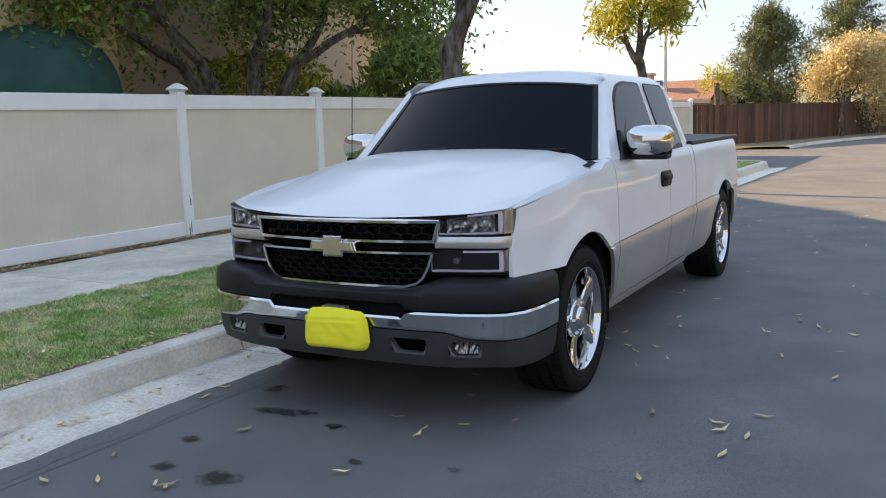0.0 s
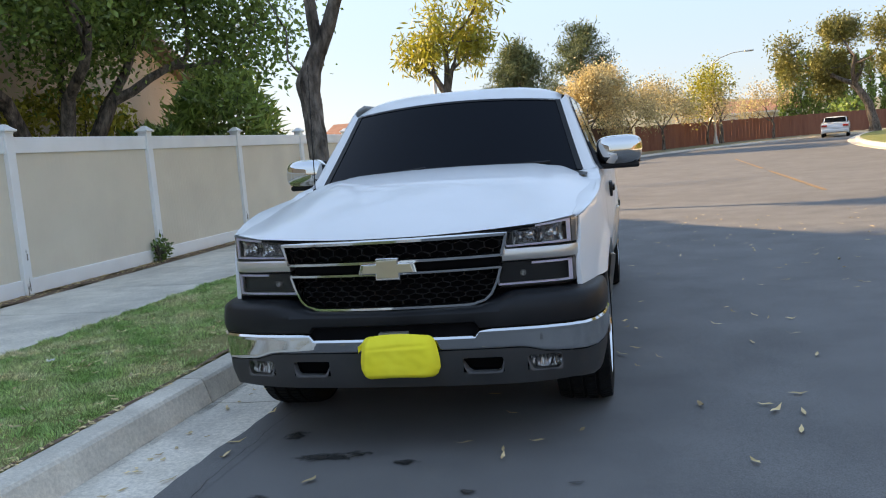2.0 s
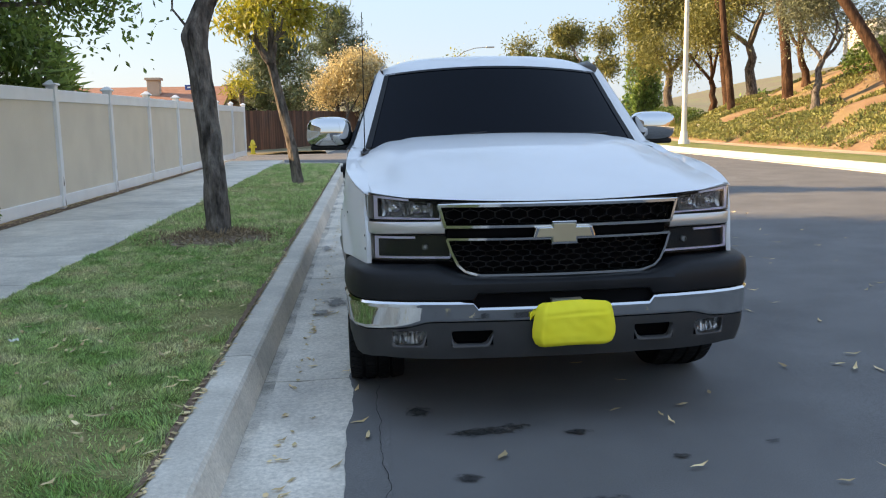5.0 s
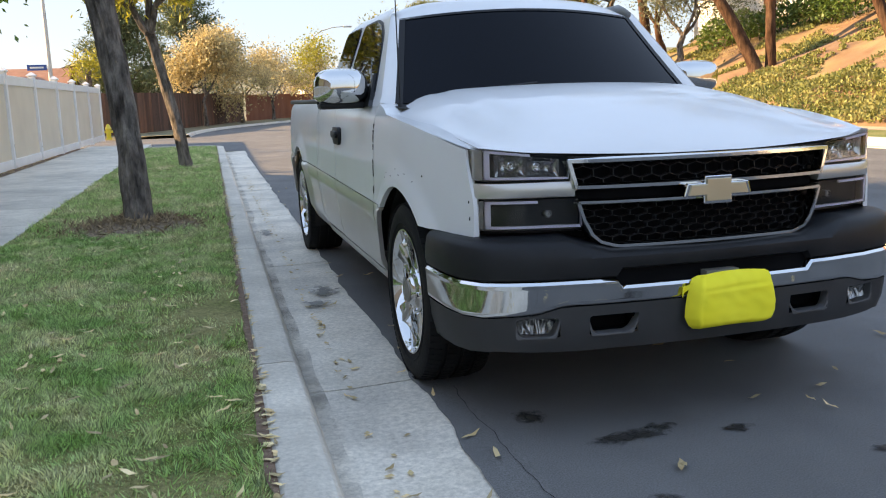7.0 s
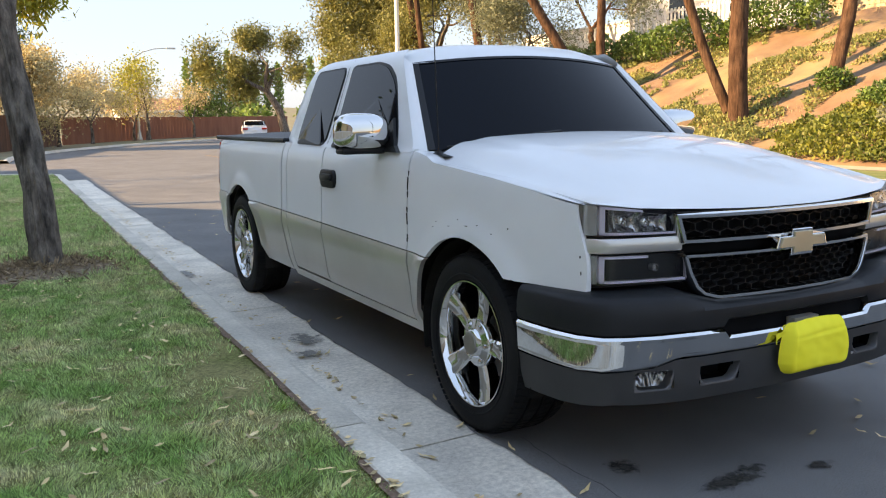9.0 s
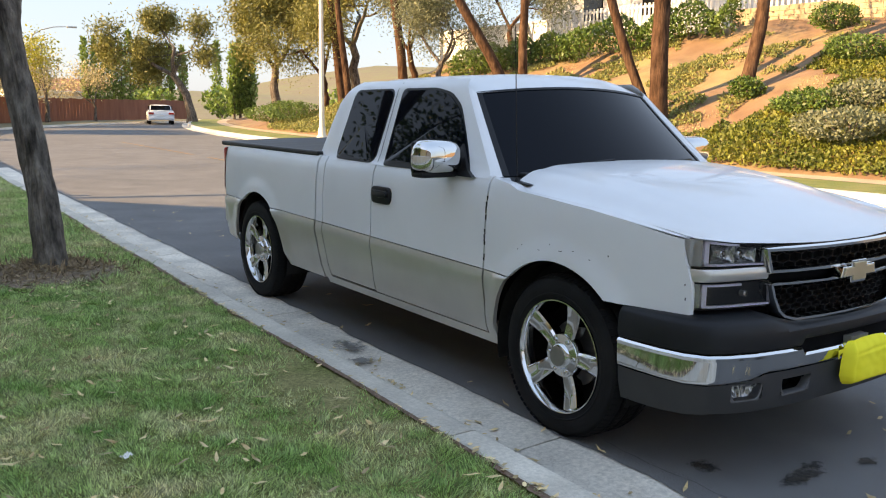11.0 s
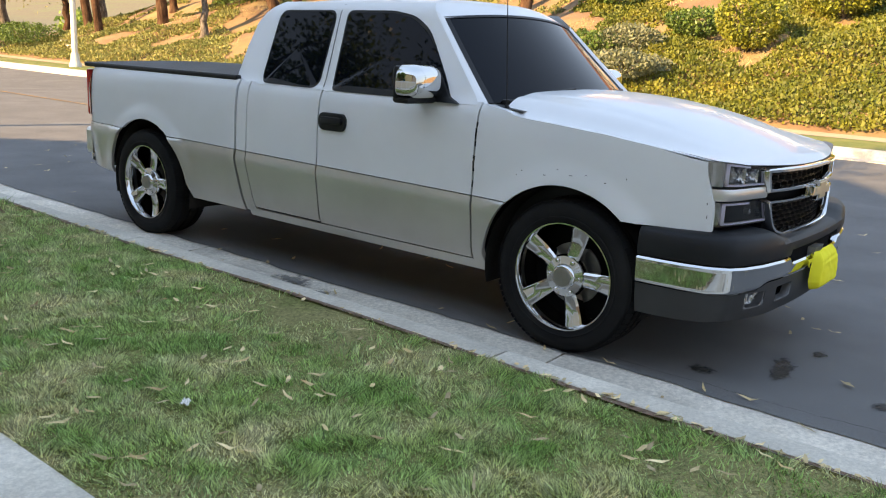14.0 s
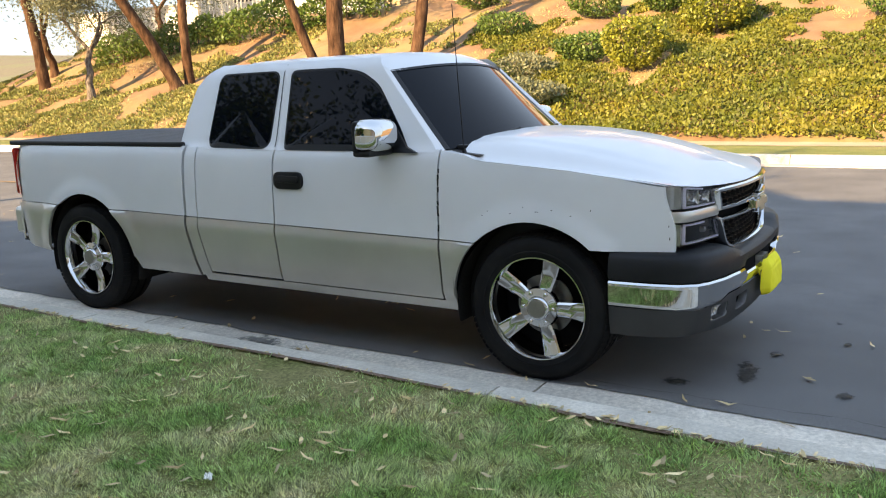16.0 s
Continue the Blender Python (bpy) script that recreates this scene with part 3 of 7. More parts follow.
YELLOW_CLOTH = material("yellow_cloth", (0.95, 0.80, 0.055), (0.98, 0.85, 0.075), 5, 0.9, 0, 0.05, 300, spec=0.15)
BADGE_GOLD = material("pale_gold_badge", (0.50, 0.41, 0.27), (0.58, 0.49, 0.34), 6, 0.3, 0.6, 0.02)
LENS = clear_glass("clear_lamp_lens")
MARKER = material("grey_marker_lens", (0.28, 0.28, 0.28), (0.40, 0.40, 0.395), 30, 0.15, 0.4, 0.1, 60, coat=1.0)

truck = thing("pickup_truck", "white extended-cab pickup with silver lower body, parked at the kerb", "pickup truck", TRUCK)


def lerp_table(tab, t):
    if t <= tab[0][0]:
        return tab[0][1]
    for (a, va), (b, vb) in zip(tab, tab[1:]):
        if t <= b:
            return va + (vb - va) * (t - a) / (b - a)
    return tab[-1][1]


SECTION = [(0.30, 0.884), (0.36, 0.912), (0.45, 0.938), (0.60, 0.957), (0.70, 0.962), (0.735, 0.966), (0.80, 0.962), (0.95, 0.960), (1.08, 0.952), (1.16, 0.940), (1.20, 0.926), (1.225, 0.905)]


def half_width(y, z):
    w = lerp_table(SECTION, z)
    if y < 0.0:
        w -= 0.105 * (-y / 0.70) ** 2.0
    # flared wheel-arch brows
    for yc, r in ((0.02, 0.475), (3.61, 0.49)):
        d = math.hypot(y - yc, z - 0.385) - r
        if -0.03 <= d < 0.13 and z > 0.42:
            w += 0.021 * math.cos(max(0.0, d) / 0.13 * math.pi / 2) ** 2
    # the silver lower body stands proud along its top edge
    d = two_tone(y) - z
    w += 0.011 * smooth(-0.001, 0.012, d) * (1 - smooth(0.015, 0.17, d))
    if y > 4.24:
        w -= 0.16 * ((y - 4.24) / 0.35) ** 2.2
    return w


def side_panel(name, y0, y1, bottom, top, mat, parent, side, ny=24, nz=12, label="", thick=0.006, warp=None):
    """A body panel between a lower and an upper line; both lines are functions of y."""
    def fn(u, v):
        y = y0 + (y1 - y0) * u
        z = bottom(y) + (top(y) - bottom(y)) * v
        yy = y + (warp(y, z) if warp else 0)
        return (side * half_width(yy, z), yy, z)
    bm = grid_bm(fn, ny, nz)
    # folded edge all round, so that gaps show a depth
    rim = [e for e in bm.edges if e.is_boundary]
    r = bmesh.ops.extrude_edge_only(bm, edges=rim)
    for v in r["geom"]:
        if isinstance(v, bmesh.types.BMVert):
            v.co.x -= side * 0.022
    ob = part(name, bm, mat, parent, label, True)
    return ob


def oval(a, b, r, n=6):
    """A rounded oblong, half a by half b."""
    out = []
    for cx, cz, q in ((a - r, b - r, 0), (r - a, b - r, 1), (r - a, r - b, 2), (a - r, r - b, 3)):
        out += [(cx + r * math.cos(math.pi / 2 * (q + k / n)), cz + r * math.sin(math.pi / 2 * (q + k / n))) for k in range(n + 1)]
    return out


def two_tone(y):
    return lerp_table([(-0.7, 0.728), (0.5, 0.728), (2.6, 0.760), (4.5, 0.79)], y)


def arch(y, yc, r, flat):
    d = abs(y - yc)
    return 0.385 + math.sqrt(max(0.0, r * r - d * d)) if d < r else flat


def shoulder(y):
    return lerp_table([(-0.72, 1.046), (-0.64, 1.056), (-0.4, 1.096), (-0.17, 1.127), (0.1, 1.15), (0.34, 1.168), (0.42, 1.195), (0.575, 1.215)], y)


def fender_bottom(y):
    if y < -0.36:
        return 0.735 - 0.012 * (y + 0.7)
    if y > 0.478:
        return two_tone(y) + 0.006
    return max(arch(y, 0.02, 0.475, 0.735), 0.733) if y < 0.30 else max(arch(y, 0.02, 0.475, 0.33), two_tone(y) + 0.006)


def lower_front(y):
    return max(0.325, arch(y, 0.02, 0.475, 0.325))


def bed_bottom_up(y):
    return max(two_tone(y) + 0.006, arch(y, 3.61, 0.49, 0.36))


def bed_bottom_low(y):
    base = 0.352 if y < 3.6 else 0.40 + 0.12 * (y - 4.0)
    return min(two_tone(y) - 0.006, max(base, arch(y, 3.61, 0.49, base)))


for side in (-1, 1):
    fender = side_panel("front_fender", -0.70, 0.572, fender_bottom, shoulder, PAINT, truck, side, 140, 14, "white front fender with small scrapes", warp=lambda y, z: 0.05 * smooth(0.82, 1.04, z) * (1 - smooth(-0.70, -0.35, y)))
    side_panel("lower_panel", 0.352, 0.572, lower_front, lambda y: max(two_tone(y), lower_front(y) + 0.001), SILVER, fender, side, 24, 8, "silver lower panel")
    door = side_panel("front_door", 0.584, 1.768, lambda y: two_tone(y) + 0.006, lambda y: 1.221, PAINT, truck, side, 20, 12, "white front door with a black handle")
    side_panel("lower_panel", 0.584, 1.768, lambda y: 0.385, lambda y: two_tone(y), SILVER, door, side, 16, 8, "silver lower panel")
    rdoor = side_panel("rear_door", 1.780, 2.445, lambda y: two_tone(y) + 0.006, lambda y: 1.221, PAINT, truck, side, 14, 12, "white narrow rear door")
    side_panel("lower_panel", 1.780, 2.445, lambda y: 0.393, lambda y: two_tone(y), SILVER, rdoor, side, 14, 8, "silver lower panel", warp=lambda y, z: -0.05 * max(0, (0.66 - z) / 0.27) * smooth(2.2, 2.445, y))
    corner_ = side_panel("cab_corner", 2.455, 2.552, lambda y: two_tone(y) + 0.006, lambda y: 1.221, PAINT, truck, side, 4, 12)
    side_panel("lower_panel", 2.455, 2.552, lambda y: 0.36, lambda y: two_tone(y), SILVER, corner_, side, 4, 8, "silver lower panel", warp=lambda y, z: -0.05 * max(0, (0.66 - z) / 0.27))
    side_panel("rocker_panel", 0.50, 2.47, lambda y: 0.325, lambda y: 0.378, SILVER, truck, side, 20, 3, "silver rocker panel")
    bed = side_panel("bed_side", 2.575, 4.53, bed_bottom_up, lambda y: 1.226, PAINT, truck, side, 200, 14, "white bed side")
    side_panel("lower_panel", 3.915, 4.51, bed_bottom_low, lambda y: two_tone(y), SILVER, bed, side, 30, 8, "silver lower panel")
    side_panel("lower_panel", 2.575, 3.308, bed_bottom_low, lambda y: two_tone(y), SILVER, bed, side, 40, 8, "silver lower panel", warp=lambda y, z: -0.05 * max(0, (0.66 - z) / 0.27) * (1 - smooth(2.575, 2.8, y)))
    # inner dark shell behind the panel gaps
    for y0, y1, x1 in ((0.50, 3.10, 0.872), (4.11, 4.46, 0.84)):
        box("inner_shell", (side * 0.5, y0, 0.44 if x1 < 0.9 else 0.34), (side * x1, y1, 1.17), BLACK, truck, 0.01)
    box("inner_shell", (side * 0.5, -0.50, 0.90), (side * 0.80, 0.52, 1.00), BLACK, truck, 0.01)
    box("inner_shell", (side * 0.5, 3.08, 0.96), (side * 0.925, 4.14, 1.2), BLACK, truck, 0.01)
    # wheel wells
    for yc, r in ((0.02, 0.468), (3.61, 0.483)):
        bm = grid_bm(lambda u, v: (side * (0.60 + 0.33 * v), yc - r * math.cos(math.pi * (u * 1.16 - 0.08)), 0.385 + r * math.sin(math.pi * (u * 1.16 - 0.08))), 28, 3)
        part("wheel_liner", bm, LINER, truck, smooth=True)
        box("wheel_liner", (side * 0.60, yc - 0.45, 0.25), (side * 0.59, yc + 0.45, 0.84), BLACK, truck)
    # door handle
    bm = prism_bm(oval(0.112, 0.053, 0.042), -0.014, 0.014, "x", 0.005)
    h_ = part("door_handle", bm, BLACK, door, "black plastic handle", True)
    h_.location = (side * 0.962, 1.64, 1.027)
    bm = prism_bm(oval(0.086, 0.021, 0.019), -0.012, 0.012, "x", 0.005)
    h2 = part("door_handle", bm, BLACK, door, "black pull bar of the handle", True)
    h2.location = (side * 0.980, 1.632, 1.036)

# scrapes along the arch and the door edge on the kerb side
for (y, z, w, hh) in [(0.13, 0.90, 0.014, 0.003), (0.06, 0.935, 0.006, 0.004), (-0.02, 0.915, 0.022, 0.003), (-0.20, 0.90, 0.01, 0.004), (-0.10, 0.925, 0.012, 0.003), (-0.30, 0.93, 0.005, 0.008), (0.30, 0.88, 0.006, 0.004), (0.27, 0.905, 0.008, 0.003), (-0.67, 0.86, 0.004, 0.01), (-0.675, 0.80, 0.004, 0.014)]:
    bm = bmesh.new()
    add_box(bm, (-0.003, -w / 2, -hh / 2), (0.002, w / 2, hh / 2), 0.002)
    s_ = part("scrape", bm, BLACK, truck)
    s_.location = (-half_width(y, z) - 0.0005, y, z)
for k in range(16):
    z = 0.78 + 0.33 * rng.uniform() ** 0.8
    bm = bmesh.new()
    add_box(bm, (-0.003, -0.0025 * rng.uniform(0.5, 1.6), -0.012 * rng.uniform(0.4, 1.4)), (0.002, 0.0025, 0.012), 0.001)
    s_ = part("scrape", bm, BLACK, truck)
    s_.location = (-half_width(0.57, z) - 0.0005, 0.578 + rng.normal() * 0.003, z)


# hood
def hood_fn(u, v):
    x = (u * 2 - 1)
    ax = abs(x)
    X = x * 0.842
    yf = -0.868 + 0.163 * ax ** 2.2
    zf = 1.021 + 0.030 * ax ** 2
    yr = 0.50 - 0.01 * smooth(0.74, 1.0, ax)
    zr = 1.276 - 0.022 * (ax / 0.74) ** 2 if ax < 0.74 else 1.254 - 0.084 * smooth(0.74, 1.0, ax)
    p = 1.35 + 0.95 * (1 - ax ** 2)
    g = 1 - (1 - v) ** p
    y = yf + (yr - yf) * v
    z = zf + (zr - zf) * g
    w = 0.842 + (0.915 - 0.842) * smooth(0, 0.75, v) if ax > 0 else 0.842
    # crisp raised middle
    z += 0.012 * (1 - smooth(0.60, 0.73, ax)) * smooth(0.05, 0.5, v)
    if v < 0.02:
        z -= 0.006
    return (x * w * (0.985), y, z)


bm = grid_bm(hood_fn, 56, 40)
hood = part("hood", bm, PAINT, truck, "white raised hood", True)
bm = grid_bm(lambda u, v: (hood_fn(u, 0)[0], hood_fn(u, 0)[1] + 0.03 * v, hood_fn(u, 0)[2] - 0.03 * v), 40, 2)
part("hood_lip", bm, BLACK, hood, smooth=True)
for side in (0, 1):
    bm = grid_bm(lambda u, v: (hood_fn(side, u)[0] - (2 * side - 1) * 0.004 * v, hood_fn(side, u)[1], hood_fn(side, u)[2] - 0.022 * v), 40, 2)
    part("hood_flange", bm, PAINT, hood, smooth=True)
# filler between hood and fender tops
for side in (-1, 1):
    bm = grid_bm(lambda u, v: (side * (0.80 + (half_width(-0.70 + 1.27 * u, shoulder(-0.70 + 1.27 * u)) - 0.80) * v), -0.70 + 1.27 * u, shoulder(-0.70 + 1.27 * u) - 0.006 * (1 - v)), 30, 3)
    part("fender_top", bm, PAINT, truck, smooth=True)
box("engine_bay", (-0.78, -0.60, 0.35), (0.78, 0.50, 0.98), BLACK, truck)


# cab: windscreen, roof, sides, back
def ws_point(s, v):
    """s across from -1 to 1, v from cowl to roof."""
    w = 0.822 + (0.680 - 0.822) * v
    y = 0.60 + 0.440 * v - (0.14 - 0.03 * v) * (1 - s * s)
    z = 1.212 + 0.443 * v + (0.03 + 0.010 * v) * (1 - s * s) - 0.02 * v * (1 - v)
    return Vector((s * w, y, z))


bm = grid_bm(lambda u, v: ws_point(u * 2 - 1, v), 24, 14)
windscreen = part("windscreen", bm, TINT, truck, "dark tinted windscreen", True)
for s0, s1, v0, v1 in ((-1.012, -0.965, 0, 1.01), (0.965, 1.012, 0, 1.01), (-1, 1, 0.985, 1.012)):
    bm = grid_bm(lambda u, v: ws_point(s0 + (s1 - s0) * u, v0 + (v1 - v0) * v) + Vector((0, -0.003, 0.003)), 16, 10)
    part("seal", bm, BLACK, windscreen, smooth=True)


def pillar_front(z):
    return lerp_table([(1.215, 0.605), (1.68, 1.065), (1.75, 1.13)], z)


def pillar_back(z):
    return lerp_table([(1.20, 2.66), (1.45, 2.635), (1.60, 2.60), (1.68, 2.53), (1.74, 2.43)], z)


def cab_x(z):
    return lerp_table([(1.19, 0.93), (1.215, 0.915), (1.24, 0.893), (1.68, 0.728), (1.715, 0.70), (1.742, 0.66)], z)


for side in (-1, 1):
    bm = grid_bm(lambda u, v: (side * (cab_x(1.205 + 0.535 * v) - 0.03 * smooth(0.85, 1, u)), pillar_front(1.205 + 0.535 * v) + (pillar_back(1.205 + 0.535 * v) - pillar_front(1.205 + 0.535 * v)) * u, 1.205 + 0.535 * v), 30, 22)
    cab_side = part("cab_side", bm, PAINT, truck, "white pillars and roof rail", True)

    def pane(outline, off, name, mat, parent, label=""):
        bm_ = bmesh.new()
        c = Vector((0, sum(p[0] for p in outline) / len(outline), sum(p[1] for p in outline) / len(outline)))
        vs_ = [bm_.verts.new((side * (cab_x(z) + off), y, z)) for y, z in outline]
        mid_ = bm_.verts.new((side * (cab_x(c.z) + off), c.y, c.z))
        for i in range(len(vs_)):
            bm_.faces.new((vs_[i], vs_[(i + 1) % len(vs_)], mid_))
        r_ = bmesh.ops.extrude_edge_only(bm_, edges=[e for e in bm_.edges if e.is_boundary])
        for g_ in r_["geom"]:
            if isinstance(g_, bmesh.types.BMVert):
                g_.co.x -= side * 0.012
        return part(name, bm_, mat, parent, label)

    def rounded(pts, r=0.05, n=5):
        out = []
        k = len(pts)
        for i in range(k):
            p0, p1, p2 = Vector(pts[i - 1]), Vector(pts[i]), Vector(pts[(i + 1) % k])
            a = p1 + (p0 - p1).normalized() * min(r, (p0 - p1).length * 0.45)
            b = p1 + (p2 - p1).normalized() * min(r, (p2 - p1).length * 0.45)
            for j in range(n + 1):
                t = j / n
                q = a * (1 - t) ** 2 + p1 * 2 * t * (1 - t) + b * t * t
                out.append((q.x, q.y))
        return out

    front_win = [(1.695, 1.222), (1.742, 1.674), (1.37, 1.676), (1.22, 1.648), (1.085, 1.572), (0.975, 1.465), (0.88, 1.345), (0.80, 1.222)]
    rear_win = [(2.355, 1.228), (2.352, 1.672), (1.855, 1.678), (1.838, 1.222)]

    def grown(pts, d):
        cy, cz = sum(p[0] for p in pts) / len(pts), sum(p[1] for p in pts) / len(pts)
        return [(y + d * (1 if y > cy else -1), z + d * (1 if z > cz else -1)) for y, z in pts]
    w1 = pane(rounded(grown(front_win, 0.014), 0.05), 0.004, "side_window", BLACK, cab_side, "black window seal")
    pane(rounded(front_win, 0.045), 0.008, "side_window", TINT, cab_side, "dark tinted glass")
    pane(rounded(grown(rear_win, 0.010), 0.07), 0.004, "side_window", BLACK, cab_side, "black window seal")
    pane(rounded(rear_win, 0.065), 0.008, "side_window", TINT, cab_side, "dark tinted glass")
    bm = grid_bm(lambda u, v: ws_point(side * 1.0, v * 0.995).lerp(Vector((side * cab_x(1.205 + 0.49 * v), pillar_front(1.205 + 0.49 * v) + 0.004, 1.205 + 0.49 * v)), u) + Vector((side * 0.008, -0.012, 0)) * math.sin(math.pi * u), 5, 16)
    part("a_pillar", bm, PAINT, cab_side, "white windscreen pillar", True)
    # door shut line above the belt
    bm = grid_bm(lambda u, v: (side * (cab_x(1.225 + 0.5 * v) + 0.0025), 1.775 + 0.042 * v + 0.006 * u, 1.225 + 0.5 * v), 1, 10)
    part("shut_line", bm, BLACK, cab_side)


def roof_fn(u, v):
    s = u * 2 - 1
    front = ws_point(s * 0.985, 1.0)
    back_y = 2.46 - 0.03 * s * s
    y = front.y + (back_y - front.y) * v
    crown = 1.785 - 0.012 * (2 * v - 0.9) ** 2
    z_mid = crown - 0.05 * abs(s) ** 3 - 0.03 * abs(s) ** 8
    z = front.z + (z_mid - front.z) * math.sin(math.pi / 2 * min(1.0, v / 0.17)) ** 0.9
    z -= 0.05 * smooth(0.86, 1.0, v) ** 2
    return (s * 0.690, y, z)


bm = grid_bm(roof_fn, 24, 30)
part("roof", bm, PAINT, truck, "white cab roof", True)
bm = grid_bm(lambda u, v: ((u * 2 - 1) * (0.69 + 0.21 * v), 2.44 + 0.19 * v ** 0.8, roof_fn(u, 1)[2] + (1.16 - roof_fn(u, 1)[2]) * v), 16, 10)
back = part("cab_back", bm, PAINT, truck, smooth=True)
bm = grid_bm(lambda u, v: ((u * 2 - 1) * (0.60 + 0.08 * v), 2.512 + 0.10 * v, 1.66 - 0.36 * v), 4, 3)
part("rear_window", bm, TINT, back, "dark tinted rear glass")
# cowl with wipers
bm = grid_bm(lambda u, v: ((u * 2 - 1) * 0.86, 0.36 + 0.26 * v - 0.10 * (1 - (u * 2 - 1) ** 2) * v, 1.19 + 0.022 * v), 16, 3)
cowl = part("cowl", bm, BLACK, truck, "black cowl panel")
for x0, x1 in ((-0.72, -0.12), (0.05, 0.66)):
    bm = bmesh.new()
    add_tube(bm, [ws_point(x0 / 0.845, 0.0) + Vector((0, -0.02, 0.0)), ws_point((x0 + x1) / 2 / 0.845, 0.05) + Vector((0, -0.02, 0.012)), ws_point(x1 / 0.84, 0.09) + Vector((0, -0.015, 0.012))], 0.009, 6)
    add_box(bm, (x0 - 0.02, 0.52, 1.20), (x0 + 0.03, 0.58, 1.235), 0.008)
    part("wiper", bm, BLACK, truck)
bm = bmesh.new()
add_tube(bm, [(-0.835, 0.47, 1.19), (-0.835, 0.475, 1.215)], [0.016, 0.011], 8)
add_tube(bm, [(-0.835, 0.475, 1.215), (-0.832, 0.50, 1.55), (-0.828, 0.53, 1.99)], [0.0032, 0.003, 0.0022], 6)
part("antenna", bm, BLACK, truck, "thin black whip antenna")

# mirrors
for side in (-1, 1):
    mi = new("wing_mirror")
    mi.parent = truck
    mi.location = (side * 1.045, 0.945, 1.292)
    tagged(mi, label="wing mirror with chrome cap")
    bm = bmesh.new()
    bmesh.ops.create_uvsphere(bm, u_segments=28, v_segments=18, radius=1)
    for v in bm.verts:
        c = v.co
        c.x, c.y, c.z = [math.copysign(abs(q) ** 0.62, q) for q in c]
        c.x *= 0.142 * (1 + 0.06 * side * c.z)
        c.y = c.y * 0.125 if c.y < 0 else c.y * 0.012
        c.z = c.z * 0.094 + 0.016
    part("cap", bm, CHROME, mi, "chrome mirror cap", True)
    bm = bmesh.new()
    add_box(bm, (-0.126, 0.0, -0.080), (0.126, 0.045, 0.098), 0.02)
    add_box(bm, (-0.120, -0.07, -0.098), (0.120, 0.045, -0.062), 0.016)
    part("housing", bm, BLACK, mi, "black mirror housing", True)
    bm = prism_bm([(-side * 0.10, -0.092), (-side * 0.10, -0.02), (-side * 0.165, 0.03), (-side * 0.175, -0.10)], -0.03, 0.05, "y")
    part("arm", bm, BLACK, mi)
    o = [(0.72, 1.203), (0.985, 1.203), (0.965, 1.30), (0.92, 1.375), (0.80, 1.235)]
    bm = bmesh.new()
    a_ = [bm.verts.new((side * (cab_x(z) + 0.022), y, z)) for y, z in o]
    b_ = [bm.verts.new((side * (cab_x(z) - 0.01), y, z)) for y, z in o]
    bm.faces.new(a_)
    bm.faces.new(b_)
    for i in range(len(o)):
        bm.faces.new((a_[i], a_[(i + 1) % len(o)], b_[(i + 1) % len(o)], b_[i]))
    sail = part("sail_panel", bm, BLACK, truck, "black mirror mount")
    bm = grid_bm(lambda u, v: ((u * 2 - 1) * 0.102, 0.047, (v * 2 - 1) * 0.068 + 0.003), 1, 1)
    part("mirror_glass", bm, CHROME, mi, "mirror glass")


# bed cover, rails, tail
def cover_fn(u, v):
    s = u * 2 - 1
    return (s * 0.885, 2.63 + 1.89 * v, 1.246 + 0.022 * (1 - s * s) + 0.004 * math.sin(v * 40) * (1 - s * s))


bm = grid_bm(cover_fn, 16, 40)
part("bed_cover", bm, VINYL_BLACK, truck, "black soft bed cover", True)
for side in (-1, 1):
    box("bed_rail", (side * 0.872, 2.60, 1.216), (side * 0.918, 4.52, 1.252), BLACK, truck, 0.012, "black rail of the bed cover")
    bm = grid_bm(lambda u, v: (side * (half_width(4.40 + 0.03 * v + (0.17 - 0.03 * v) * u, 0.83 + 0.365 * v) + 0.009 + 0.014 * math.sin(math.pi * v) * math.sin(math.pi * u)), 4.40 + 0.03 * v + (0.17 - 0.03 * v) * u, 0.83 + 0.365 * v), 6, 8, 0.0)
    tl = part("tail_lamp", bm, RED_LENS, truck, "red tail lamp", True)
    bm = bmesh.new()
    add_box(bm, (side * 0.80, 4.52, 0.83), (side * 0.885, 4.56, 1.195), 0.02)
    part("tail_lamp", bm, RED_LENS, truck, "red tail lamp", True)
box("bed_rail", (-0.87, 4.49, 1.216), (0.87, 4.54, 1.250), BLACK, truck, 0.012)
box("tailgate", (-0.80, 4.53, 0.78), (0.80, 4.585, 1.226), PAINT, truck, 0.02, "white tailgate")
bm = bmesh.new()
for (x0, x1, y0) in ((-0.84, 0.84, 4.53),):
    add_box(bm, (x0, y0, 0.50), (x1, y0 + 0.16, 0.72), 0.03)
rb = part("rear_bumper", bm, SILVER, truck, "silver rear bumper")
for side in (-1, 1):
    bm = grid_bm(lambda u, v: (side * (half_width(4.51, 0.6) + 0.008 - 0.07 * u * u), 4.515 + 0.10 * u, 0.47 + 0.29 * v), 6, 4)
    part("bumper_end", bm, SILVER, rb, smooth=True)
    box("bumper_end", (side * 0.76, 4.50, 0.445), (side * 0.83, 4.62, 0.475), BLACK, rb, 0.015)
box("chassis", (-0.50, -0.50, 0.30), (0.50, 4.35, 0.46), BLACK, truck)
bm = bmesh.new()
add_tube(bm, [(-0.72, 3.648, 0.40), (0.72, 3.648, 0.40)], 0.055, 12)
bmesh.ops.create_uvsphere(bm, u_segments=12, v_segments=8, radius=0.16, matrix=Matrix.Translation((0.05, 3.648, 0.40)))
add_tube(bm, [(-0.72, 0.0, 0.36), (0.72, 0.0, 0.36)], 0.05, 10)
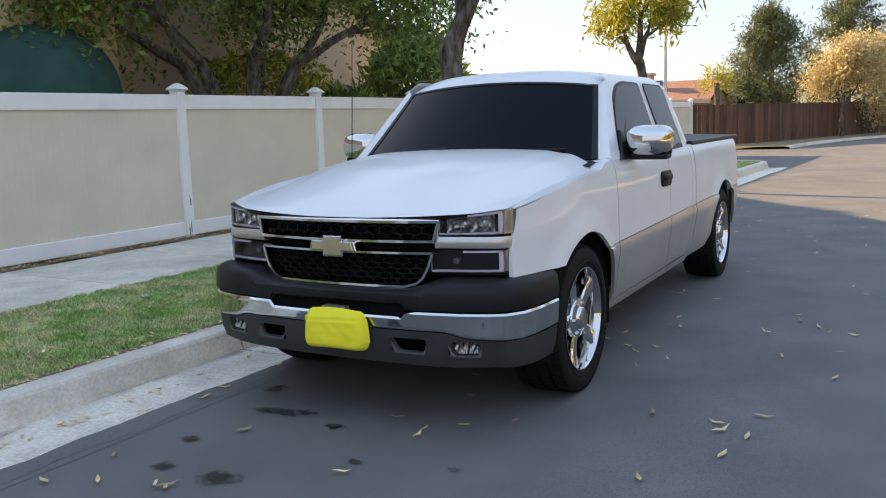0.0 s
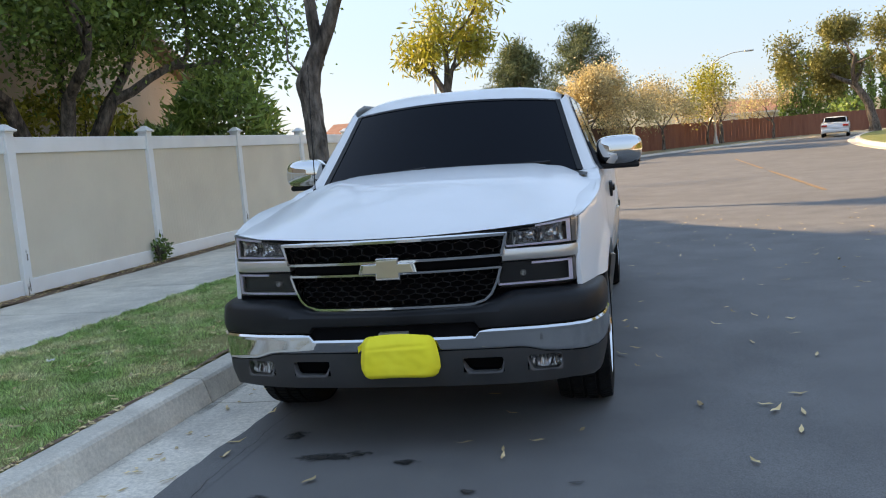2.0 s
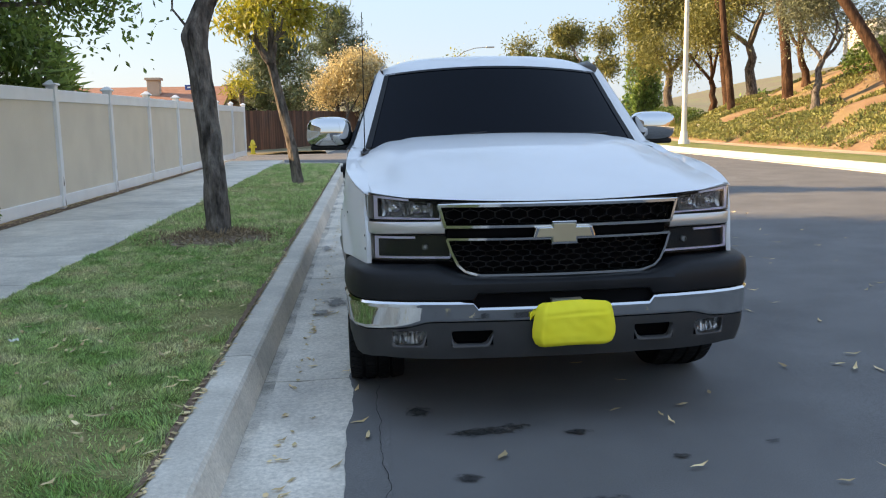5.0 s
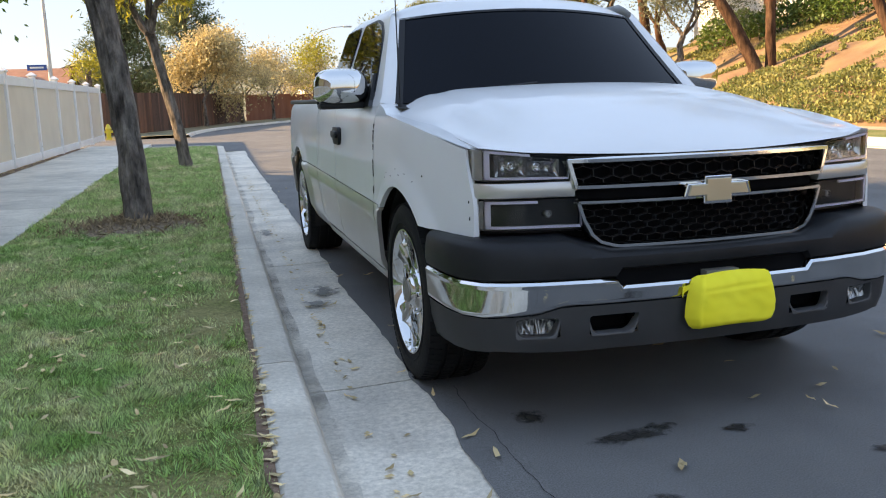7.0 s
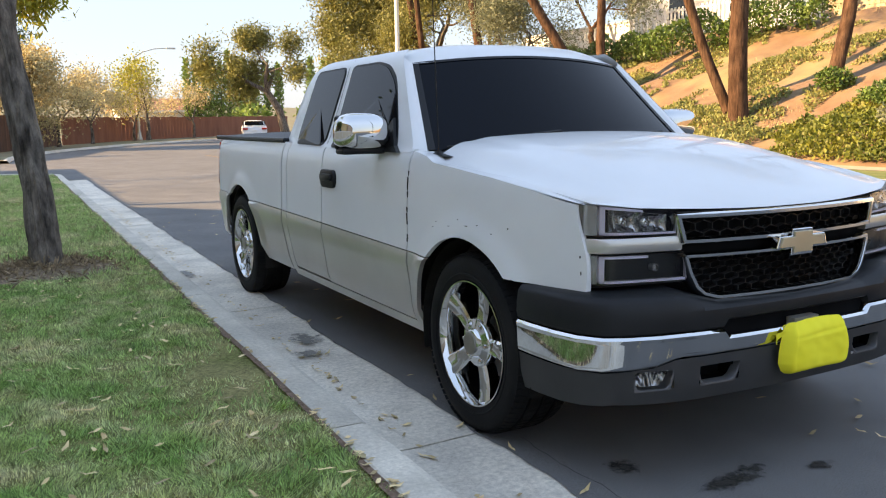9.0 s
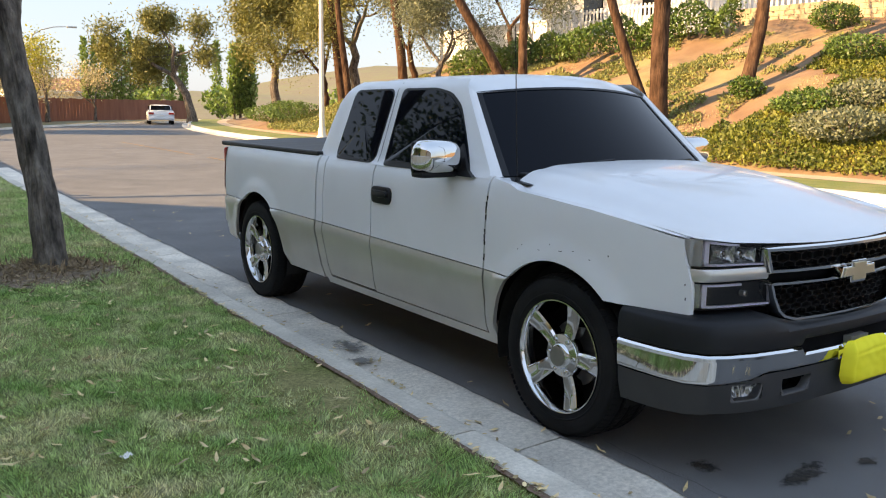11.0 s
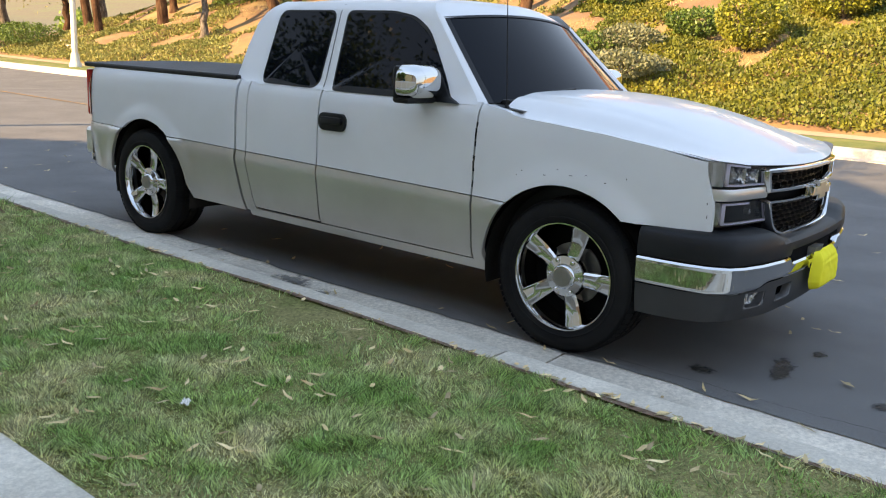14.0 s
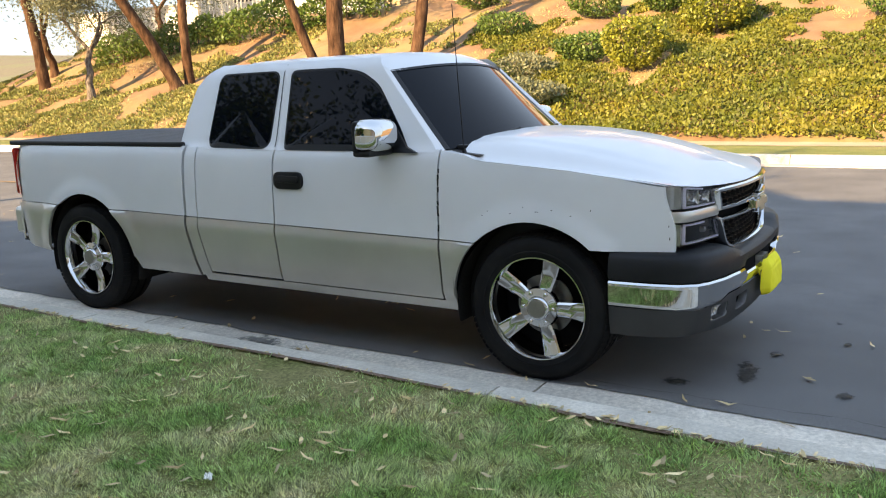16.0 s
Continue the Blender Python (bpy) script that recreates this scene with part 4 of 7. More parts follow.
part("axle", bm, BLACK, truck)


# ---- wheels ----
def wheel(at, side):
    w = new("wheel")
    w.parent = truck
    w.location = at
    tagged(w, label="five-spoke chrome wheel with black tyre")
    W = 0.135
    prof = [(0.262, -W * 0.86), (0.285, -W * 1.0), (0.33, -W * 1.06), (0.365, -W * 1.02), (0.384, -W * 0.93), (0.393, -W * 0.8)]
    for k, zc in enumerate((-0.5, 0.0, 0.5)):
        prof += [(0.396, W * (zc - 0.06)), (0.388, W * (zc - 0.05)), (0.388, W * (zc + 0.05)), (0.396, W * (zc + 0.06))]
    prof += [(r, -h) for r, h in reversed(prof[:6])]
    bm = lathe_bm(prof, 72, "x")
    tyre = part("tyre", bm, RUBBER, w, "black road tyre", True)
    bm = bmesh.new()
    # shoulder lugs and cross sipes
    for k in range(76):
        a = k * math.tau / 76
        for sx_, x0, x1 in ((1, 0.60, 1.01), (-1, -1.01, -0.60), (1, 0.10, 0.42), (-1, -0.42, -0.10)):
            twist = (0.02 if abs(x0) > 0.5 else 0.05) * sx_
            vs = add_box(bm, (x0 * W, -0.0122, 0.385), (x1 * W, 0.0122, 0.3995))
            for v in vs:
                if abs(v.co.x) > W * 0.9 and v.co.z > 0.39:
                    v.co.z -= 0.012
                v.co.y += (v.co.x / W) * twist * 0.4
            bmesh.ops.rotate(bm, verts=vs, cent=(0, 0, 0), matrix=Matrix.Rotation(a, 3, "X"))
    tread = part("tread", bm, RUBBER, tyre, "tread blocks")
    tread["kind"] = "stuff"
    # raised ring on the sidewall
    bm = lathe_bm([(0.300, side * W * 1.035), (0.303, side * W * 1.06), (0.307, side * W * 1.06), (0.310, side * W * 1.04)], 64, "x")
    part("sidewall_rib", bm, RUBBER, tyre)
    o = side * W
    bm = lathe_bm([(0.255, -o * 0.8), (0.25, o * 0.2), (0.252, o * 0.55), (0.258, o * 0.86), (0.270, o * 1.02), (0.276, o * 1.02), (0.277, o * 0.95), (0.268, o * 0.85)], 64, "x")
    part("rim", bm, CHROME, w, "chrome rim lip", True)
    # Disc coloured near black to stand for the shade between the spokes.
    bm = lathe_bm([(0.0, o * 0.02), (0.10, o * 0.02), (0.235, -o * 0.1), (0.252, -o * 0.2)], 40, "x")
    part("rim", bm, DARK, w, "inner barrel coloured near black for shade between spokes", True)
    bm = lathe_bm([(0.05, o * 0.12), (0.16, o * 0.12), (0.16, o * 0.05)], 40, "x")
    part("brake_disc", bm, material_disc, w)
    for k in range(5):
        a = k * math.tau / 5
        bm = bmesh.new()
        rows = []
        for f in (0.0, 0.25, 0.5, 0.75, 1.0):
            r = 0.07 + 0.195 * f
            wd = 0.034 + 0.012 * f + 0.004 * f ** 3
            h = o * (0.74 + 0.14 * f - 0.10 * math.sin(math.pi * f))
            rows.append([(h - side * 0.05, -wd * 1.1, r), (h - side * 0.004, -wd, r), (h + side * 0.004, -wd * 0.72, r), (h - side * 0.002, 0, r), (h + side * 0.004, wd * 0.72, r), (h - side * 0.004, wd, r), (h - side * 0.05, wd * 1.1, r)])
        vs = [[bm.verts.new(p) for p in row] for row in rows]
        for r0, r1 in zip(vs, vs[1:]):
            for i in range(len(r0) - 1):
                bm.faces.new((r0[i], r0[i + 1], r1[i + 1], r1[i]))
            bm.faces.new((r0[-1], r0[0], r1[0], r1[-1]))
        bmesh.ops.rotate(bm, verts=bm.verts, cent=(0, 0, 0), matrix=Matrix.Rotation(a + 0.31, 3, "X"))
        part("spoke", bm, CHROME, w, "broad chrome spoke", True)
    bm = lathe_bm([(0.112, o * 0.45), (0.112, o * 0.68), (0.104, o * 0.78), (0.066, o * 0.84), (0.060, o * 0.92), (0.052, o * 0.97), (0.0, o * 0.98)], 40, "x")
    hub = part("hub", bm, CHROME, w, "chrome hub with centre cap", True)
    bm = lathe_bm([(0.050, o * 0.98), (0.048, o * 1.025), (0.042, o * 1.035), (0.0, o * 1.035)], 32, "x")
    part("centre_cap", bm, CAP, hub)
    for k in range(6):
        a = k * math.tau / 6
        bm = lathe_bm([(0.011, o * 0.72), (0.011, o * 0.86), (0.006, o * 0.88), (0, o * 0.88)], 8, "x")
        n_ = part("lug_nut", bm, CHROME, hub)
        n_.location = (0, 0.086 * math.cos(a), 0.086 * math.sin(a))
    return w


CAP = material("bronze_grey_cap", (0.22, 0.20, 0.17), (0.3, 0.275, 0.24), 12, 0.35, 0.6, 0.02)
material_disc = material("brake_disc_steel", (0.16, 0.16, 0.16), (0.24, 0.23, 0.22), 20, 0.4, 0.8, 0.05)
for y in (0.0, 3.648):
    for side in (-1, 1):
        wheel((side * 0.815, y, 0.397), side)


# ---- front end ----
def nose_y(x):
    """Plan curve of grille and lamps."""
    ax = abs(x)
    return lerp_table([(0, -0.875), (0.2, -0.868), (0.40, -0.842), (0.545, -0.805), (0.70, -0.775), (0.78, -0.752), (0.825, -0.725), (0.848, -0.69), (0.862, -0.64)], ax)


def sweep_x(x0, x1, section, n=20, curve=nose_y):
    """A closed section of (forward, height) swept across the nose."""
    bm = bmesh.new()
    rings = []
    for i in range(n + 1):
        x = x0 + (x1 - x0) * i / n
        pts = section(x) if callable(section) else section
        rings.append([bm.verts.new((x, curve(x) - f, z)) for f, z in pts])
    k = len(rings[0])
    for r0, r1 in zip(rings, rings[1:]):
        for i in range(k):
            bm.faces.new((r0[i], r0[(i + 1) % k], r1[(i + 1) % k], r1[i]))
    bm.faces.new(rings[0])
    bm.faces.new(rings[-1])
    return bm


def bar(z, h, d=0.03):
    return [(-0.03, z - h / 2), (d * 0.6, z - h / 2), (d, z - h / 5), (d, z + h / 5), (d * 0.6, z + h / 2), (-0.03, z + h / 2)]


grille = new("grille")
grille.parent = truck
tagged(grille, label="black honeycomb grille in a chrome surround")


def frame_bar(pts, h, name="surround"):
    """A chrome bar along points of x and z on the nose."""
    bm = bmesh.new()
    rings = []
    for i, (x, z) in enumerate(pts):
        a, b = pts[max(i - 1, 0)], pts[min(i + 1, len(pts) - 1)]
        t = Vector((b[0] - a[0], b[1] - a[1])).normalized()
        nrm = Vector((-t.y, t.x))
        ring = []
        for off, f in ((-h / 2, -0.03), (-h / 2, 0.010), (-h / 4, 0.022), (h / 4, 0.022), (h / 2, 0.010), (h / 2, -0.03)):
            xx, zz = x + nrm.x * off, z + nrm.y * off
            ring.append(bm.verts.new((xx, nose_y(xx) - f, zz)))
        rings.append(ring)
    for r0, r1 in zip(rings, rings[1:]):
        for i in range(6):
            bm.faces.new((r0[i], r0[(i + 1) % 6], r1[(i + 1) % 6], r1[i]))
    bm.faces.new(rings[0])
    bm.faces.new(rings[-1])
    return part(name, bm, CHROME, grille, "chrome bar", True)


def line(a, b, n=16):
    return [(a[0] + (b[0] - a[0]) * i / n, a[1] + (b[1] - a[1]) * i / n) for i in range(n + 1)]


frame_bar(line((-0.545, 1.000), (0.545, 1.000)), 0.024)
frame_bar(line((-0.515, 0.907), (0.515, 0.907)), 0.024)
frame_bar(line((-0.508, 0.852), (0.508, 0.852)), 0.020)
for s in (-1, 1):
    frame_bar(line((s * 0.541, 1.004), (s * 0.513, 0.905), 6), 0.024)
low = [(-0.508, 0.852), (-0.488, 0.79), (-0.46, 0.735), (-0.43, 0.708), (-0.38, 0.694)] + line((-0.36, 0.691), (0.36, 0.691), 12) + [(0.38, 0.694), (0.43, 0.708), (0.46, 0.735), (0.488, 0.79), (0.508, 0.852)]
frame_bar(low, 0.022)
# Near-black sheets put the shade behind mesh and bars into colour.
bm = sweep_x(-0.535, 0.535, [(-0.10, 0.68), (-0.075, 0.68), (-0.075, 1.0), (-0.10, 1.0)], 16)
part("shade_backing", bm, DARK, grille)
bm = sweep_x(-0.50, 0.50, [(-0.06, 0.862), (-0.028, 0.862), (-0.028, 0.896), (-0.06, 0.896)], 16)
part("shade_backing", bm, DARK, grille)


def in_low(x, z):
    w = lerp_table([(0.70, 0.40), (0.735, 0.455), (0.79, 0.482), (0.852, 0.50)], z)
    return 0.698 < z < 0.85 and abs(x) < w


def honeycomb():
    """Wide cells above; flatter, finer cells below."""
    bm = bmesh.new()
    for z0, dz, dx, rows, low_ in ((0.916, 0.037, 0.072, 3, False), (0.706, 0.0245, 0.066, 7, True)):
        for row in range(rows):
            z = z0 + row * dz
            for col in range(-9, 10):
                x = (col + 0.5 * (row % 2)) * dx
                if not (in_low(x, z) if low_ else abs(x) < 0.505 + (z - 0.905) * 0.28):
                    continue
                hx, hz = dx / 1.732, dz / 1.5
                vs = []
                for q, dep in ((1.0, 0.036), (0.962, 0.036), (0.962, 0.060)):
                    ring = [(x + hx * q * math.cos(math.radians(60 * k + 30)), z + hz * q * math.sin(math.radians(60 * k + 30))) for k in range(6)]
                    vs.append([bm.verts.new((px, nose_y(px) + dep, pz)) for px, pz in ring])
                for r0, r1 in zip(vs, vs[1:]):
                    for k in range(6):
                        bm.faces.new((r0[k], r0[(k + 1) % 6], r1[(k + 1) % 6], r1[k]))
    ob = part("honeycomb", bm, material("satin_grille_mesh", (0.018, 0.018, 0.019), (0.030, 0.030, 0.031), 8, 0.35, 0.1, 0.02, spec=0.35), grille, "black honeycomb mesh")
    ob["kind"] = "stuff"


honeycomb()
# emblem: a plain wide block with a taller middle
o = [(-0.132, -0.020), (-0.055, -0.020), (-0.055, -0.048), (0.055, -0.048), (0.055, -0.020), (0.132, -0.020), (0.118, 0.026), (0.052, 0.026), (0.052, 0.050), (-0.052, 0.050), (-0.052, 0.026), (-0.118, 0.026)]
bm = prism_bm([(x * 1.06, z * 1.05 + 0.878) for x, z in o], -0.925, -0.88, "y", 0.004)
emblem = part("emblem", bm, CHROME, grille, "chrome-edged emblem")
bm = prism_bm([(x * 0.93, z * 0.82 + 0.878) for x, z in o], -0.931, -0.90, "y", 0.002)
part("emblem_face", bm, BADGE_GOLD, emblem, "pale gold emblem face")
bm = sweep_x(-0.535, 0.535, [(-0.1, 1.004), (0.0, 1.008), (0.0, 1.016), (-0.1, 1.012)], 12)
part("surround", bm, BLACK, grille)


def lamp_unit(side, upper):
    L = new("headlamp" if upper else "turn_lamp")
    L.parent = truck
    tagged(L, label="clear headlamp with white light tube" if upper else "smoked lower lamp with light tube")
    x_in, x_out = (0.548, 0.862) if upper else (0.500, 0.850)

    def zr(x):
        q = (x - x_in) / (x_out - x_in)
        if upper:
            return (0.932 + 0.004 * q, 1.018 + 0.040 * q)
        return (0.757 + 0.002 * q, 0.866 + 0.004 * q)

    def sheet(f0, xa, xb, za=0.0, zb=1.0, n=14, m=4):
        def fn(u, v):
            x = xa + (xb - xa) * u
            lo, hi = zr(x)
            w = za + (zb - za) * v
            x -= (0.034 if upper else 0.022) * (1 - w) * max(0.0, 1 - (x - x_in) / 0.25)
            return (side * x, nose_y(x) + f0, lo + (hi - lo) * w)
        return grid_bm(fn, n, m)
    bm = sheet(0.055, x_in, 0.824)
    part("housing", bm, HOUSING if upper else BLACK, L, "dark lamp housing", True)
    for za in (0.0, 1.0):
        bm = grid_bm(lambda u, v: (side * (x_in + (0.845 - x_in) * u), nose_y(x_in + (0.845 - x_in) * u) + 0.06 * v + 0.001, zr(x_in + (0.845 - x_in) * u)[int(za)]), 12, 1)
        part("housing", bm, HOUSING, L)
    bm = sheet(0.0, x_in, x_out)
    part("lens", bm, LENS, L, "clear lens", True)
    bm = sheet(0.008, 0.826, x_out - 0.004, 0.04, 0.96, 6)
    part("marker", bm, MARKER, L, "pale side marker", True)
    # light tube: an angular C
    xi, xo, half = x_in + 0.012, 0.822, x_in + 0.45 * (0.82 - x_in)
    for (xa, xb, za, zb) in ((xi, xo, 0.05, 0.135), (xo - 0.017, xo, 0.05, 0.95), (half, xo, 0.865, 0.95)):
        bm = sheet(0.003, xa, xb, za, zb, 8, 1)
        r = bmesh.ops.extrude_face_region(bm, geom=bm.faces[:])
        for v in r["geom"]:
            if isinstance(v, bmesh.types.BMVert):
                v.co.y += 0.014
        part("light_tube", bm, LIGHT_BAR, L, "frosted white light tube", True)
    if upper:
        # two shallow facetted bowls side by side
        def bowl(u, v):
            x = x_in + 0.012 + (0.775 - x_in) * u
            lo, hi = zr(x)
            q = abs(math.sin(math.pi * u * 2))
            return (side * x, nose_y(x) + 0.022 + 0.03 * q * math.sin(math.pi * v) ** 0.6 + 0.0018 * math.sin(u * 60), lo + (hi - lo) * (0.14 + 0.72 * v))
        bm = grid_bm(bowl, 48, 8)
        part("reflector", bm, REFLECTOR, L, "chrome reflector bowls", True)
        for xc in (0.725, 0.635):
            bm = lathe_bm([(0.018, 0.02), (0.018, -0.006), (0.014, -0.008), (0.012, 0.004), (0.006, 0.006), (0.005, -0.012), (0, -0.014)], 20, "y")
            p_ = part("bulb", bm, CHROME, L, "bulb in a chrome ring", True)
            p_.location = (side * xc, nose_y(xc) + 0.034, sum(zr(xc)) / 2)
    else:
        bm = lathe_bm([(0.016, 0.01), (0.015, -0.014), (0.010, -0.018), (0.008, -0.008), (0, -0.010)], 16, "y")
        p_ = part("bulb", bm, MARKER, L, "small bulb", True)
        p_.location = (side * 0.60, nose_y(0.6) + 0.034, 0.812)


for side in (-1, 1):
    lamp_unit(side, True)
    lamp_unit(side, False)
    bm = sweep_x(side * 0.515, side * 0.850, [(-0.06, 0.874), (0.0, 0.874), (0.006, 0.882), (0.006, 0.921), (0.0, 0.928), (-0.06, 0.928)], 12)
    part("lamp_trim", bm, SILVER, truck, "silver bar between the lamps", True)
    # dark filler around the lamps
    bm = grid_bm(lambda u, v: (side * (0.49 + 0.34 * u), nose_y(0.49 + 0.34 * u) + 0.065, 0.74 + 0.26 * v), 10, 3)
    part("lamp_backing", bm, BLACK, truck)


# bumper
def bump_y(x):
    ax = abs(x)
    return lerp_table([(0, -0.945), (0.25, -0.940), (0.50, -0.922), (0.68, -0.89), (0.80, -0.85), (0.87, -0.81), (0.92, -0.73), (0.945, -0.62), (0.955, -0.50), (0.958, -0.40)], ax)


BUMP_X = [-0.958, -0.955, -0.945, -0.92, -0.895, -0.87, -0.835, -0.80, -0.74, -0.68, -0.62, -0.58, -0.50, -0.405, -0.385, -0.36, -0.30, -0.2, -0.1, 0]
BUMP_X = BUMP_X + [-x for x in reversed(BUMP_X[:-1])]


def bump_sweep(section, xs=BUMP_X, close=True):
    bm = bmesh.new()
    rings = []
    for i, x in enumerate(xs):
        e = 0.004
        t = Vector((e * 2, bump_y(min(x + e, 0.958)) - bump_y(max(x - e, -0.958)), 0))
        if abs(x) > 0.95:
            t = Vector((0, -1 if x < 0 else 1, 0))
        n = Vector((t.y, -t.x, 0)).normalized()
        rings.append([bm.verts.new(Vector((x, bump_y(x), 0)) + n * f + Vector((0, 0, z))) for f, z in section(x)])
    k = len(rings[0])
    for r0, r1 in zip(rings, rings[1:]):
        for i in range(k if close else k - 1):
            bm.faces.new((r0[i], r0[(i + 1) % k], r1[(i + 1) % k], r1[i]))
    bm.faces.new(rings[0])
    bm.faces.new(rings[-1])
    return bm


def chrome_top(x):
    return 0.560 if abs(x - 0.0) < 0.387 else 0.588


def chrome_low(x):
    ax = abs(x)
    return lerp_table([(0, 0.497), (0.60, 0.497), (0.70, 0.470), (0.92, 0.458), (0.96, 0.462)], ax)


front_bumper = new("front_bumper")
front_bumper.parent = truck
tagged(front_bumper, label="chrome front bumper with charcoal pad and grey valance")
bm = bump_sweep(lambda x: [(-0.05, chrome_low(x)), (-0.006, chrome_low(x)), (-0.002, chrome_low(x) + 0.002), (0.001, chrome_low(x) + 0.008), (0.0025, chrome_low(x) + 0.014), (0.0030, chrome_low(x) + 0.019), (0.0072, chrome_top(x) - 0.027), (0.0078, chrome_top(x) - 0.022), (0.0095, chrome_top(x) - 0.014), (0.010, chrome_top(x) - 0.010), (0.002, chrome_top(x)), (-0.05, chrome_top(x))])
part("face_bar", bm, CHROME, front_bumper, "chrome face bar", True)


def pad_low(x):
    return 0.618 if abs(x) < 0.387 else 0.590


def pad_top(x):
    return lerp_table([(0, 0.682), (0.40, 0.686), (0.50, 0.712), (0.58, 0.736), (0.96, 0.736)], abs(x))


bm = bump_sweep(lambda x: [(-0.06, pad_low(x)), (-0.008, pad_low(x)), (0.004, pad_low(x) + 0.008), (0.009, pad_low(x) + 0.03), (0.007, 0.665), (0.0, pad_top(x) - 0.03), (-0.014, pad_top(x) - 0.014), (-0.035, pad_top(x) - 0.005), (-0.07, pad_top(x)), (-0.17, pad_top(x) + 0.002), (-0.16, pad_low(x) + 0.02)])
part("top_pad", bm, CHARCOAL, front_bumper, "charcoal plastic top pad", True)
# Near-black strip painted as the shade inside the bumper gap.
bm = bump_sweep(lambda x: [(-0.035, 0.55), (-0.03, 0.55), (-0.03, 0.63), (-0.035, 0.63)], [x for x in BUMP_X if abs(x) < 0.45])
part("slot_shade", bm, DARK, front_bumper)
bm = bump_sweep(lambda x: [(-0.05, 0.553), (0.008, 0.553), (0.010, 0.588), (-0.05, 0.588)], [-0.06, -0.03, 0, 0.03, 0.075])
part("bracket", bm, SILVER, front_bumper, "plate bracket")


def valance():
    """Grey lower valance, with openings for fog lamps and ducts left free."""
    xs = [-0.958, -0.955, -0.945, -0.92, -0.895, -0.87, -0.835, -0.765, -0.70, -0.61, -0.545, -0.505, -0.42, -0.32, -0.28, -0.15, 0]
    xs = xs + [-x for x in reversed(xs[:-1])]
    bm = bmesh.new()

    def zs(x):
        low_ = lerp_table([(0, 0.318), (0.62, 0.318), (0.85, 0.325), (0.93, 0.312), (0.96, 0.302)], abs(x))
        return [low_ - 0.01, low_ + 0.006, 0.386, 0.457, chrome_low(x) - 0.003]
    rings = []
    for x in xs:
        e = 0.004
        t = Vector((e * 2, bump_y(min(x + e, 0.958)) - bump_y(max(x - e, -0.958)), 0))
        if abs(x) > 0.95:
            t = Vector((0, -1 if x < 0 else 1, 0))
        n = Vector((t.y, -t.x, 0)).normalized()
        ring = []
        for f, z in zip((-0.10, -0.030, -0.010, -0.004, -0.002), zs(x)):
            ring.append(bm.verts.new(Vector((x, bump_y(x), 0)) + n * f + Vector((0, 0, z))))
        rings.append(ring)
    for (xa, r0), (xb, r1) in zip(zip(xs, rings), zip(xs[1:], rings[1:])):
        m = abs(xa + xb) / 2
        hole = 0.61 < m < 0.765 or 0.32 < m < 0.505
        for j in range(4):
            if hole and j == 2:
                continue
            bm.faces.new((r0[j], r1[j], r1[j + 1], r0[j + 1]))
    bmesh.ops.solidify(bm, geom=bm.faces[:], thickness=0.012)
    return part("valance", bm, VALANCE, front_bumper, "grey plastic lower valance", True)


valance()
for side in (-1, 1):
    fl = new("fog_lamp")
    fl.parent = front_bumper
    bm = grid_bm(lambda u, v: (side * (0.612 + 0.152 * u), bump_y(0.612 + 0.152 * u) + 0.012, 0.388 + 0.068 * v), 8, 3)
    part("lens", bm, LENS, fl, "clear fog lamp lens")
    bm = grid_bm(lambda u, v: (side * (0.605 + 0.166 * u), bump_y(0.605 + 0.166 * u) + 0.030 + 0.035 * (1 - (2 * u - 1) ** 2) - 0.012 * (2 * v - 1) ** 2 + 0.012 * noise.noise((u * 9.0, v * 3.0, 4.0)) + 0.0015 * math.sin(u * 55), 0.38 + 0.085 * v), 90, 8)
    part("reflector", bm, REFLECTOR, fl, "fluted chrome reflector", True)
    # Duct walls coloured near black in place of inner shade.
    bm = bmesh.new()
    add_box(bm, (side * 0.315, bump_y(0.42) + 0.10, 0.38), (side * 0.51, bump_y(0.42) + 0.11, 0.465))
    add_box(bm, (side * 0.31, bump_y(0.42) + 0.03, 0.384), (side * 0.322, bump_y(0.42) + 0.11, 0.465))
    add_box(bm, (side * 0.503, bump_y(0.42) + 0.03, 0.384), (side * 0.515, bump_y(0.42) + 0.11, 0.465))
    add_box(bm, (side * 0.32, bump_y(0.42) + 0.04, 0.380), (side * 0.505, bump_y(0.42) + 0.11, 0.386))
    part("duct", bm, DARK, front_bumper, "air duct coloured near black for its shaded depth")
    for x0, x1, slant, who in ((0.325, 0.500, -0.020, front_bumper), (0.618, 0.760, -0.012, fl)):
        bm = bmesh.new()
        loops = []
        for grow_, f, r in ((0.006, -0.0085, 0.002), (0.0, -0.0085, 0.015), (-0.003, -0.014, 0.015), (-0.004, -0.045, 0.015)):
            a, b = (x1 - x0) / 2 + grow_, 0.0355 + grow_
            loop = []
            for px, pz in oval(a, b, r + 0.004):
                xx = (x0 + x1) / 2 + px + slant * (pz / b) * (1 if px < 0 else -0.5)
                loop.append(bm.verts.new((side * xx, bump_y(xx) - f, 0.4215 + pz)))
            loops.append(loop)
        for r0, r1 in zip(loops, loops[1:]):
            for k in range(len(r0)):
                bm.faces.new((r0[k], r0[(k + 1) % len(r0)], r1[(k + 1) % len(r0)], r1[k]))
        part("surround", bm, VALANCE, who, "moulded grey surround", True)


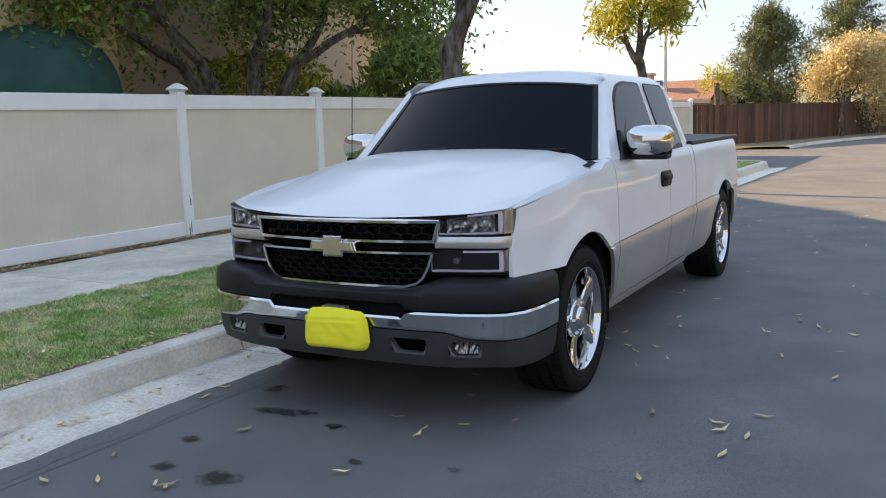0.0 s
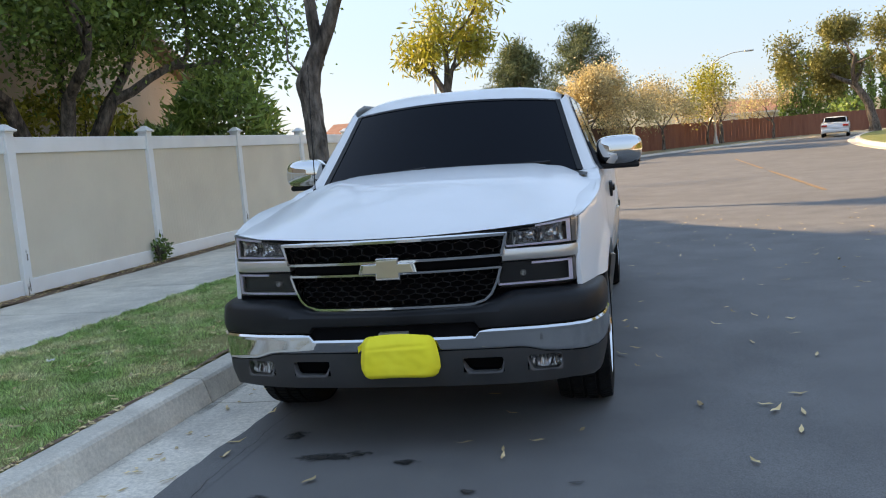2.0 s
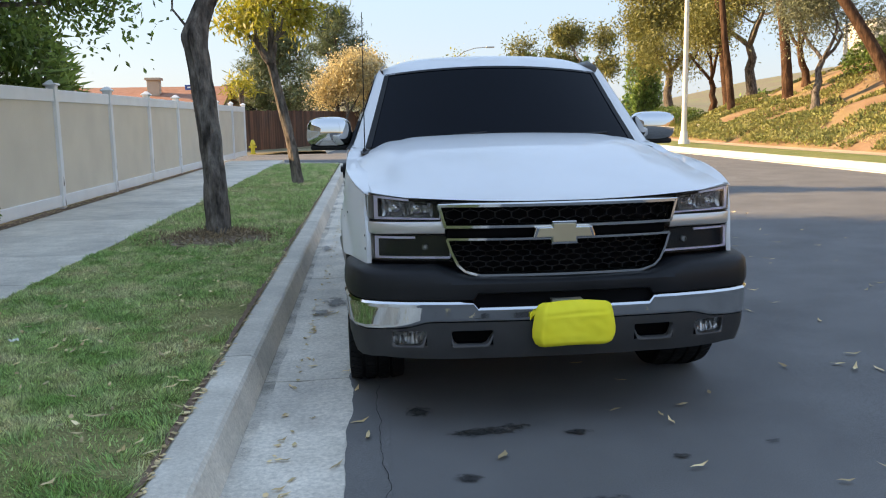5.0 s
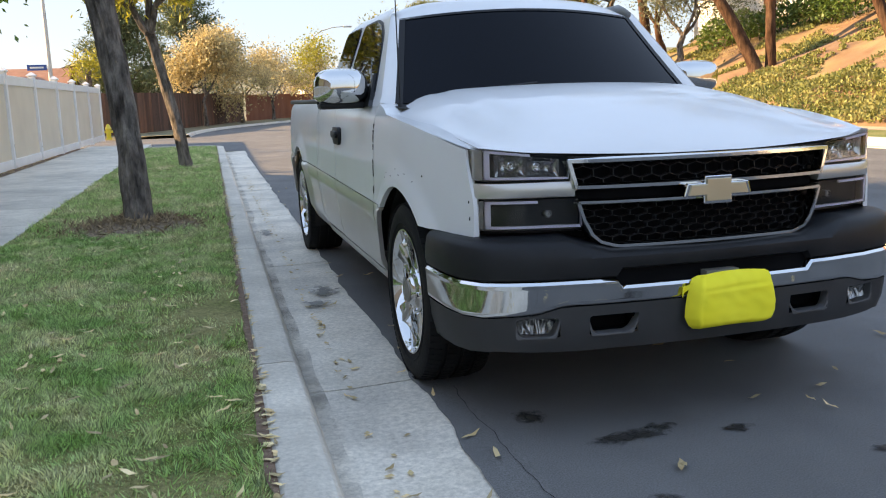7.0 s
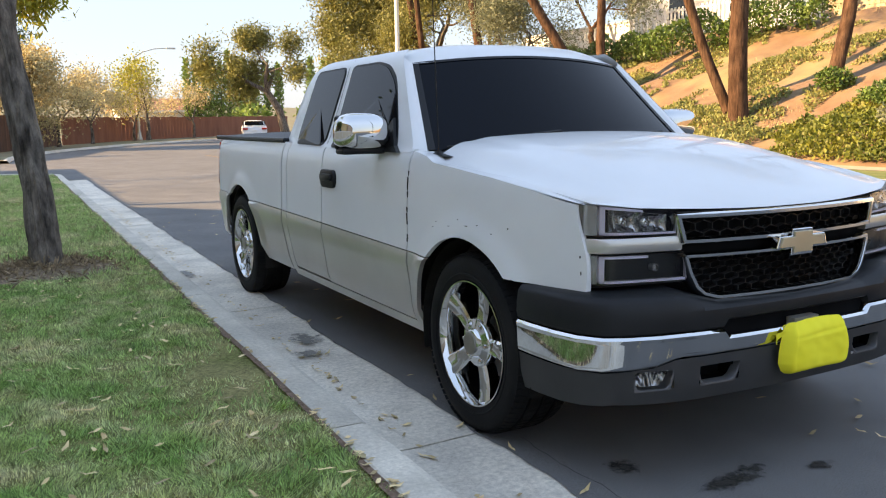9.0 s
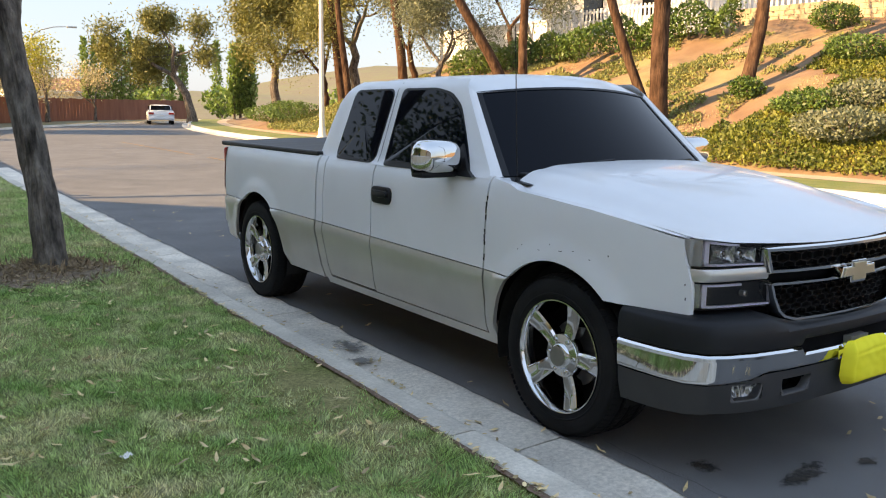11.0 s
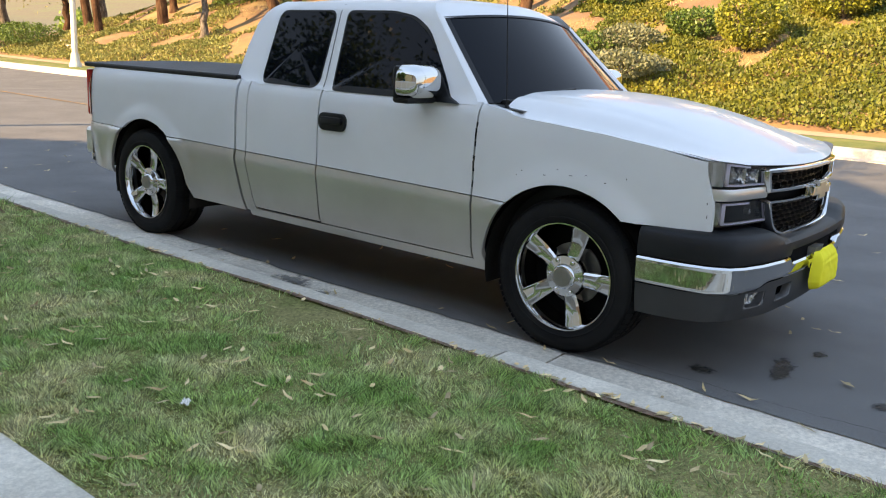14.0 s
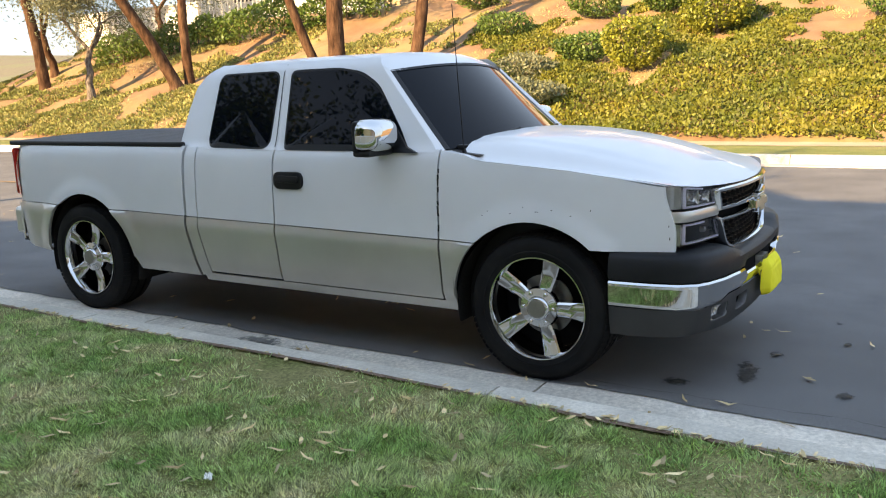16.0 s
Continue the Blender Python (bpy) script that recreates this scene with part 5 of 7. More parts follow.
# yellow cloth tied over the plate
def cloth_fn(u, v):
    x = -0.148 + 0.375 * u
    w = lerp_table([(0, 0.83), (0.07, 0.93), (0.22, 1.0), (0.40, 1.0), (0.70, 0.95), (0.88, 0.90), (0.96, 0.84), (1.0, 0.74)], v)
    x = 0.035 + (x - 0.04) * w
    z = 0.388 + 0.19 * v
    s = 2 * u - 1
    puff = 0.052 * (1 - abs(s) ** 9) * (1 - max(0.0, 1 - v / 0.16) ** 3 * 0.7) * (1 - 0.75 * max(0.0, (v - 0.74) / 0.26) ** 1.3)
    # a seam across the upper part and a fold down one edge
    puff -= 0.007 * math.exp(-((v - 0.76 - 0.03 * s) / 0.035) ** 2) * (1 - s * s)
    puff += 0.006 * math.exp(-((u - 0.07 - 0.02 * v) / 0.025) ** 2)
    wr = 0.007 * noise.noise((u * 3.0, v * 2.2, 1.0)) + 0.0025 * noise.noise((u * 9.0, v * 6.0, 2.0))
    z += 0.012 * (1 - s * s) * smooth(0.7, 1.0, v) - 0.008 * smooth(0.4, 1.0, u) * (1 - v) + 0.006 * s * (1 - v)
    return (x, bump_y(x) - 0.022 - puff + wr, z)


bm = grid_bm(cloth_fn, 60, 40, 0.004)
cloth = part("plate_cover", bm, YELLOW_CLOTH, None, smooth=True)
cloth.location = TRUCK
tagged(cloth, "bright yellow cloth bag tied over the number plate", "cloth")
bm = grid_bm(lambda u, v: (-0.16 + 0.05 * u, bump_y(-0.14) - 0.02 + 0.01 * math.sin(u * 9), 0.50 + 0.06 * u * 1.2 + 0.03 * v * (1 - u)), 6, 4, 0.003)
part("fold", bm, YELLOW_CLOTH, cloth, "loose fold of yellow cloth", True)


# ---- street trees on the lawn ----
def mulch_ring(t, r, n=700):
    def rim(a):
        return r * (0.72 + 0.22 * noise.noise((math.cos(a) * 1.4, math.sin(a) * 1.4, 6.0)) + 0.12 * noise.noise((math.cos(a) * 5, math.sin(a) * 5, 2.0)))

    def height(q, a):
        return 0.10 * (1 - q) ** 1.3 - 0.006 + 0.022 * noise.noise((q * 3 * math.cos(a), q * 3 * math.sin(a), 8.0)) * (1 - q)

    pts = []
    while len(pts) < n:
        a, q = rng.uniform(0, math.tau), abs(rng.normal()) * 0.6
        if q < 1.15:
            pts.append((q * rim(a) * 1.15 * math.cos(a), q * rim(a) * math.sin(a), max(0.0, height(min(q, 1), a)) + 0.008))
    bm = grid_bm(lambda u, v: (1.15 * rim(v * math.tau) * u * math.cos(v * math.tau), rim(v * math.tau) * u * math.sin(v * math.tau), height(u, v * math.tau)), 14, 48)
    part("mulch", bm, MULCH, t, "brown mulch mound", True)
    leaves("bark_litter", pts, 0.075, 0.014, LITTER_DARK, t, up=0.0)["kind"] = "stuff"


MULCH = material("brown_mulch", (0.15, 0.10, 0.07), (0.32, 0.23, 0.16), 30, 0.95, 0, 1.0, 45)
LITTER_DARK = material("mulch_chips", (0.17, 0.11, 0.07), (0.42, 0.30, 0.18), 30, 0.9, 0, 0, island=0.4)


def add_bark(bm, pts, radii, sides=44, rings=120, amp=0.028):
    """A trunk with furrowed bark."""
    P = [Vector(p) for p in pts]
    out = []
    for k in range(rings + 1):
        f = k / rings * (len(P) - 1)
        i = min(int(f), len(P) - 2)
        t = f - i
        p0, p1, p2, p3 = P[max(i - 1, 0)], P[i], P[i + 1], P[min(i + 2, len(P) - 1)]
        c = 0.5 * (2 * p1 + (p2 - p0) * t + (2 * p0 - 5 * p1 + 4 * p2 - p3) * t * t + (3 * p1 - p0 - 3 * p2 + p3) * t ** 3)
        r = radii[i] + (radii[i + 1] - radii[i]) * t
        ring = []
        for j in range(sides):
            a = j * math.tau / sides
            q = noise.noise((math.cos(a) * 4.5, math.sin(a) * 4.5, c.z * 1.6)) + 0.6 * noise.noise((math.cos(a) * 10, math.sin(a) * 10, c.z * 4.5))
            rr = r + amp * q
            ring.append(bm.verts.new((c.x + rr * math.cos(a), c.y + rr * math.sin(a), c.z)))
        out.append(ring)
    for r0, r1 in zip(out, out[1:]):
        for j in range(sides):
            bm.faces.new((r0[j], r0[(j + 1) % sides], r1[(j + 1) % sides], r1[j]))


def street_tree_near():
    at = (-4.47, 9.0, 0.15)
    t = thing("street_tree", "leaning dark-barked street tree with sparse leaves in a mulch ring", "tree", at, "street trees")
    bm = bmesh.new()
    tips = []
    add_bark(bm, [(0.02, -0.02, -0.05), (0, 0, 0.12), (-0.03, 0.08, 0.7), (-0.09, 0.2, 1.3), (-0.16, 0.31, 1.85), (-0.20, 0.36, 2.15), (-0.13, 0.41, 2.38), (-0.04, 0.44, 2.6)],
             [0.18, 0.135, 0.11, 0.108, 0.115, 0.14, 0.11, 0.09])
    grow(bm, (-0.06, 0.44, 2.55), (-0.12, 0.1, 1), 1.3, 0.085, 3, tips, 0.2, 0.55)
    add_tube(bm, [(-0.06, 0.43, 2.5), (0.10, 0.43, 2.80), (0.22, 0.4, 3.08), (0.5, 0.38, 3.42), (0.95, 0.35, 3.62)], [0.1, 0.085, 0.075, 0.065, 0.05], 10)
    grow(bm, (0.93, 0.35, 3.60), (1, -0.15, 0.12), 1.3, 0.045, 2, tips, 0.3, 0.5)
    grow(bm, (0.22, 0.4, 3.05), (0.1, 0.1, 1), 1.1, 0.05, 2, tips, 0.3, 0.6)
    # thin hanging shoot from the elbow
    add_tube(bm, [(-0.24, 0.36, 2.2), (-0.40, 0.3, 2.42), (-0.38, 0.3, 2.75), (-0.54, 0.25, 3.1), (-0.84, 0.25, 3.5)], [0.016, 0.013, 0.011, 0.009, 0.006], 6)
    tips.append(Vector((-0.84, 0.25, 3.5)))
    part("trunk", bm, BARK, t, smooth=True)
    leaves("crown", cloud(tips, 2600, 0.22), 0.17, 0.035, LEAF_GREEN, t, 0.7)
    mulch_ring(t, 0.95, 3200)
    return t


def street_tree_far():
    at = (-4.1, 16.8, 0.15)
    t = thing("street_tree", "leaning street tree with a yellow-green crown", "tree", at, "street trees")
    bm = bmesh.new()
    tips = []
    add_bark(bm, [(0.03, 0, -0.05), (0, 0, 0.12), (-0.12, 0.05, 0.9), (-0.28, 0.1, 1.7), (-0.44, 0.1, 2.4)], [0.16, 0.115, 0.095, 0.09, 0.085], 20, 30)
    grow(bm, (-0.44, 0, 2.35), (-0.9, 0.1, 0.7), 0.55, 0.08, 3, tips, 0.3, 0.6)
    grow(bm, (-0.44, 0, 2.35), (0.1, 0.1, 1), 0.9, 0.08, 3, tips, 0.3, 0.6)
    grow(bm, (-0.4, 0, 2.35), (0.35, -0.2, 1.0), 0.6, 0.07, 3, tips, 0.3, 0.6)
    part("trunk", bm, BARK, t, smooth=True)
    leaves("crown", cloud(tips, 4200, 0.17), 0.17, 0.04, LEAF_YELLOW, t, 0.8)
    return t


street_tree_near()
street_tree_far()

# ---- yard behind the fence ----
yard_tree = thing("yard_tree", "broad dark-green tree with many limbs behind the fence", "tree", (-8.95, 10.5, 0.26))
bm = bmesh.new()
tips = []
for k in range(7):
    a = k * math.tau / 7 + 0.4
    add_tube(bm, [(0.12 * math.cos(a), 0.12 * math.sin(a), 0), (0.35 * math.cos(a), 0.5 * math.sin(a), 1.3), (0.75 * math.cos(a), 1.1 * math.sin(a), 2.2)], [0.14, 0.12, 0.09], 8)
    grow(bm, (0.75 * math.cos(a), 1.1 * math.sin(a), 2.2), (math.cos(a) * 0.8, math.sin(a) * 1.0, 0.55), 1.25, 0.085, 3, tips, 0.3, 0.6)
part("trunk", bm, BARK, yard_tree, smooth=True)
crown_pts = cloud(tips, 66000, 0.42)
crown_pts = crown_pts[crown_pts[:, 2] > 1.8 + 0.25 * np.sin(crown_pts[:, 0] * 2.1) * np.sin(crown_pts[:, 1] * 1.7)]
leaves("crown", crown_pts, 0.105, 0.052, LEAF_DARK, yard_tree, 0.3)


def bush(name, label, at, rx, ry, rz, n, leaf, mat, droop=0.0, up=0.3, category="bush", group=""):
    t = thing(name, label, category, at, group)
    bm = bmesh.new()
    for k in range(9):
        a, r = rng.uniform(0, math.tau), rng.uniform(0.2, 0.8)
        add_tube(bm, [(0, 0, -0.05), (0.4 * r * rx * math.cos(a), 0.4 * r * ry * math.sin(a), rz * 0.6), (r * rx * math.cos(a), r * ry * math.sin(a), rz * 1.5)], [0.025, 0.018, 0.008], 5)
    part("stems", bm, BARK, t, smooth=True)["kind"] = "stuff"
    pts = []
    lumps = rng.normal(size=(14, 3))
    lumps /= np.linalg.norm(lumps, axis=1)[:, None]
    while len(pts) < n:
        d = rng.normal(size=3)
        d /= np.linalg.norm(d)
        k = 0.72 + 0.28 * max(0.0, float(np.max(lumps @ d))) ** 4
        q = rng.uniform(0.5, 1.0) ** 0.5 * k
        pts.append((d[0] * rx * q, d[1] * ry * q, max(0.0, rz + d[2] * rz * q)))
    leaves("foliage", pts, leaf[0], leaf[1], mat, t, droop, up)
    return t


bush("oleander", "tall bush with long dark leaves above the fence", (-8.8, 15.5, 0.26), 1.0, 1.5, 1.62, 6200, (0.32, 0.06), LEAF_DARK, 0.0, 0.4)
bush("oleander", "bush with long dark leaves above the fence", (-8.9, 13.1, 0.26), 0.7, 0.8, 1.05, 2200, (0.3, 0.055), LEAF_DARK, 0.0, 0.4)
# Stands in the house's shadow; bright yellow leaves imitate light from behind.
bush("painted_backlight_shrub", "shrub in house shade, backlight put into its yellow-green leaves", (-9.7, 12.0, 0.26), 0.7, 2.6, 1.35, 7000, (0.13, 0.06), LEAF_YELLOW)
tree("bare_tree", "leafless pale tree beyond the yard", (-14.5, 26, 0.2), 7.5, 0.16, 2.0, 4, 0, 0.2, (0.1, 0.05), LEAF_GREEN, material("pale_twigs", (0.3, 0.25, 0.2), (0.4, 0.34, 0.28), 8, 0.9, 0, 0.2), spread_angle=0.45, fork=0.3, upward=0.15)


def gable_house(name, label, at, wx, wy, eave, ridge, wall_mat, roof_mat, over=0.45, along="x", chimney=None, windows=()):
    """A block with a pitched roof; the ridge runs along x or y."""
    t = thing(name, label, "house", at)
    h = wy / 2 if along == "x" else wx / 2
    if along == "x":
        bm = prism_bm([(-h, -0.3), (h, -0.3), (h, eave), (0, ridge), (-h, eave)], -wx / 2, wx / 2, "x")
    else:
        bm = prism_bm([(-h, -0.3), (h, -0.3), (h, eave), (0, ridge), (-h, eave)], -wy / 2, wy / 2, "y")
    part("wall", bm, wall_mat, t)
    slope = (ridge - eave) / h
    L = (wx if along == "x" else wy) / 2 + over
    for s in (-1, 1):
        bm = prism_bm([(0, ridge + 0.02), (s * (h + over), eave - over * slope + 0.02), (s * (h + over), eave - over * slope + 0.17), (0, ridge + 0.17)], -L, L, along)
        part("roof", bm, roof_mat, t)
        bm = prism_bm([(s * (h + over), eave - over * slope - 0.06), (s * (h + over + 0.03), eave - over * slope - 0.06), (s * (h + over + 0.03), eave - over * slope + 0.16), (s * (h + over), eave - over * slope + 0.16)], -L, L, along)
        part("fascia", bm, wall_mat, t)
    if chimney:
        bm = bmesh.new()
        x, y, z = chimney
        add_box(bm, (x - 0.35, y - 0.35, 1), (x + 0.35, y + 0.35, z), 0.02)
        add_box(bm, (x - 0.45, y - 0.45, z), (x + 0.45, y + 0.45, z + 0.15), 0.02)
        part("chimney", bm, wall_mat, t)
    for x, y, z, w, hh, face in windows:
        wn_ = new("window")
        wn_.parent = t
        wn_.location = (x, y, z)
        if face == "x":
            box("frame", (-0.03, -w / 2 - 0.06, -hh / 2 - 0.06), (0.03, w / 2 + 0.06, hh / 2 + 0.06), WHITE_WALL, wn_)
            box("pane", (-0.04, -w / 2, -hh / 2), (0.04, w / 2, hh / 2), WINDOW_DARK, wn_)
        else:
            box("frame", (-w / 2 - 0.06, -0.03, -hh / 2 - 0.06), (w / 2 + 0.06, 0.03, hh / 2 + 0.06), WHITE_WALL, wn_)
            box("pane", (-w / 2, -0.04, -hh / 2), (w / 2, 0.04, hh / 2), WINDOW_DARK, wn_)
    return t


gable_house("beige_house", "beige stucco house with a brown gable roof", (-15.2, 9.5, 0.2), 9.0, 16.0, 3.15, 6.5, STUCCO, ROOF_BROWN)
# Eave and ridge are raised, out of view, so the wing shades the road.
house = gable_house("yellow_house_wing", "yellow stucco house wing with an arched green awning", (-12.0, 4.6, 0.2), 4.4, 8.4, 5.0, 6.7, STUCCO_YELLOW, ROOF_BROWN, along="y", over=0.3)
bm = grid_bm(lambda u, v: (0.95 * math.sin(math.pi * v / 2) * math.sin(math.pi * u), 1.0 * math.cos(math.pi * u), 0.95 * math.cos(math.pi * v / 2) * math.sin(math.pi * u) ** 0.8), 20, 10)
aw = part("awning", bm, AWNING, house, "dark green domed awning", True)
aw.location = (2.2, 2.95, 1.75)

# Unseen block, added to cast shade over the road before the truck.
gable_house("unseen_shade_house", "unseen two-storey block added to shade the road before the truck", (-13.5, -9.5, 0.2), 8.0, 18.0, 5.4, 8.2, STUCCO, ROOF_BROWN, along="y")

# ---- across the side street ----
gable_house("red_roof_house", "house with a red tile roof and chimney", (-15.2, 55, 0.2), 9, 7, 2.1, 3.2, STUCCO, ROOF_TILE, along="x", chimney=(0.6, -1.5, 3.7))
gable_house("grey_brown_house", "beige house with a brown roof beyond the fence", (-10.2, 61, 0.2), 5, 6, 2.8, 3.7, STUCCO, ROOF_BROWN, along="y", windows=[(0.6, -3.02, 1.9, 0.9, 1.0, "y")])


def board_fence(name, label, pts, height, mat, step=0.15, z0=0.1, group=""):
    """Upright boards on rails along a line of points."""
    f = thing(name, label, "fence")
    for (xa, ya), (xb, yb) in zip(pts, pts[1:]):
        L = math.hypot(xb - xa, yb - ya)
        n = max(1, int(L / step))
        ang = math.degrees(math.atan2(yb - ya, xb - xa))
        me = None
        for k in range(n):
            q = (k + 0.5) / n
            x, y = xa + (xb - xa) * q, ya + (yb - ya) * q
            if me is None:
                bm = bmesh.new()
                add_box(bm, (-step / 2 + 0.006, -0.012, 0), (step / 2 - 0.006, 0.012, height))
                ob = part("board", bm, mat, f)
                me = ob.data
            else:
                ob = new("board", me)
                ob.parent = f
            ob.matrix_local = pose(x, y, z0 + road_z(x, y) * 0.5 + rng.normal() * 0.015, 0, 0, ang)
        bm = bmesh.new()
        for z in (0.3, height - 0.3):
            add_box(bm, (0, 0.014, z), (L, 0.05, z + 0.09))
        r = part("rail", bm, mat, f)
        r.matrix_local = pose(xa, ya, z0 + road_z(xa, ya) * 0.5, 0, 0, ang)
    return f


board_fence("wooden_fence", "dark weathered brown board fence", [(-22, 37.5), (-7.6, 37.5), (-5.6, 41.5), (-3.2, 50), (-0.7, 58)], 1.75, FENCE_BROWN, 0.19)
board_fence("wooden_fence", "red-brown board fence far down the road", [(-0.5, 58.4), (4, 66), (11, 74), (22, 84)], 1.7, FENCE_RED, 0.45)
strip("corner_verge", lambda y: -8.6 + 0.28 * (y - 36), lambda y: kerb_left(y) - 0.02, 35.8, 74, 4, 30, lambda x, y: road_z(x, y) + 0.12, DRY, "dry sunlit verge in front of the wooden fence", category="verge")
for (x, y, h, n) in [(-3.2, 48.5, 4.6, 15000), (-1.0, 54, 4.0, 6500), (1.3, 59, 3.9, 4500), (4.6, 64.5, 3.6, 2600), (10, 70.5, 3.8, 2000)]:
    tree("autumn_tree", "small tree with orange autumn leaves on the verge", (x, y, 0.2), h, 0.12, 1.35, 3, n, 0.42, (0.15, 0.09), LEAF_AUTUMN, fork=0.35, group="autumn trees", spread_angle=0.9)


def pine(x, y, h, w):
    """Whorls of limbs with tufts of needles, wide below and ragged at the top."""
    t = thing("pine_tree", "full blue-green pine behind the wooden fence", "tree", (x, y, 0.2), "pines")
    bm = bmesh.new()
    add_tube(bm, [(0, 0, -0.2), (0.05, 0, h * 0.5), (0, 0.05, h * 0.97)], [0.2, 0.13, 0.03], 8)
    pts = []
    for k in range(84):
        f = rng.uniform(0.12, 1.0)
        a = rng.uniform(0, math.tau)
        reach = w * (1.08 - f) ** 0.7 * rng.uniform(0.5, 1.1)
        z0 = h * f * 0.95
        tip = Vector((reach * math.cos(a), reach * math.sin(a), z0 + reach * 0.35))
        add_tube(bm, [(0, 0, z0), tuple(tip * 0.5 + Vector((0, 0, z0 * 0.5))), tuple(tip)], [0.05, 0.03, 0.012], 5)
        for q in range(5):
            c = Vector((0, 0, z0)).lerp(tip, rng.uniform(0.45, 1.05))
            for _ in range(46):
                pts.append(tuple(c + Vector(rng.normal(size=3)) * 0.26))
    part("trunk", bm, BARK, t, smooth=True)
    leaves("crown", pts, 0.3, 0.06, LEAF_PINE, t, 0.0, 0.6)


pine(-7.3, 53, 7.2, 3.3)
pine(-3.9, 62.2, 9.2, 4.1)
strip("corner_paving", lambda y: sx(-7.24, y), lambda y: sx(-4.3, y), 24.28, 25.75, 4, 6, lambda x, y: 0.15 - 0.14 * smooth(24.6, 25.7, y), CONCRETE, "pale concrete ramp at the street corner", category="pavement")
strip("corner_kerb", lambda y: kerb_left(y) - 0.02, lambda y: kerb_left(y) + 0.16, 35.6, 80, 3, 60, lambda x, y: road_z(x, y) + 0.125 - 0.115 * max(0.0, min(1.0, (x - kerb_left(y) - 0.10) / 0.06)), CONCRETE, "pale concrete kerb round the street corner", category="kerb")

# ---- bank trees ----
def bank_tree(x, y, h, r, pts, n, m_leaf, bark, limb=2.4):
    """A furrowed trunk along its own line, with a hanging crown high up."""
    t = thing("bank_tree", "tall rough-barked tree on the earth bank", "tree", (x, y, bank_z(x, y) - 0.05), "bank trees")
    bm = bmesh.new()
    tips = []
    zs = [-0.1, 0.25] + [h * q for q in (0.2, 0.4, 0.6, 0.75)]
    line_ = [(0, 0), (0, 0)] + pts
    P = [(a, b, z) for (a, b), z in zip(line_, zs)]
    r *= 0.76
    add_bark(bm, P, [r * 1.35, r * 1.05, r * 0.95, r * 0.85, r * 0.7, r * 0.55], 18, 36, 0.10 * r)
    for q in range(3):
        a = q * math.tau / 3 + rng.uniform(0, 1.5)
        grow(bm, P[-1 - (q == 2)], (math.cos(a) * 0.7, math.sin(a) * 0.7, 0.7), limb, r * 0.4, 3, tips, 0.3, 0.75)
    part("trunk", bm, bark, t, smooth=True)
    leaves("crown", cloud(tips, int(n * 1.4), 0.42), 0.2, 0.055, m_leaf, t, 0.8)
    return t


bank_tree(16.3, 36.6, 10, 0.30, [(-0.1, 0.1), (-0.3, 0.3), (-0.5, 0.5), (-0.6, 0.6)], 6500, LEAF_OLIVE, BARK_RED)
bank_tree(16.5, 43.2, 11, 0.28, [(-0.2, 0.1), (-0.4, 0.2), (-0.7, 0.3), (-0.9, 0.3)], 6500, LEAF_OLIVE, BARK_RED)
bank_tree(15.5, 40.5, 10, 0.24, [(-0.1, 0.2), (-0.3, 0.4), (-0.4, 0.6), (-0.5, 0.6)], 5500, LEAF_OLIVE, BARK_RED)
bank_tree(15.4, 27.5, 9, 0.32, [(-0.6, 0.5), (-1.5, 1.1), (-2.3, 1.6), (-2.8, 1.8)], 6000, LEAF_GREY, BARK_RED)
bank_tree(15.9, 27.3, 10, 0.23, [(0.0, 0.1), (0.1, 0.2), (0.0, 0.4), (-0.1, 0.4)], 4500, LEAF_GREY, BARK_RED)
bank_tree(14.2, 19.4, 10, 0.21, [(-0.5, 0.5), (-1.0, 0.9), (-1.3, 1.1), (-1.5, 1.2)], 4500, LEAF_OLIVE, BARK_RED)
bank_tree(13.9, 18.7, 11, 0.34, [(-0.05, 0.05), (0.0, 0.1), (-0.15, 0.2), (-0.2, 0.2)], 5500, LEAF_OLIVE, BARK_RED)
bank_tree(16.4, 17.6, 10, 0.26, [(0.35, -0.1), (0.45, -0.1), (0.35, 0.0), (0.3, 0.1)], 5000, LEAF_OLIVE, BARK_RED)
tree("olive_tree", "small crooked grey-green tree on the bank", (14.8, 31.6, bank_z(14.8, 31.6) - 0.05), 5.8, 0.17, 1.5, 3, 14000, 0.5, (0.15, 0.045), LEAF_GREY, lean=(0.5, 0.4), fork=0.35)
tree("olive_tree", "grey-green tree with hanging foliage on the bank", (18.2, 38.5, bank_z(18.2, 38.5) - 0.05), 6.2, 0.2, 1.6, 3, 11000, 0.55, (0.16, 0.05), LEAF_GREY, BARK_RED, lean=(-0.4, 0.3), fork=0.3, droop=0.6, group="bank trees")
tree("olive_tree", "grey-green tree with hanging foliage before the hill wall", (20.6, 34.0, bank_z(20.6, 34.0) - 0.05), 6.0, 0.18, 1.6, 3, 10000, 0.55, (0.16, 0.05), LEAF_GREY, BARK_RED, lean=(0.3, 0.3), fork=0.28, droop=0.6, group="bank trees")
tree("olive_tree", "yellowish olive tree at the bank's foot", (16.9, 46.0, bank_z(16.9, 46.0) - 0.05), 7.2, 0.22, 1.9, 3, 14000, 0.6, (0.18, 0.06), LEAF_OLIVE, BARK_RED, fork=0.28, droop=0.4, group="bank trees")
tree("eucalyptus", "broad tree beside the parked white car", (16.6, 68, 0.2), 8.5, 0.38, 2.3, 4, 20000, 0.42, (0.26, 0.1), LEAF_OLIVE, lean=(-1.0, 0.3), fork=0.42, spread_angle=0.95)


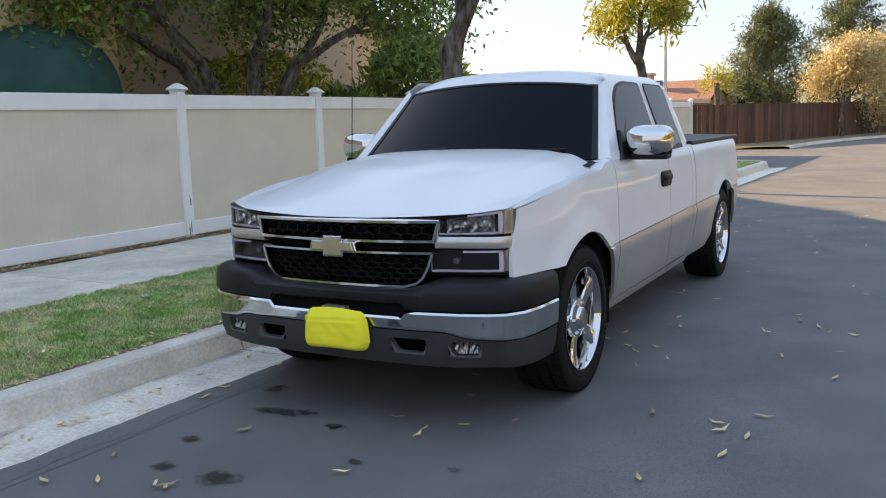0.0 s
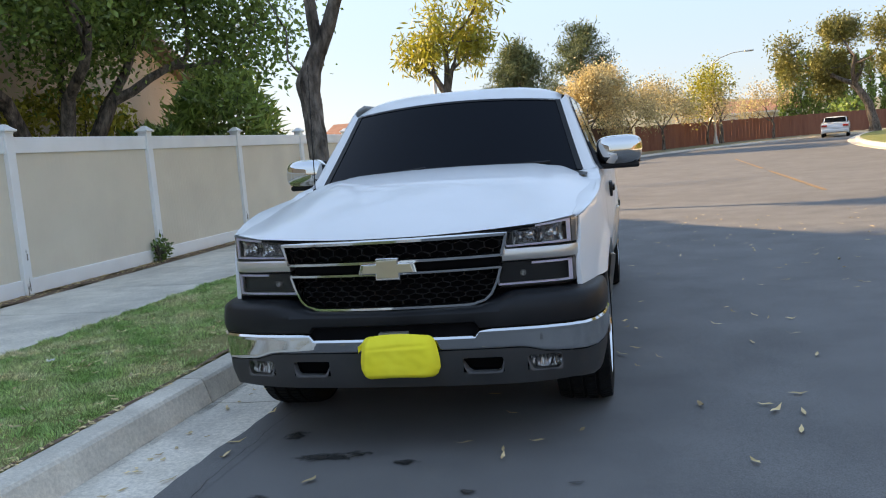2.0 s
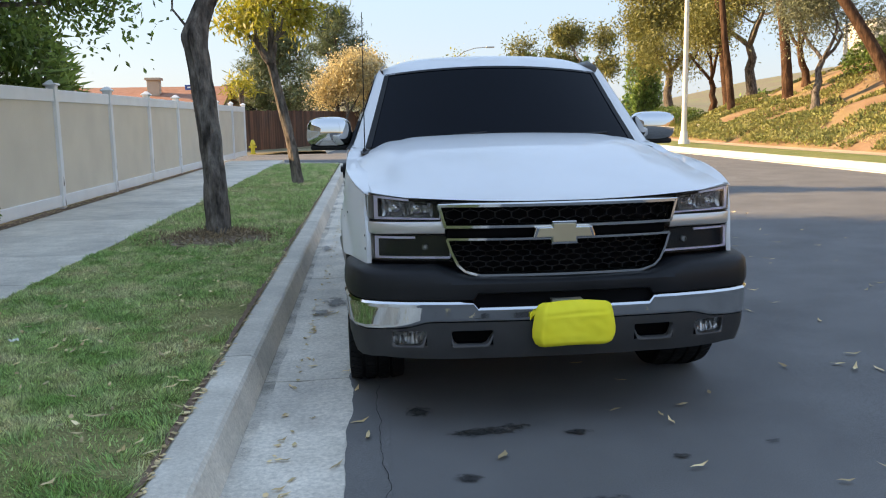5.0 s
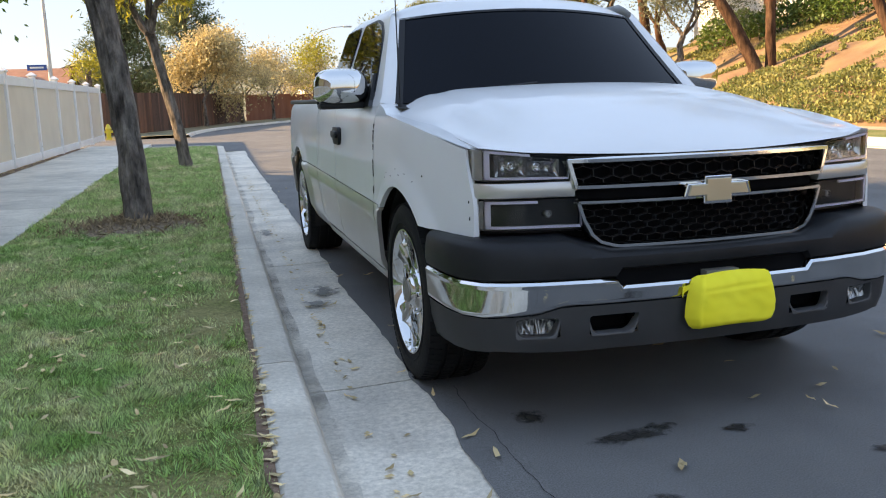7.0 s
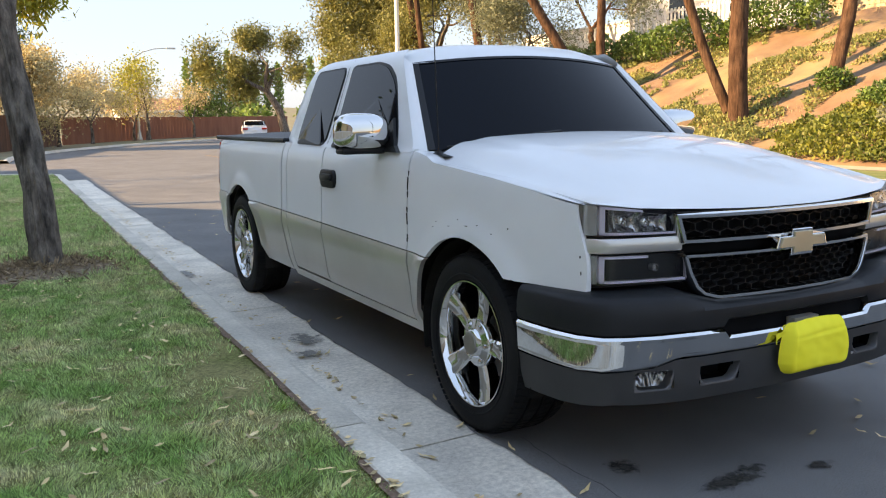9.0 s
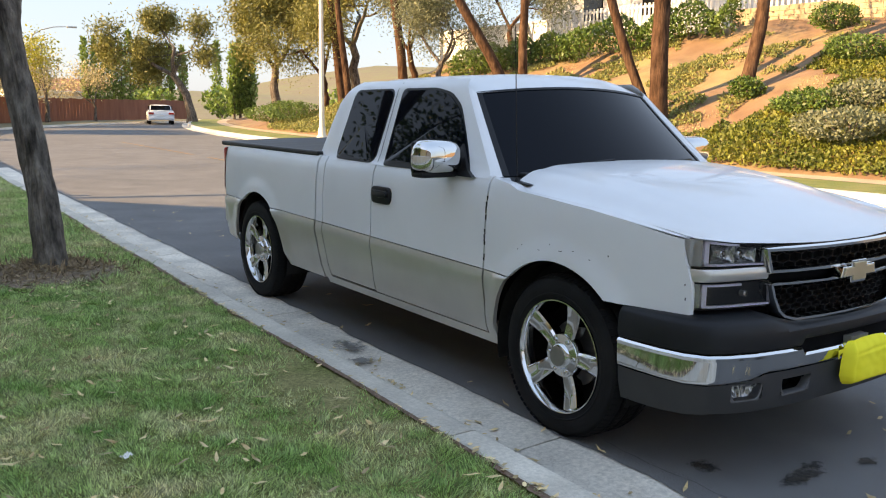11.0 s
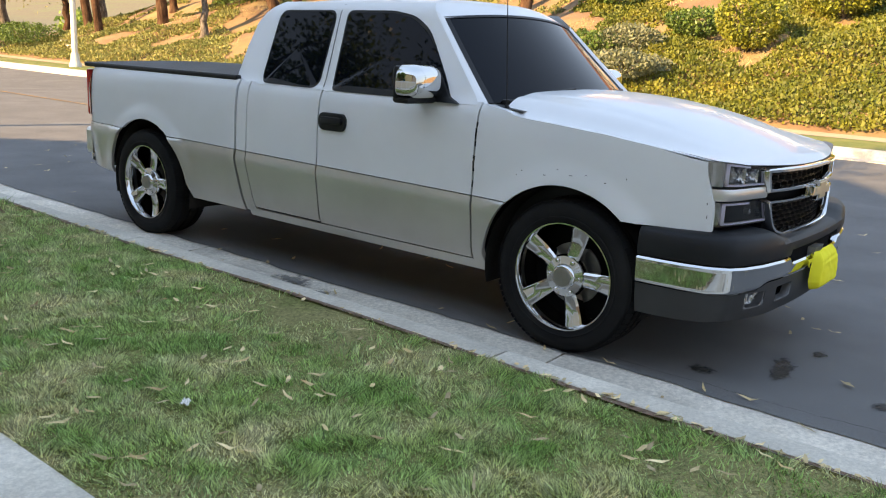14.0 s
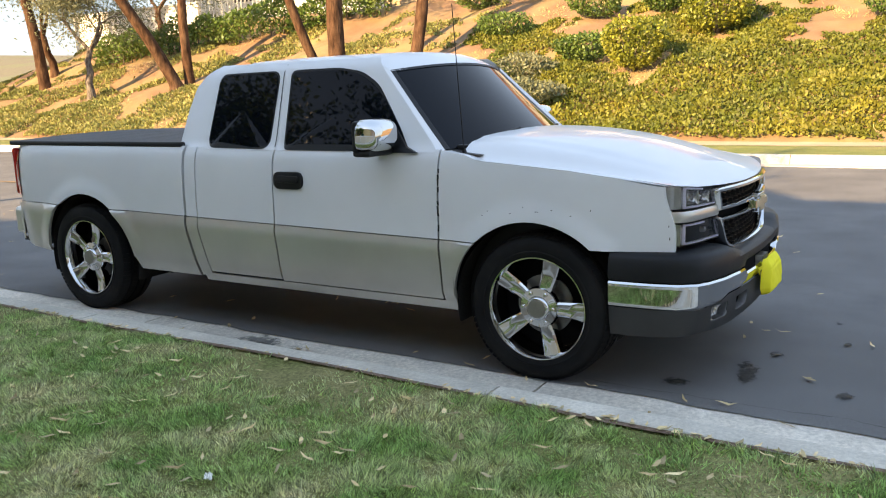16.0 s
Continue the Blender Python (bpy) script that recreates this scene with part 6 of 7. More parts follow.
# ---- lawn, litter, stains ----
def lawn_blades(y0, y1, n, h, name):
    ys = rng.uniform(y0, y1, n)
    us = rng.uniform(-5.56, -3.77, n)
    xs = us + 0.02 * (ys - 4)
    keep = np.array([noise.noise((x * 0.9, y * 0.9, 3.0)) + 0.35 * noise.noise((x * 3.1, y * 3.1, 5.0)) for x, y in zip(xs, ys)])
    ok = rng.uniform(-0.75, 0.35, n) < keep
    ok &= us < -3.778 - 0.022 * np.array([noise.noise((y * 1.3, 2.0, 0)) for y in ys])
    # thin towards the mulch round the trunk
    ok &= ((xs + 4.47) / 0.72) ** 2 + ((ys - 9.0) / 0.62) ** 2 > rng.uniform(0.35, 1.0, n)
    xs, ys = xs[ok], ys[ok]
    # tufts a hand wide, each leaning its own way
    tuft = np.array([noise.noise_vector((x * 9.0, y * 9.0, 1.0))[:] for x, y in zip(xs, ys)])
    n = len(xs)
    zs = 0.15 + (xs - 0.02 * (ys - 4) + 3.76) * -0.008 + 0.008 * np.sin(ys * 1.7 + xs * 2) - 0.004
    a = rng.uniform(0, math.tau, n)
    w = rng.uniform(0.0022, 0.0052, n)
    hh = h * rng.uniform(0.45, 1.3, n) * np.clip(1 + 1.3 * tuft[:, 2], 0.35, 1.7)
    lx, ly = (rng.normal(size=n) * 0.5 + 1.4 * tuft[:, 0]) * hh, (rng.normal(size=n) * 0.5 + 1.4 * tuft[:, 1]) * hh
    v = np.zeros((n, 3, 3))
    v[:, 0] = np.stack([xs - w * np.cos(a), ys - w * np.sin(a), zs], 1)
    v[:, 1] = np.stack([xs + w * np.cos(a), ys + w * np.sin(a), zs], 1)
    v[:, 2] = np.stack([xs + lx, ys + ly, zs + hh], 1)
    ob = part_np(name, v.reshape(-1, 3).tolist(), np.arange(3 * n).reshape(n, 3).tolist(), BLADE)
    return tagged(ob, "short green grass blades with dry straw patches", "grass", kind="stuff")


lawn_blades(0.2, 8.5, 420000, 0.025, "grass")
lawn_blades(8.5, 24.2, 150000, 0.04, "grass")


def fallen(name, pts, label, size=(0.085, 0.022)):
    """Flat curled dry leaves lying on something."""
    verts, faces = [], []
    for x, y, z in pts:
        a = rng.uniform(0, math.tau)
        L, W = size[0] * rng.uniform(0.6, 1.3), size[1] * rng.uniform(0.7, 1.4)
        c, s = math.cos(a), math.sin(a)
        curl = rng.uniform(0.05, 0.25) * L
        base = len(verts)
        for t, w, h in ((0, 0, curl * 0.5), (0.3, -W / 2, curl * 0.3 + 0.004), (0.3, W / 2, curl * 0.4 + 0.002), (0.65, -W / 2, 0.002), (0.65, W / 2, curl * 0.3), (1, 0, curl)):
            u = (t - 0.5) * L
            verts.append((x + u * c - w * s, y + u * s + w * c, z + h))
        faces += [(base, base + 1, base + 2), (base + 1, base + 3, base + 4, base + 2), (base + 3, base + 5, base + 4)]
    ob = part_np(name, verts, faces, LITTER_LEAF)
    return tagged(ob, label, "leaves", kind="stuff")


LITTER_LEAF = material("dry_leaves", (0.44, 0.27, 0.12), (0.78, 0.60, 0.34), 9, 0.8, 0, 0.1, 60, (0.36, 0.33, 0.12), 3, 0.4, island=0.45)
pts = []
for k in range(560):
    y = rng.uniform(0.3, 16)
    u = rng.uniform(-5.52, -3.8)
    pts.append((sx(u, y), y, 0.175))
fallen("fallen_leaves", pts, "dry brown leaves scattered on the lawn", (0.085, 0.015))
pts = [(sx(-3.40 + abs(rng.normal()) * 0.05, y), y, 0.006) for y in rng.uniform(-1, 16, 260)]
pts += [(sx(-3.76 + rng.normal() * 0.012, y), y, 0.158) for y in rng.uniform(0, 14, 380)]
fallen("gutter_leaves", pts, "small dry leaves and debris along the kerb", (0.05, 0.016))
pts = [(sx(u, y), y, 0.012) for u, y in zip(rng.uniform(-3.3, 2.2, 260), rng.uniform(1.2, 14, 260))]
fallen("road_leaves", pts, "pale dry leaves lying on the asphalt", (0.095, 0.016))
pts = [(sx(u, y), y, 0.2) for u, y in zip(-7.47 + np.abs(rng.normal(size=2600)) * 0.12, rng.uniform(2, 22, 2600))]
fallen("mulch_debris", pts, "dark leaf debris along the fence foot", (0.05, 0.018))


STAINS = []


def stain(x, y, rx, ry, mat=STAIN, z=0.004, label="dark oil stain on the asphalt"):
    z += 0.0006 * len(STAINS)
    STAINS.append(z)
    vs, n = [], 26
    ph = rng.uniform(0, 6, 3)
    for k in range(n):
        a = k * math.tau / n
        r = 1 + 0.14 * math.sin(2 * a + ph[0]) + 0.10 * math.sin(3 * a + ph[1]) + 0.06 * math.sin(7 * a + ph[2])
        vs.append((x + rx * r * math.cos(a), y + ry * r * math.sin(a), z))
    ob = part_np("stain", [*vs, (x, y, z)], [(k, (k + 1) % n, n) for k in range(n)], mat, road)
    return ob


for x, y, rx, ry in [(-2.77, 3.61, 0.085, 0.075), (-2.49, 3.29, 0.19, 0.06), (-2.36, 3.34, 0.07, 0.05), (-2.1, 3.23, 0.07, 0.05), (-2.64, 2.81, 0.06, 0.06), (-2.5, 2.51, 0.065, 0.06), (-2.18, 2.52, 0.11, 0.10), (-1.0, 2.2, 0.05, 0.04), (-1.75, 2.9, 0.04, 0.03), (-1.3, 3.0, 0.035, 0.03)]:
    stain(x, y, rx, ry)
DAMP = material("damp_concrete", (0.10, 0.095, 0.09), (0.17, 0.165, 0.155), 12, 0.6, 0, 0.2, 120)
ragged(DAMP, 0.8)
for x, y, rx, ry in [(-3.2, 6.12, 0.13, 0.17), (-3.28, 5.80, 0.10, 0.10), (-3.34, 8.9, 0.05, 0.3)]:
    st = stain(x, y, rx, ry, DAMP, 0.0135)
    st.parent = gutter
# worn orange centre line
for y0, y1 in ((17.5, 26.0), (27.5, 37)):
    bm = grid_bm(lambda u, v: (2.6 + 0.1 * u + (y0 + (y1 - y0) * v - 17) * 0.03, y0 + (y1 - y0) * v, road_z(1.8, y0 + (y1 - y0) * v) + 0.012), 1, 14)
    part("centre_line", bm, ORANGE_LINE, road)
# ragged lip of asphalt over the gutter's edge
def edge_x(y):
    return -3.085 + 0.035 * noise.noise((y * 0.9, 3.0, 0)) + 0.022 * noise.noise((y * 3.7, 7.0, 0)) + 0.008 * noise.noise((y * 11.0, 1.0, 0))


bm = grid_bm(lambda u, v: (sx(edge_x(-4 + 26 * v) + (-2.9 - edge_x(-4 + 26 * v)) * u, -4 + 26 * v), -4 + 26 * v, 0.0135 - 0.0115 * u), 2, 700)
part("asphalt_lip", bm, ASPHALT, road)
# thin crack running beside it
bm = bmesh.new()
pts = [Vector((sx(-2.94 + 0.05 * noise.noise((k * 0.11, 5.0, 2.0)) + 0.02 * noise.noise((k * 0.47, 9.0, 2.0)), 0.8 + k * 0.05), 0.8 + k * 0.05, 0.0075)) for k in range(66)]
for k, (p, q) in enumerate(zip(pts, pts[1:])):
    w0, w1 = (0.0008 + 0.002 * abs(noise.noise((j * 0.6, 0.0, 4.0))) for j in (k, k + 1))
    bm.faces.new([bm.verts.new(p + Vector((-w0, 0, 0))), bm.verts.new(p + Vector((w0, 0, 0))), bm.verts.new(q + Vector((w1, 0, 0))), bm.verts.new(q + Vector((-w1, 0, 0)))])
part("crack", bm, DARK, road)
# silt washed along the kerb's foot
SILT = material("gutter_silt", (0.15, 0.135, 0.12), (0.24, 0.22, 0.195), 9, 0.9, 0, 0.4, 90)
n_, l_ = SILT.node_tree.nodes, SILT.node_tree.links
tex, cut = n_.new("ShaderNodeTexNoise"), n_.new("ShaderNodeMapRange")
tex.inputs["Scale"].default_value, tex.inputs["Detail"].default_value = 3.5, 8
cut.inputs["From Min"].default_value, cut.inputs["From Max"].default_value, cut.inputs["To Max"].default_value = 0.40, 0.70, 0.45
l_.new(n_["Texture Coordinate"].outputs["Object"], tex.inputs["Vector"])
l_.new(tex.outputs["Fac"], cut.inputs["Value"])
l_.new(cut.outputs["Result"], n_["Principled BSDF"].inputs["Alpha"])
for far_, lift in ((0.06, 0.0095),):
    bm = grid_bm(lambda u, v: (sx(-3.548 + (far_ + 0.03 * noise.noise((v * 60, far_ * 9, 0))) * u, -4 + 26 * v), -4 + 26 * v, lift), 2, 300)
    part("silt", bm, SILT, gutter)


# ---- bank planting ----
def bank_cover(name, n, box_, thresh, size, mat, label, lift=(0.02, 0.22), seed=0.0):
    xs, ys = rng.uniform(box_[0], box_[1], n), rng.uniform(box_[2], box_[3], n)
    pts = []
    for x, y in zip(xs, ys):
        d = x - kerb_right(y)
        if d < 3.0:
            continue
        m = noise.noise((x * 0.45 + seed, y * 0.45, seed)) + 0.4 * noise.noise((x * 1.7, y * 1.7, seed + 4))
        low = 0.55 * (1 - smooth(3.0, 8.0, d))
        if y < 16:
            low += 0.28 - 0.3 * smooth(8, 13, d)
        if m + low < thresh:
            continue
        hgt = lift[0] + (lift[1] - lift[0]) * min(1.0, max(0.0, (m + low - thresh) * 1.6)) * rng.uniform(0.3, 1)
        pts.append((x, y, bank_z(x, y) + hgt))
    ob = leaves(name, pts, size[0], size[1], mat, None, 0.0, 0.5)
    return tagged(ob, label, "groundcover", kind="stuff")


bank_cover("groundcover", 190000, (11.5, 21.5, -6, 17.0), 0.12, (0.10, 0.065), IVY, "sunlit yellow-green groundcover spreading over the bank")
bank_cover("groundcover", 150000, (11.5, 22, 17.0, 46), 0.08, (0.12, 0.06), SCRUB, "patches of yellow-green groundcover on the bank", seed=3.0)
bank_cover("dry_grass", 90000, (12, 23, -4, 36), 0.35, (0.15, 0.014), material("dry_straw", (0.36, 0.27, 0.13), (0.5, 0.4, 0.2), 2, 0.9, 0, 0, island=0.3), "dry straw on the bank", (0.0, 0.05), 8.0)
BUSHES = [
    ("yellow_bush", "round sunlit yellow-green bush on the bank", 15.4, 10.15, 0.98, 0.80, LEAF_LIME, 5200),
    ("yellow_bush", "round sunlit yellow-green bush on the bank", 18.4, 8.7, 1.05, 0.82, LEAF_LIME, 5200),
    ("green_bush", "round green bush on the bank", 19.6, 10.5, 0.9, 0.65, LEAF_GREEN, 3200),
    ("dark_bush", "low dark-green bush on the bank", 18.8, 15.6, 0.95, 0.5, LEAF_GREEN, 2600),
    ("dark_bush", "low dark-green bush on the bank", 21.8, 18.2, 0.9, 0.5, LEAF_GREEN, 2400),
    ("dark_bush", "low dark-green bush on the bank", 16.6, 12.0, 0.9, 0.45, LEAF_GREEN, 2600),
    ("dark_bush", "low dark-green bush on the bank", 20.1, 13.0, 1.0, 0.5, LEAF_GREEN, 2600),
    ("dark_bush", "low dark-green bush on the bank", 15.1, 14.4, 1.2, 0.42, LEAF_GREEN, 3000),
    ("grey_bush", "pale grey-green bush at the foot of the bank", 15.3, 13.3, 1.0, 0.45, LEAF_GREY, 2600),
    ("grey_bush", "pale grey-green bush at the foot of the bank", 13.2, 12.4, 1.25, 0.45, LEAF_GREY, 3600),
    ("dark_bush", "low dark-green bush on the bank", 15.9, 17.2, 0.55, 0.35, LEAF_GREEN, 1400),
    ("dark_bush", "low dark-green bush on the bank", 18.3, 4.2, 1.0, 0.55, LEAF_GREEN, 2200),
    ("green_bush", "round green bush on the bank", 21.3, 6.0, 1.1, 0.7, LEAF_GREEN, 2800),
    ("brown_bush", "dry brown rounded bush by the wall", 22.6, 16.0, 0.8, 0.6, LEAF_AUTUMN, 1800),
    ("green_bush", "low clipped hedge mound near the far path", 14.7, 48.5, 1.8, 0.55, LEAF_GREEN, 3200),
    ("green_bush", "low clipped hedge mound near the far path", 14.4, 45.0, 1.7, 0.6, LEAF_GREEN, 3200),
    ("green_bush", "low clipped hedge mound near the far path", 16.8, 51.0, 1.6, 0.6, LEAF_GREEN, 2600),
]
for nm, lb, x, y, r, h, m, n in BUSHES:
    bush(nm, lb, (x, y, bank_z(x, y) - 0.04), r, r * 1.05, h, n, (0.10, 0.06), m, group="bank bushes")


def hedge(name, label, pts, w, h, n, mat, leaf=(0.13, 0.08), zf=bank_z):
    t = thing(name, label, "hedge")
    bm = bmesh.new()
    out = []
    for (xa, ya), (xb, yb) in zip(pts, pts[1:]):
        L = math.hypot(xb - xa, yb - ya)
        for k in range(int(L / 0.5)):
            q = (k + 0.5) / int(L / 0.5)
            x, y = xa + (xb - xa) * q, ya + (yb - ya) * q
            add_tube(bm, [(x, y, zf(x, y) - 0.1), (x + rng.normal() * 0.1, y, zf(x, y) + h * 0.8)], [0.03, 0.012], 5)
        m = int(n * L / 10)
        q = rng.uniform(0, 1, m)
        side_ = rng.uniform(-1, 1, m)
        up_ = rng.uniform(0, 1, m) ** 0.7
        for a, b, c in zip(q, side_, up_):
            x, y = xa + (xb - xa) * a, ya + (yb - ya) * a
            k = 0.8 + 0.35 * noise.noise((x * 1.1, y * 1.1, 0))
            edge = math.sqrt(max(0.05, 1 - c ** 3))
            out.append((x + b * w * edge * k, y + b * 0.2, zf(x, y) + h * c * k + 0.05))
    part("stems", bm, BARK, t)["kind"] = "stuff"
    leaves("foliage", out, leaf[0], leaf[1], mat, t, 0.0, 0.3)
    return t


hedge("hedge", "long clipped dark-green hedge along the top of the bank", [(18.8, 36), (19.3, 33), (20.3, 26.8), (22.2, 22.4)], 0.95, 1.55, 9000, LEAF_GREEN, (0.15, 0.09))
hedge("hedge", "green hedge on top of the bank", [(22.9, 11.0), (23.1, 5.0), (23.0, -4)], 0.8, 1.1, 6000, LEAF_GREEN)

# retaining wall and white fence on the bank top
wall = thing("retaining_wall", "tan block retaining wall along the bank top", "wall")
y = 7.0
row = 0
me_block = None
for row in range(4):
    for k in range(36):
        yy = 8.5 + k * 0.42 + (0.21 if row % 2 else 0)
        if me_block is None:
            bm = bmesh.new()
            add_box(bm, (-0.1, -0.205, 0), (0.1, 0.205, 0.19), 0.008)
            ob = part("block", bm, TAN_WALL, wall)
            me_block = ob.data
        else:
            ob = new("block", me_block)
            ob.parent = wall
        ob.location = (23.5, yy, 4.72 + row * 0.195)
wf = thing("white_fence", "white picket fence above the retaining wall", "fence")
me_p = None
for k in range(120):
    yy = 5.5 + k * 0.25
    if me_p is None:
        bm = bmesh.new()
        add_box(bm, (-0.015, -0.055, 0), (0.015, 0.055, 1.1))
        ob = part("picket", bm, WHITE_WALL, wf)
        me_p = ob.data
    else:
        ob = new("picket", me_p)
        ob.parent = wf
    ob.location = (24.3, yy, 5.2)
box("rail", (24.32, 5.4, 5.4), (24.36, 35.4, 5.5), WHITE_WALL, wf)
box("rail", (24.32, 5.4, 6.1), (24.36, 35.4, 6.2), WHITE_WALL, wf)
gable_house("white_house", "white stucco house behind the hedge on the hill", (30.0, 32, 4.9), 8, 12, 3.2, 5.4, WHITE_WALL, ROOF_TILE, along="y", windows=[(-4.02, -2, 1.7, 1.4, 1.2, "x"), (-4.02, 2, 1.7, 1.4, 1.2, "x")])
gable_house("white_house", "white stucco house on the hill", (31, 15, 4.9), 8, 13, 3.2, 5.4, WHITE_WALL, ROOF_TILE, along="y", windows=[(-4.02, -2.5, 1.7, 1.4, 1.2, "x"), (-4.02, 1.5, 1.7, 1.4, 1.2, "x")])
low_wall = thing("white_garden_wall", "low white garden wall beyond the bank trees", "wall")
bm = bmesh.new()
add_box(bm, (22.0, 33, 3.2), (22.2, 42, 5.6), 0.02)
part("wall_panel", bm, WHITE_WALL, low_wall)
bm = bmesh.new()
add_box(bm, (21.95, 33, 5.6), (22.25, 42, 5.7), 0.02)
part("coping", bm, WHITE_WALL, low_wall)
# stone steps at the end of the bank
steps = thing("garden_steps", "pale stone edging climbing the bank end", "steps")
for k in range(9):
    x = 12.9 + k * 0.32
    box("stone", (x, 38.0 + k * 0.75, bank_z(x, 38.3 + k * 0.75) - 0.1), (x + 0.38, 38.4 + k * 0.75, bank_z(x, 38.3 + k * 0.75) + 0.16), CONCRETE, steps, 0.03)


# ---- poles, hydrant, parked car ----
def lamp_post(at, height, reach, mat, label, way=1.0):
    t = thing("street_lamp", label, "street lamp", at, "street lamps")
    part("base", lathe_bm([(0.0, -0.1), (0.22, -0.1), (0.22, 0.12), (0.17, 0.2), (0.14, 0.5), (0.0, 0.5)], 16), mat, t, smooth=True)
    bm = bmesh.new()
    add_tube(bm, [(0, 0, 0.3), (0, 0, height * 0.5), (0, 0, height)], [0.11, 0.09, 0.07], 12)
    part("pole", bm, mat, t, smooth=True)
    bm = bmesh.new()
    add_tube(bm, [(0, 0, height - 0.05), (way * reach * 0.25, 0, height + 0.35), (way * reach * 0.6, 0, height + 0.6), (way * reach, 0, height + 0.68)], [0.045, 0.04, 0.035, 0.03], 8)
    arm = part("arm", bm, mat, t, smooth=True)
    bm = bmesh.new()
    add_box(bm, (way * reach - 0.1, -0.12, height + 0.6), (way * (reach + 0.55), 0.12, height + 0.72), 0.03)
    part("lamp_head", bm, GALV, t, smooth=True)
    return t


lamp_post((10.2, 33.1, 0.18), 9.2, 2.2, POLE_WHITE, "tall pale street lamp on the far verge", -1)
lamp_post((5.4, 67.5, 0.2), 5.9, 2.4, GALV, "distant grey street lamp with a curved arm", 1)
t = thing("sign_pole", "tall grey pole with a blue street sign", "pole", (-8.7, 35.0, 0.1))
bm = bmesh.new()
add_tube(bm, [(0, 0, -0.1), (0, 0, 5.6)], [0.09, 0.06], 10)
part("pole", bm, GALV, t, smooth=True)
box("sign", (-0.75, -0.02, 2.55), (-0.1, 0.02, 2.75), material("blue_sign", (0.03, 0.08, 0.25), (0.04, 0.1, 0.3), 3, 0.4, 0, 0), t, 0.005)
box("bar", (-0.66, -0.026, 2.62), (-0.2, 0.026, 2.68), WHITE_WALL, t)
t = thing("fire_hydrant", "yellow fire hydrant at the street corner", "hydrant", (-6.9, 34.6, 0.1))
part("barrel", lathe_bm([(0, 0), (0.17, 0), (0.17, 0.06), (0.12, 0.08), (0.12, 0.5), (0.16, 0.52), (0.16, 0.58), (0.13, 0.62), (0.09, 0.74), (0.03, 0.8), (0, 0.8)], 16), YELLOW_PAINT, t, smooth=True)
for s_ in (-1, 1):
    part("outlet", lathe_bm([(0, 0), (0.065, 0), (0.065, 0.1), (0.05, 0.12), (0, 0.12)], 12, "x", Matrix.Scale(s_, 4, (1, 0, 0)) @ Matrix.Translation((0.1, 0, 0.4))), YELLOW_PAINT, t)
t.scale = (0.7, 0.7, 0.7)


def parked_sedan(at):
    t = thing("parked_car", "white sedan parked at the far kerb, seen from behind", "car", at)
    W = 0.89
    prof = [(-2.3, 0.32), (-2.32, 0.62), (-2.2, 0.92), (-1.55, 0.98), (-0.95, 1.38), (0.35, 1.42), (1.2, 0.98), (2.1, 0.86), (2.28, 0.6), (2.25, 0.3)]

    def fn(u, v):
        i = u * (len(prof) - 1)
        k = min(int(i), len(prof) - 2)
        f = i - k
        y_ = prof[k][0] + (prof[k + 1][0] - prof[k][0]) * f
        z_ = prof[k][1] + (prof[k + 1][1] - prof[k][1]) * f
        s = v * 2 - 1
        w = W * (1 - 0.22 * smooth(0.95, 1.42, z_))
        return (s * w, y_ + 0.12 * s * s * (1 if y_ < 0 else -1), z_ - 0.06 * abs(s) ** 4)
    body = part("body", grid_bm(fn, 36, 14), PAINT, t, "white car body", True)
    for s in (-1, 1):
        o = [(-2.28, 0.28), (2.22, 0.28), (2.24, 0.6), (2.1, 0.84), (1.2, 0.94), (-1.55, 0.94), (-2.15, 0.88), (-2.28, 0.62)]
        part("side", prism_bm(o, s * (W - 0.02), s * (W - 0.06), "x"), PAINT, t)
        part("side_window", prism_bm([(-1.45, 0.97), (-0.92, 1.3), (0.3, 1.33), (1.05, 0.97)], s * (W - 0.075), s * (W - 0.13), "x"), TINT, t)
        for y_ in (-1.4, 1.4):
            wv = part("wheel", lathe_bm([(0, -0.1), (0.2, -0.1), (0.31, -0.1), (0.32, -0.06), (0.32, 0.06), (0.31, 0.1), (0.2, 0.1), (0, 0.08)], 20, "x"), RUBBER, t, smooth=True)
            wv.location = (s * (W - 0.1), y_, 0.32)
        box("tail_lamp", (s * 0.5, -2.31, 0.72), (s * 0.86, -2.2, 0.86), RED_LENS, t, 0.02)
    part("rear_window", grid_bm(lambda u, v: ((u * 2 - 1) * (0.70 - 0.06 * v), -1.50 + 0.5 * v, 1.035 + 0.31 * v), 4, 3), TINT, t)
    box("bumper", (-0.86, -2.36, 0.34), (0.86, -2.2, 0.56), PAINT, t, 0.05)
    box("plate", (-0.16, -2.37, 0.62), (0.16, -2.33, 0.70), WHITE_WALL, t)
    return t


parked_sedan((13.5, 66.0, 0.04)).rotation_euler.z = radians(-14)

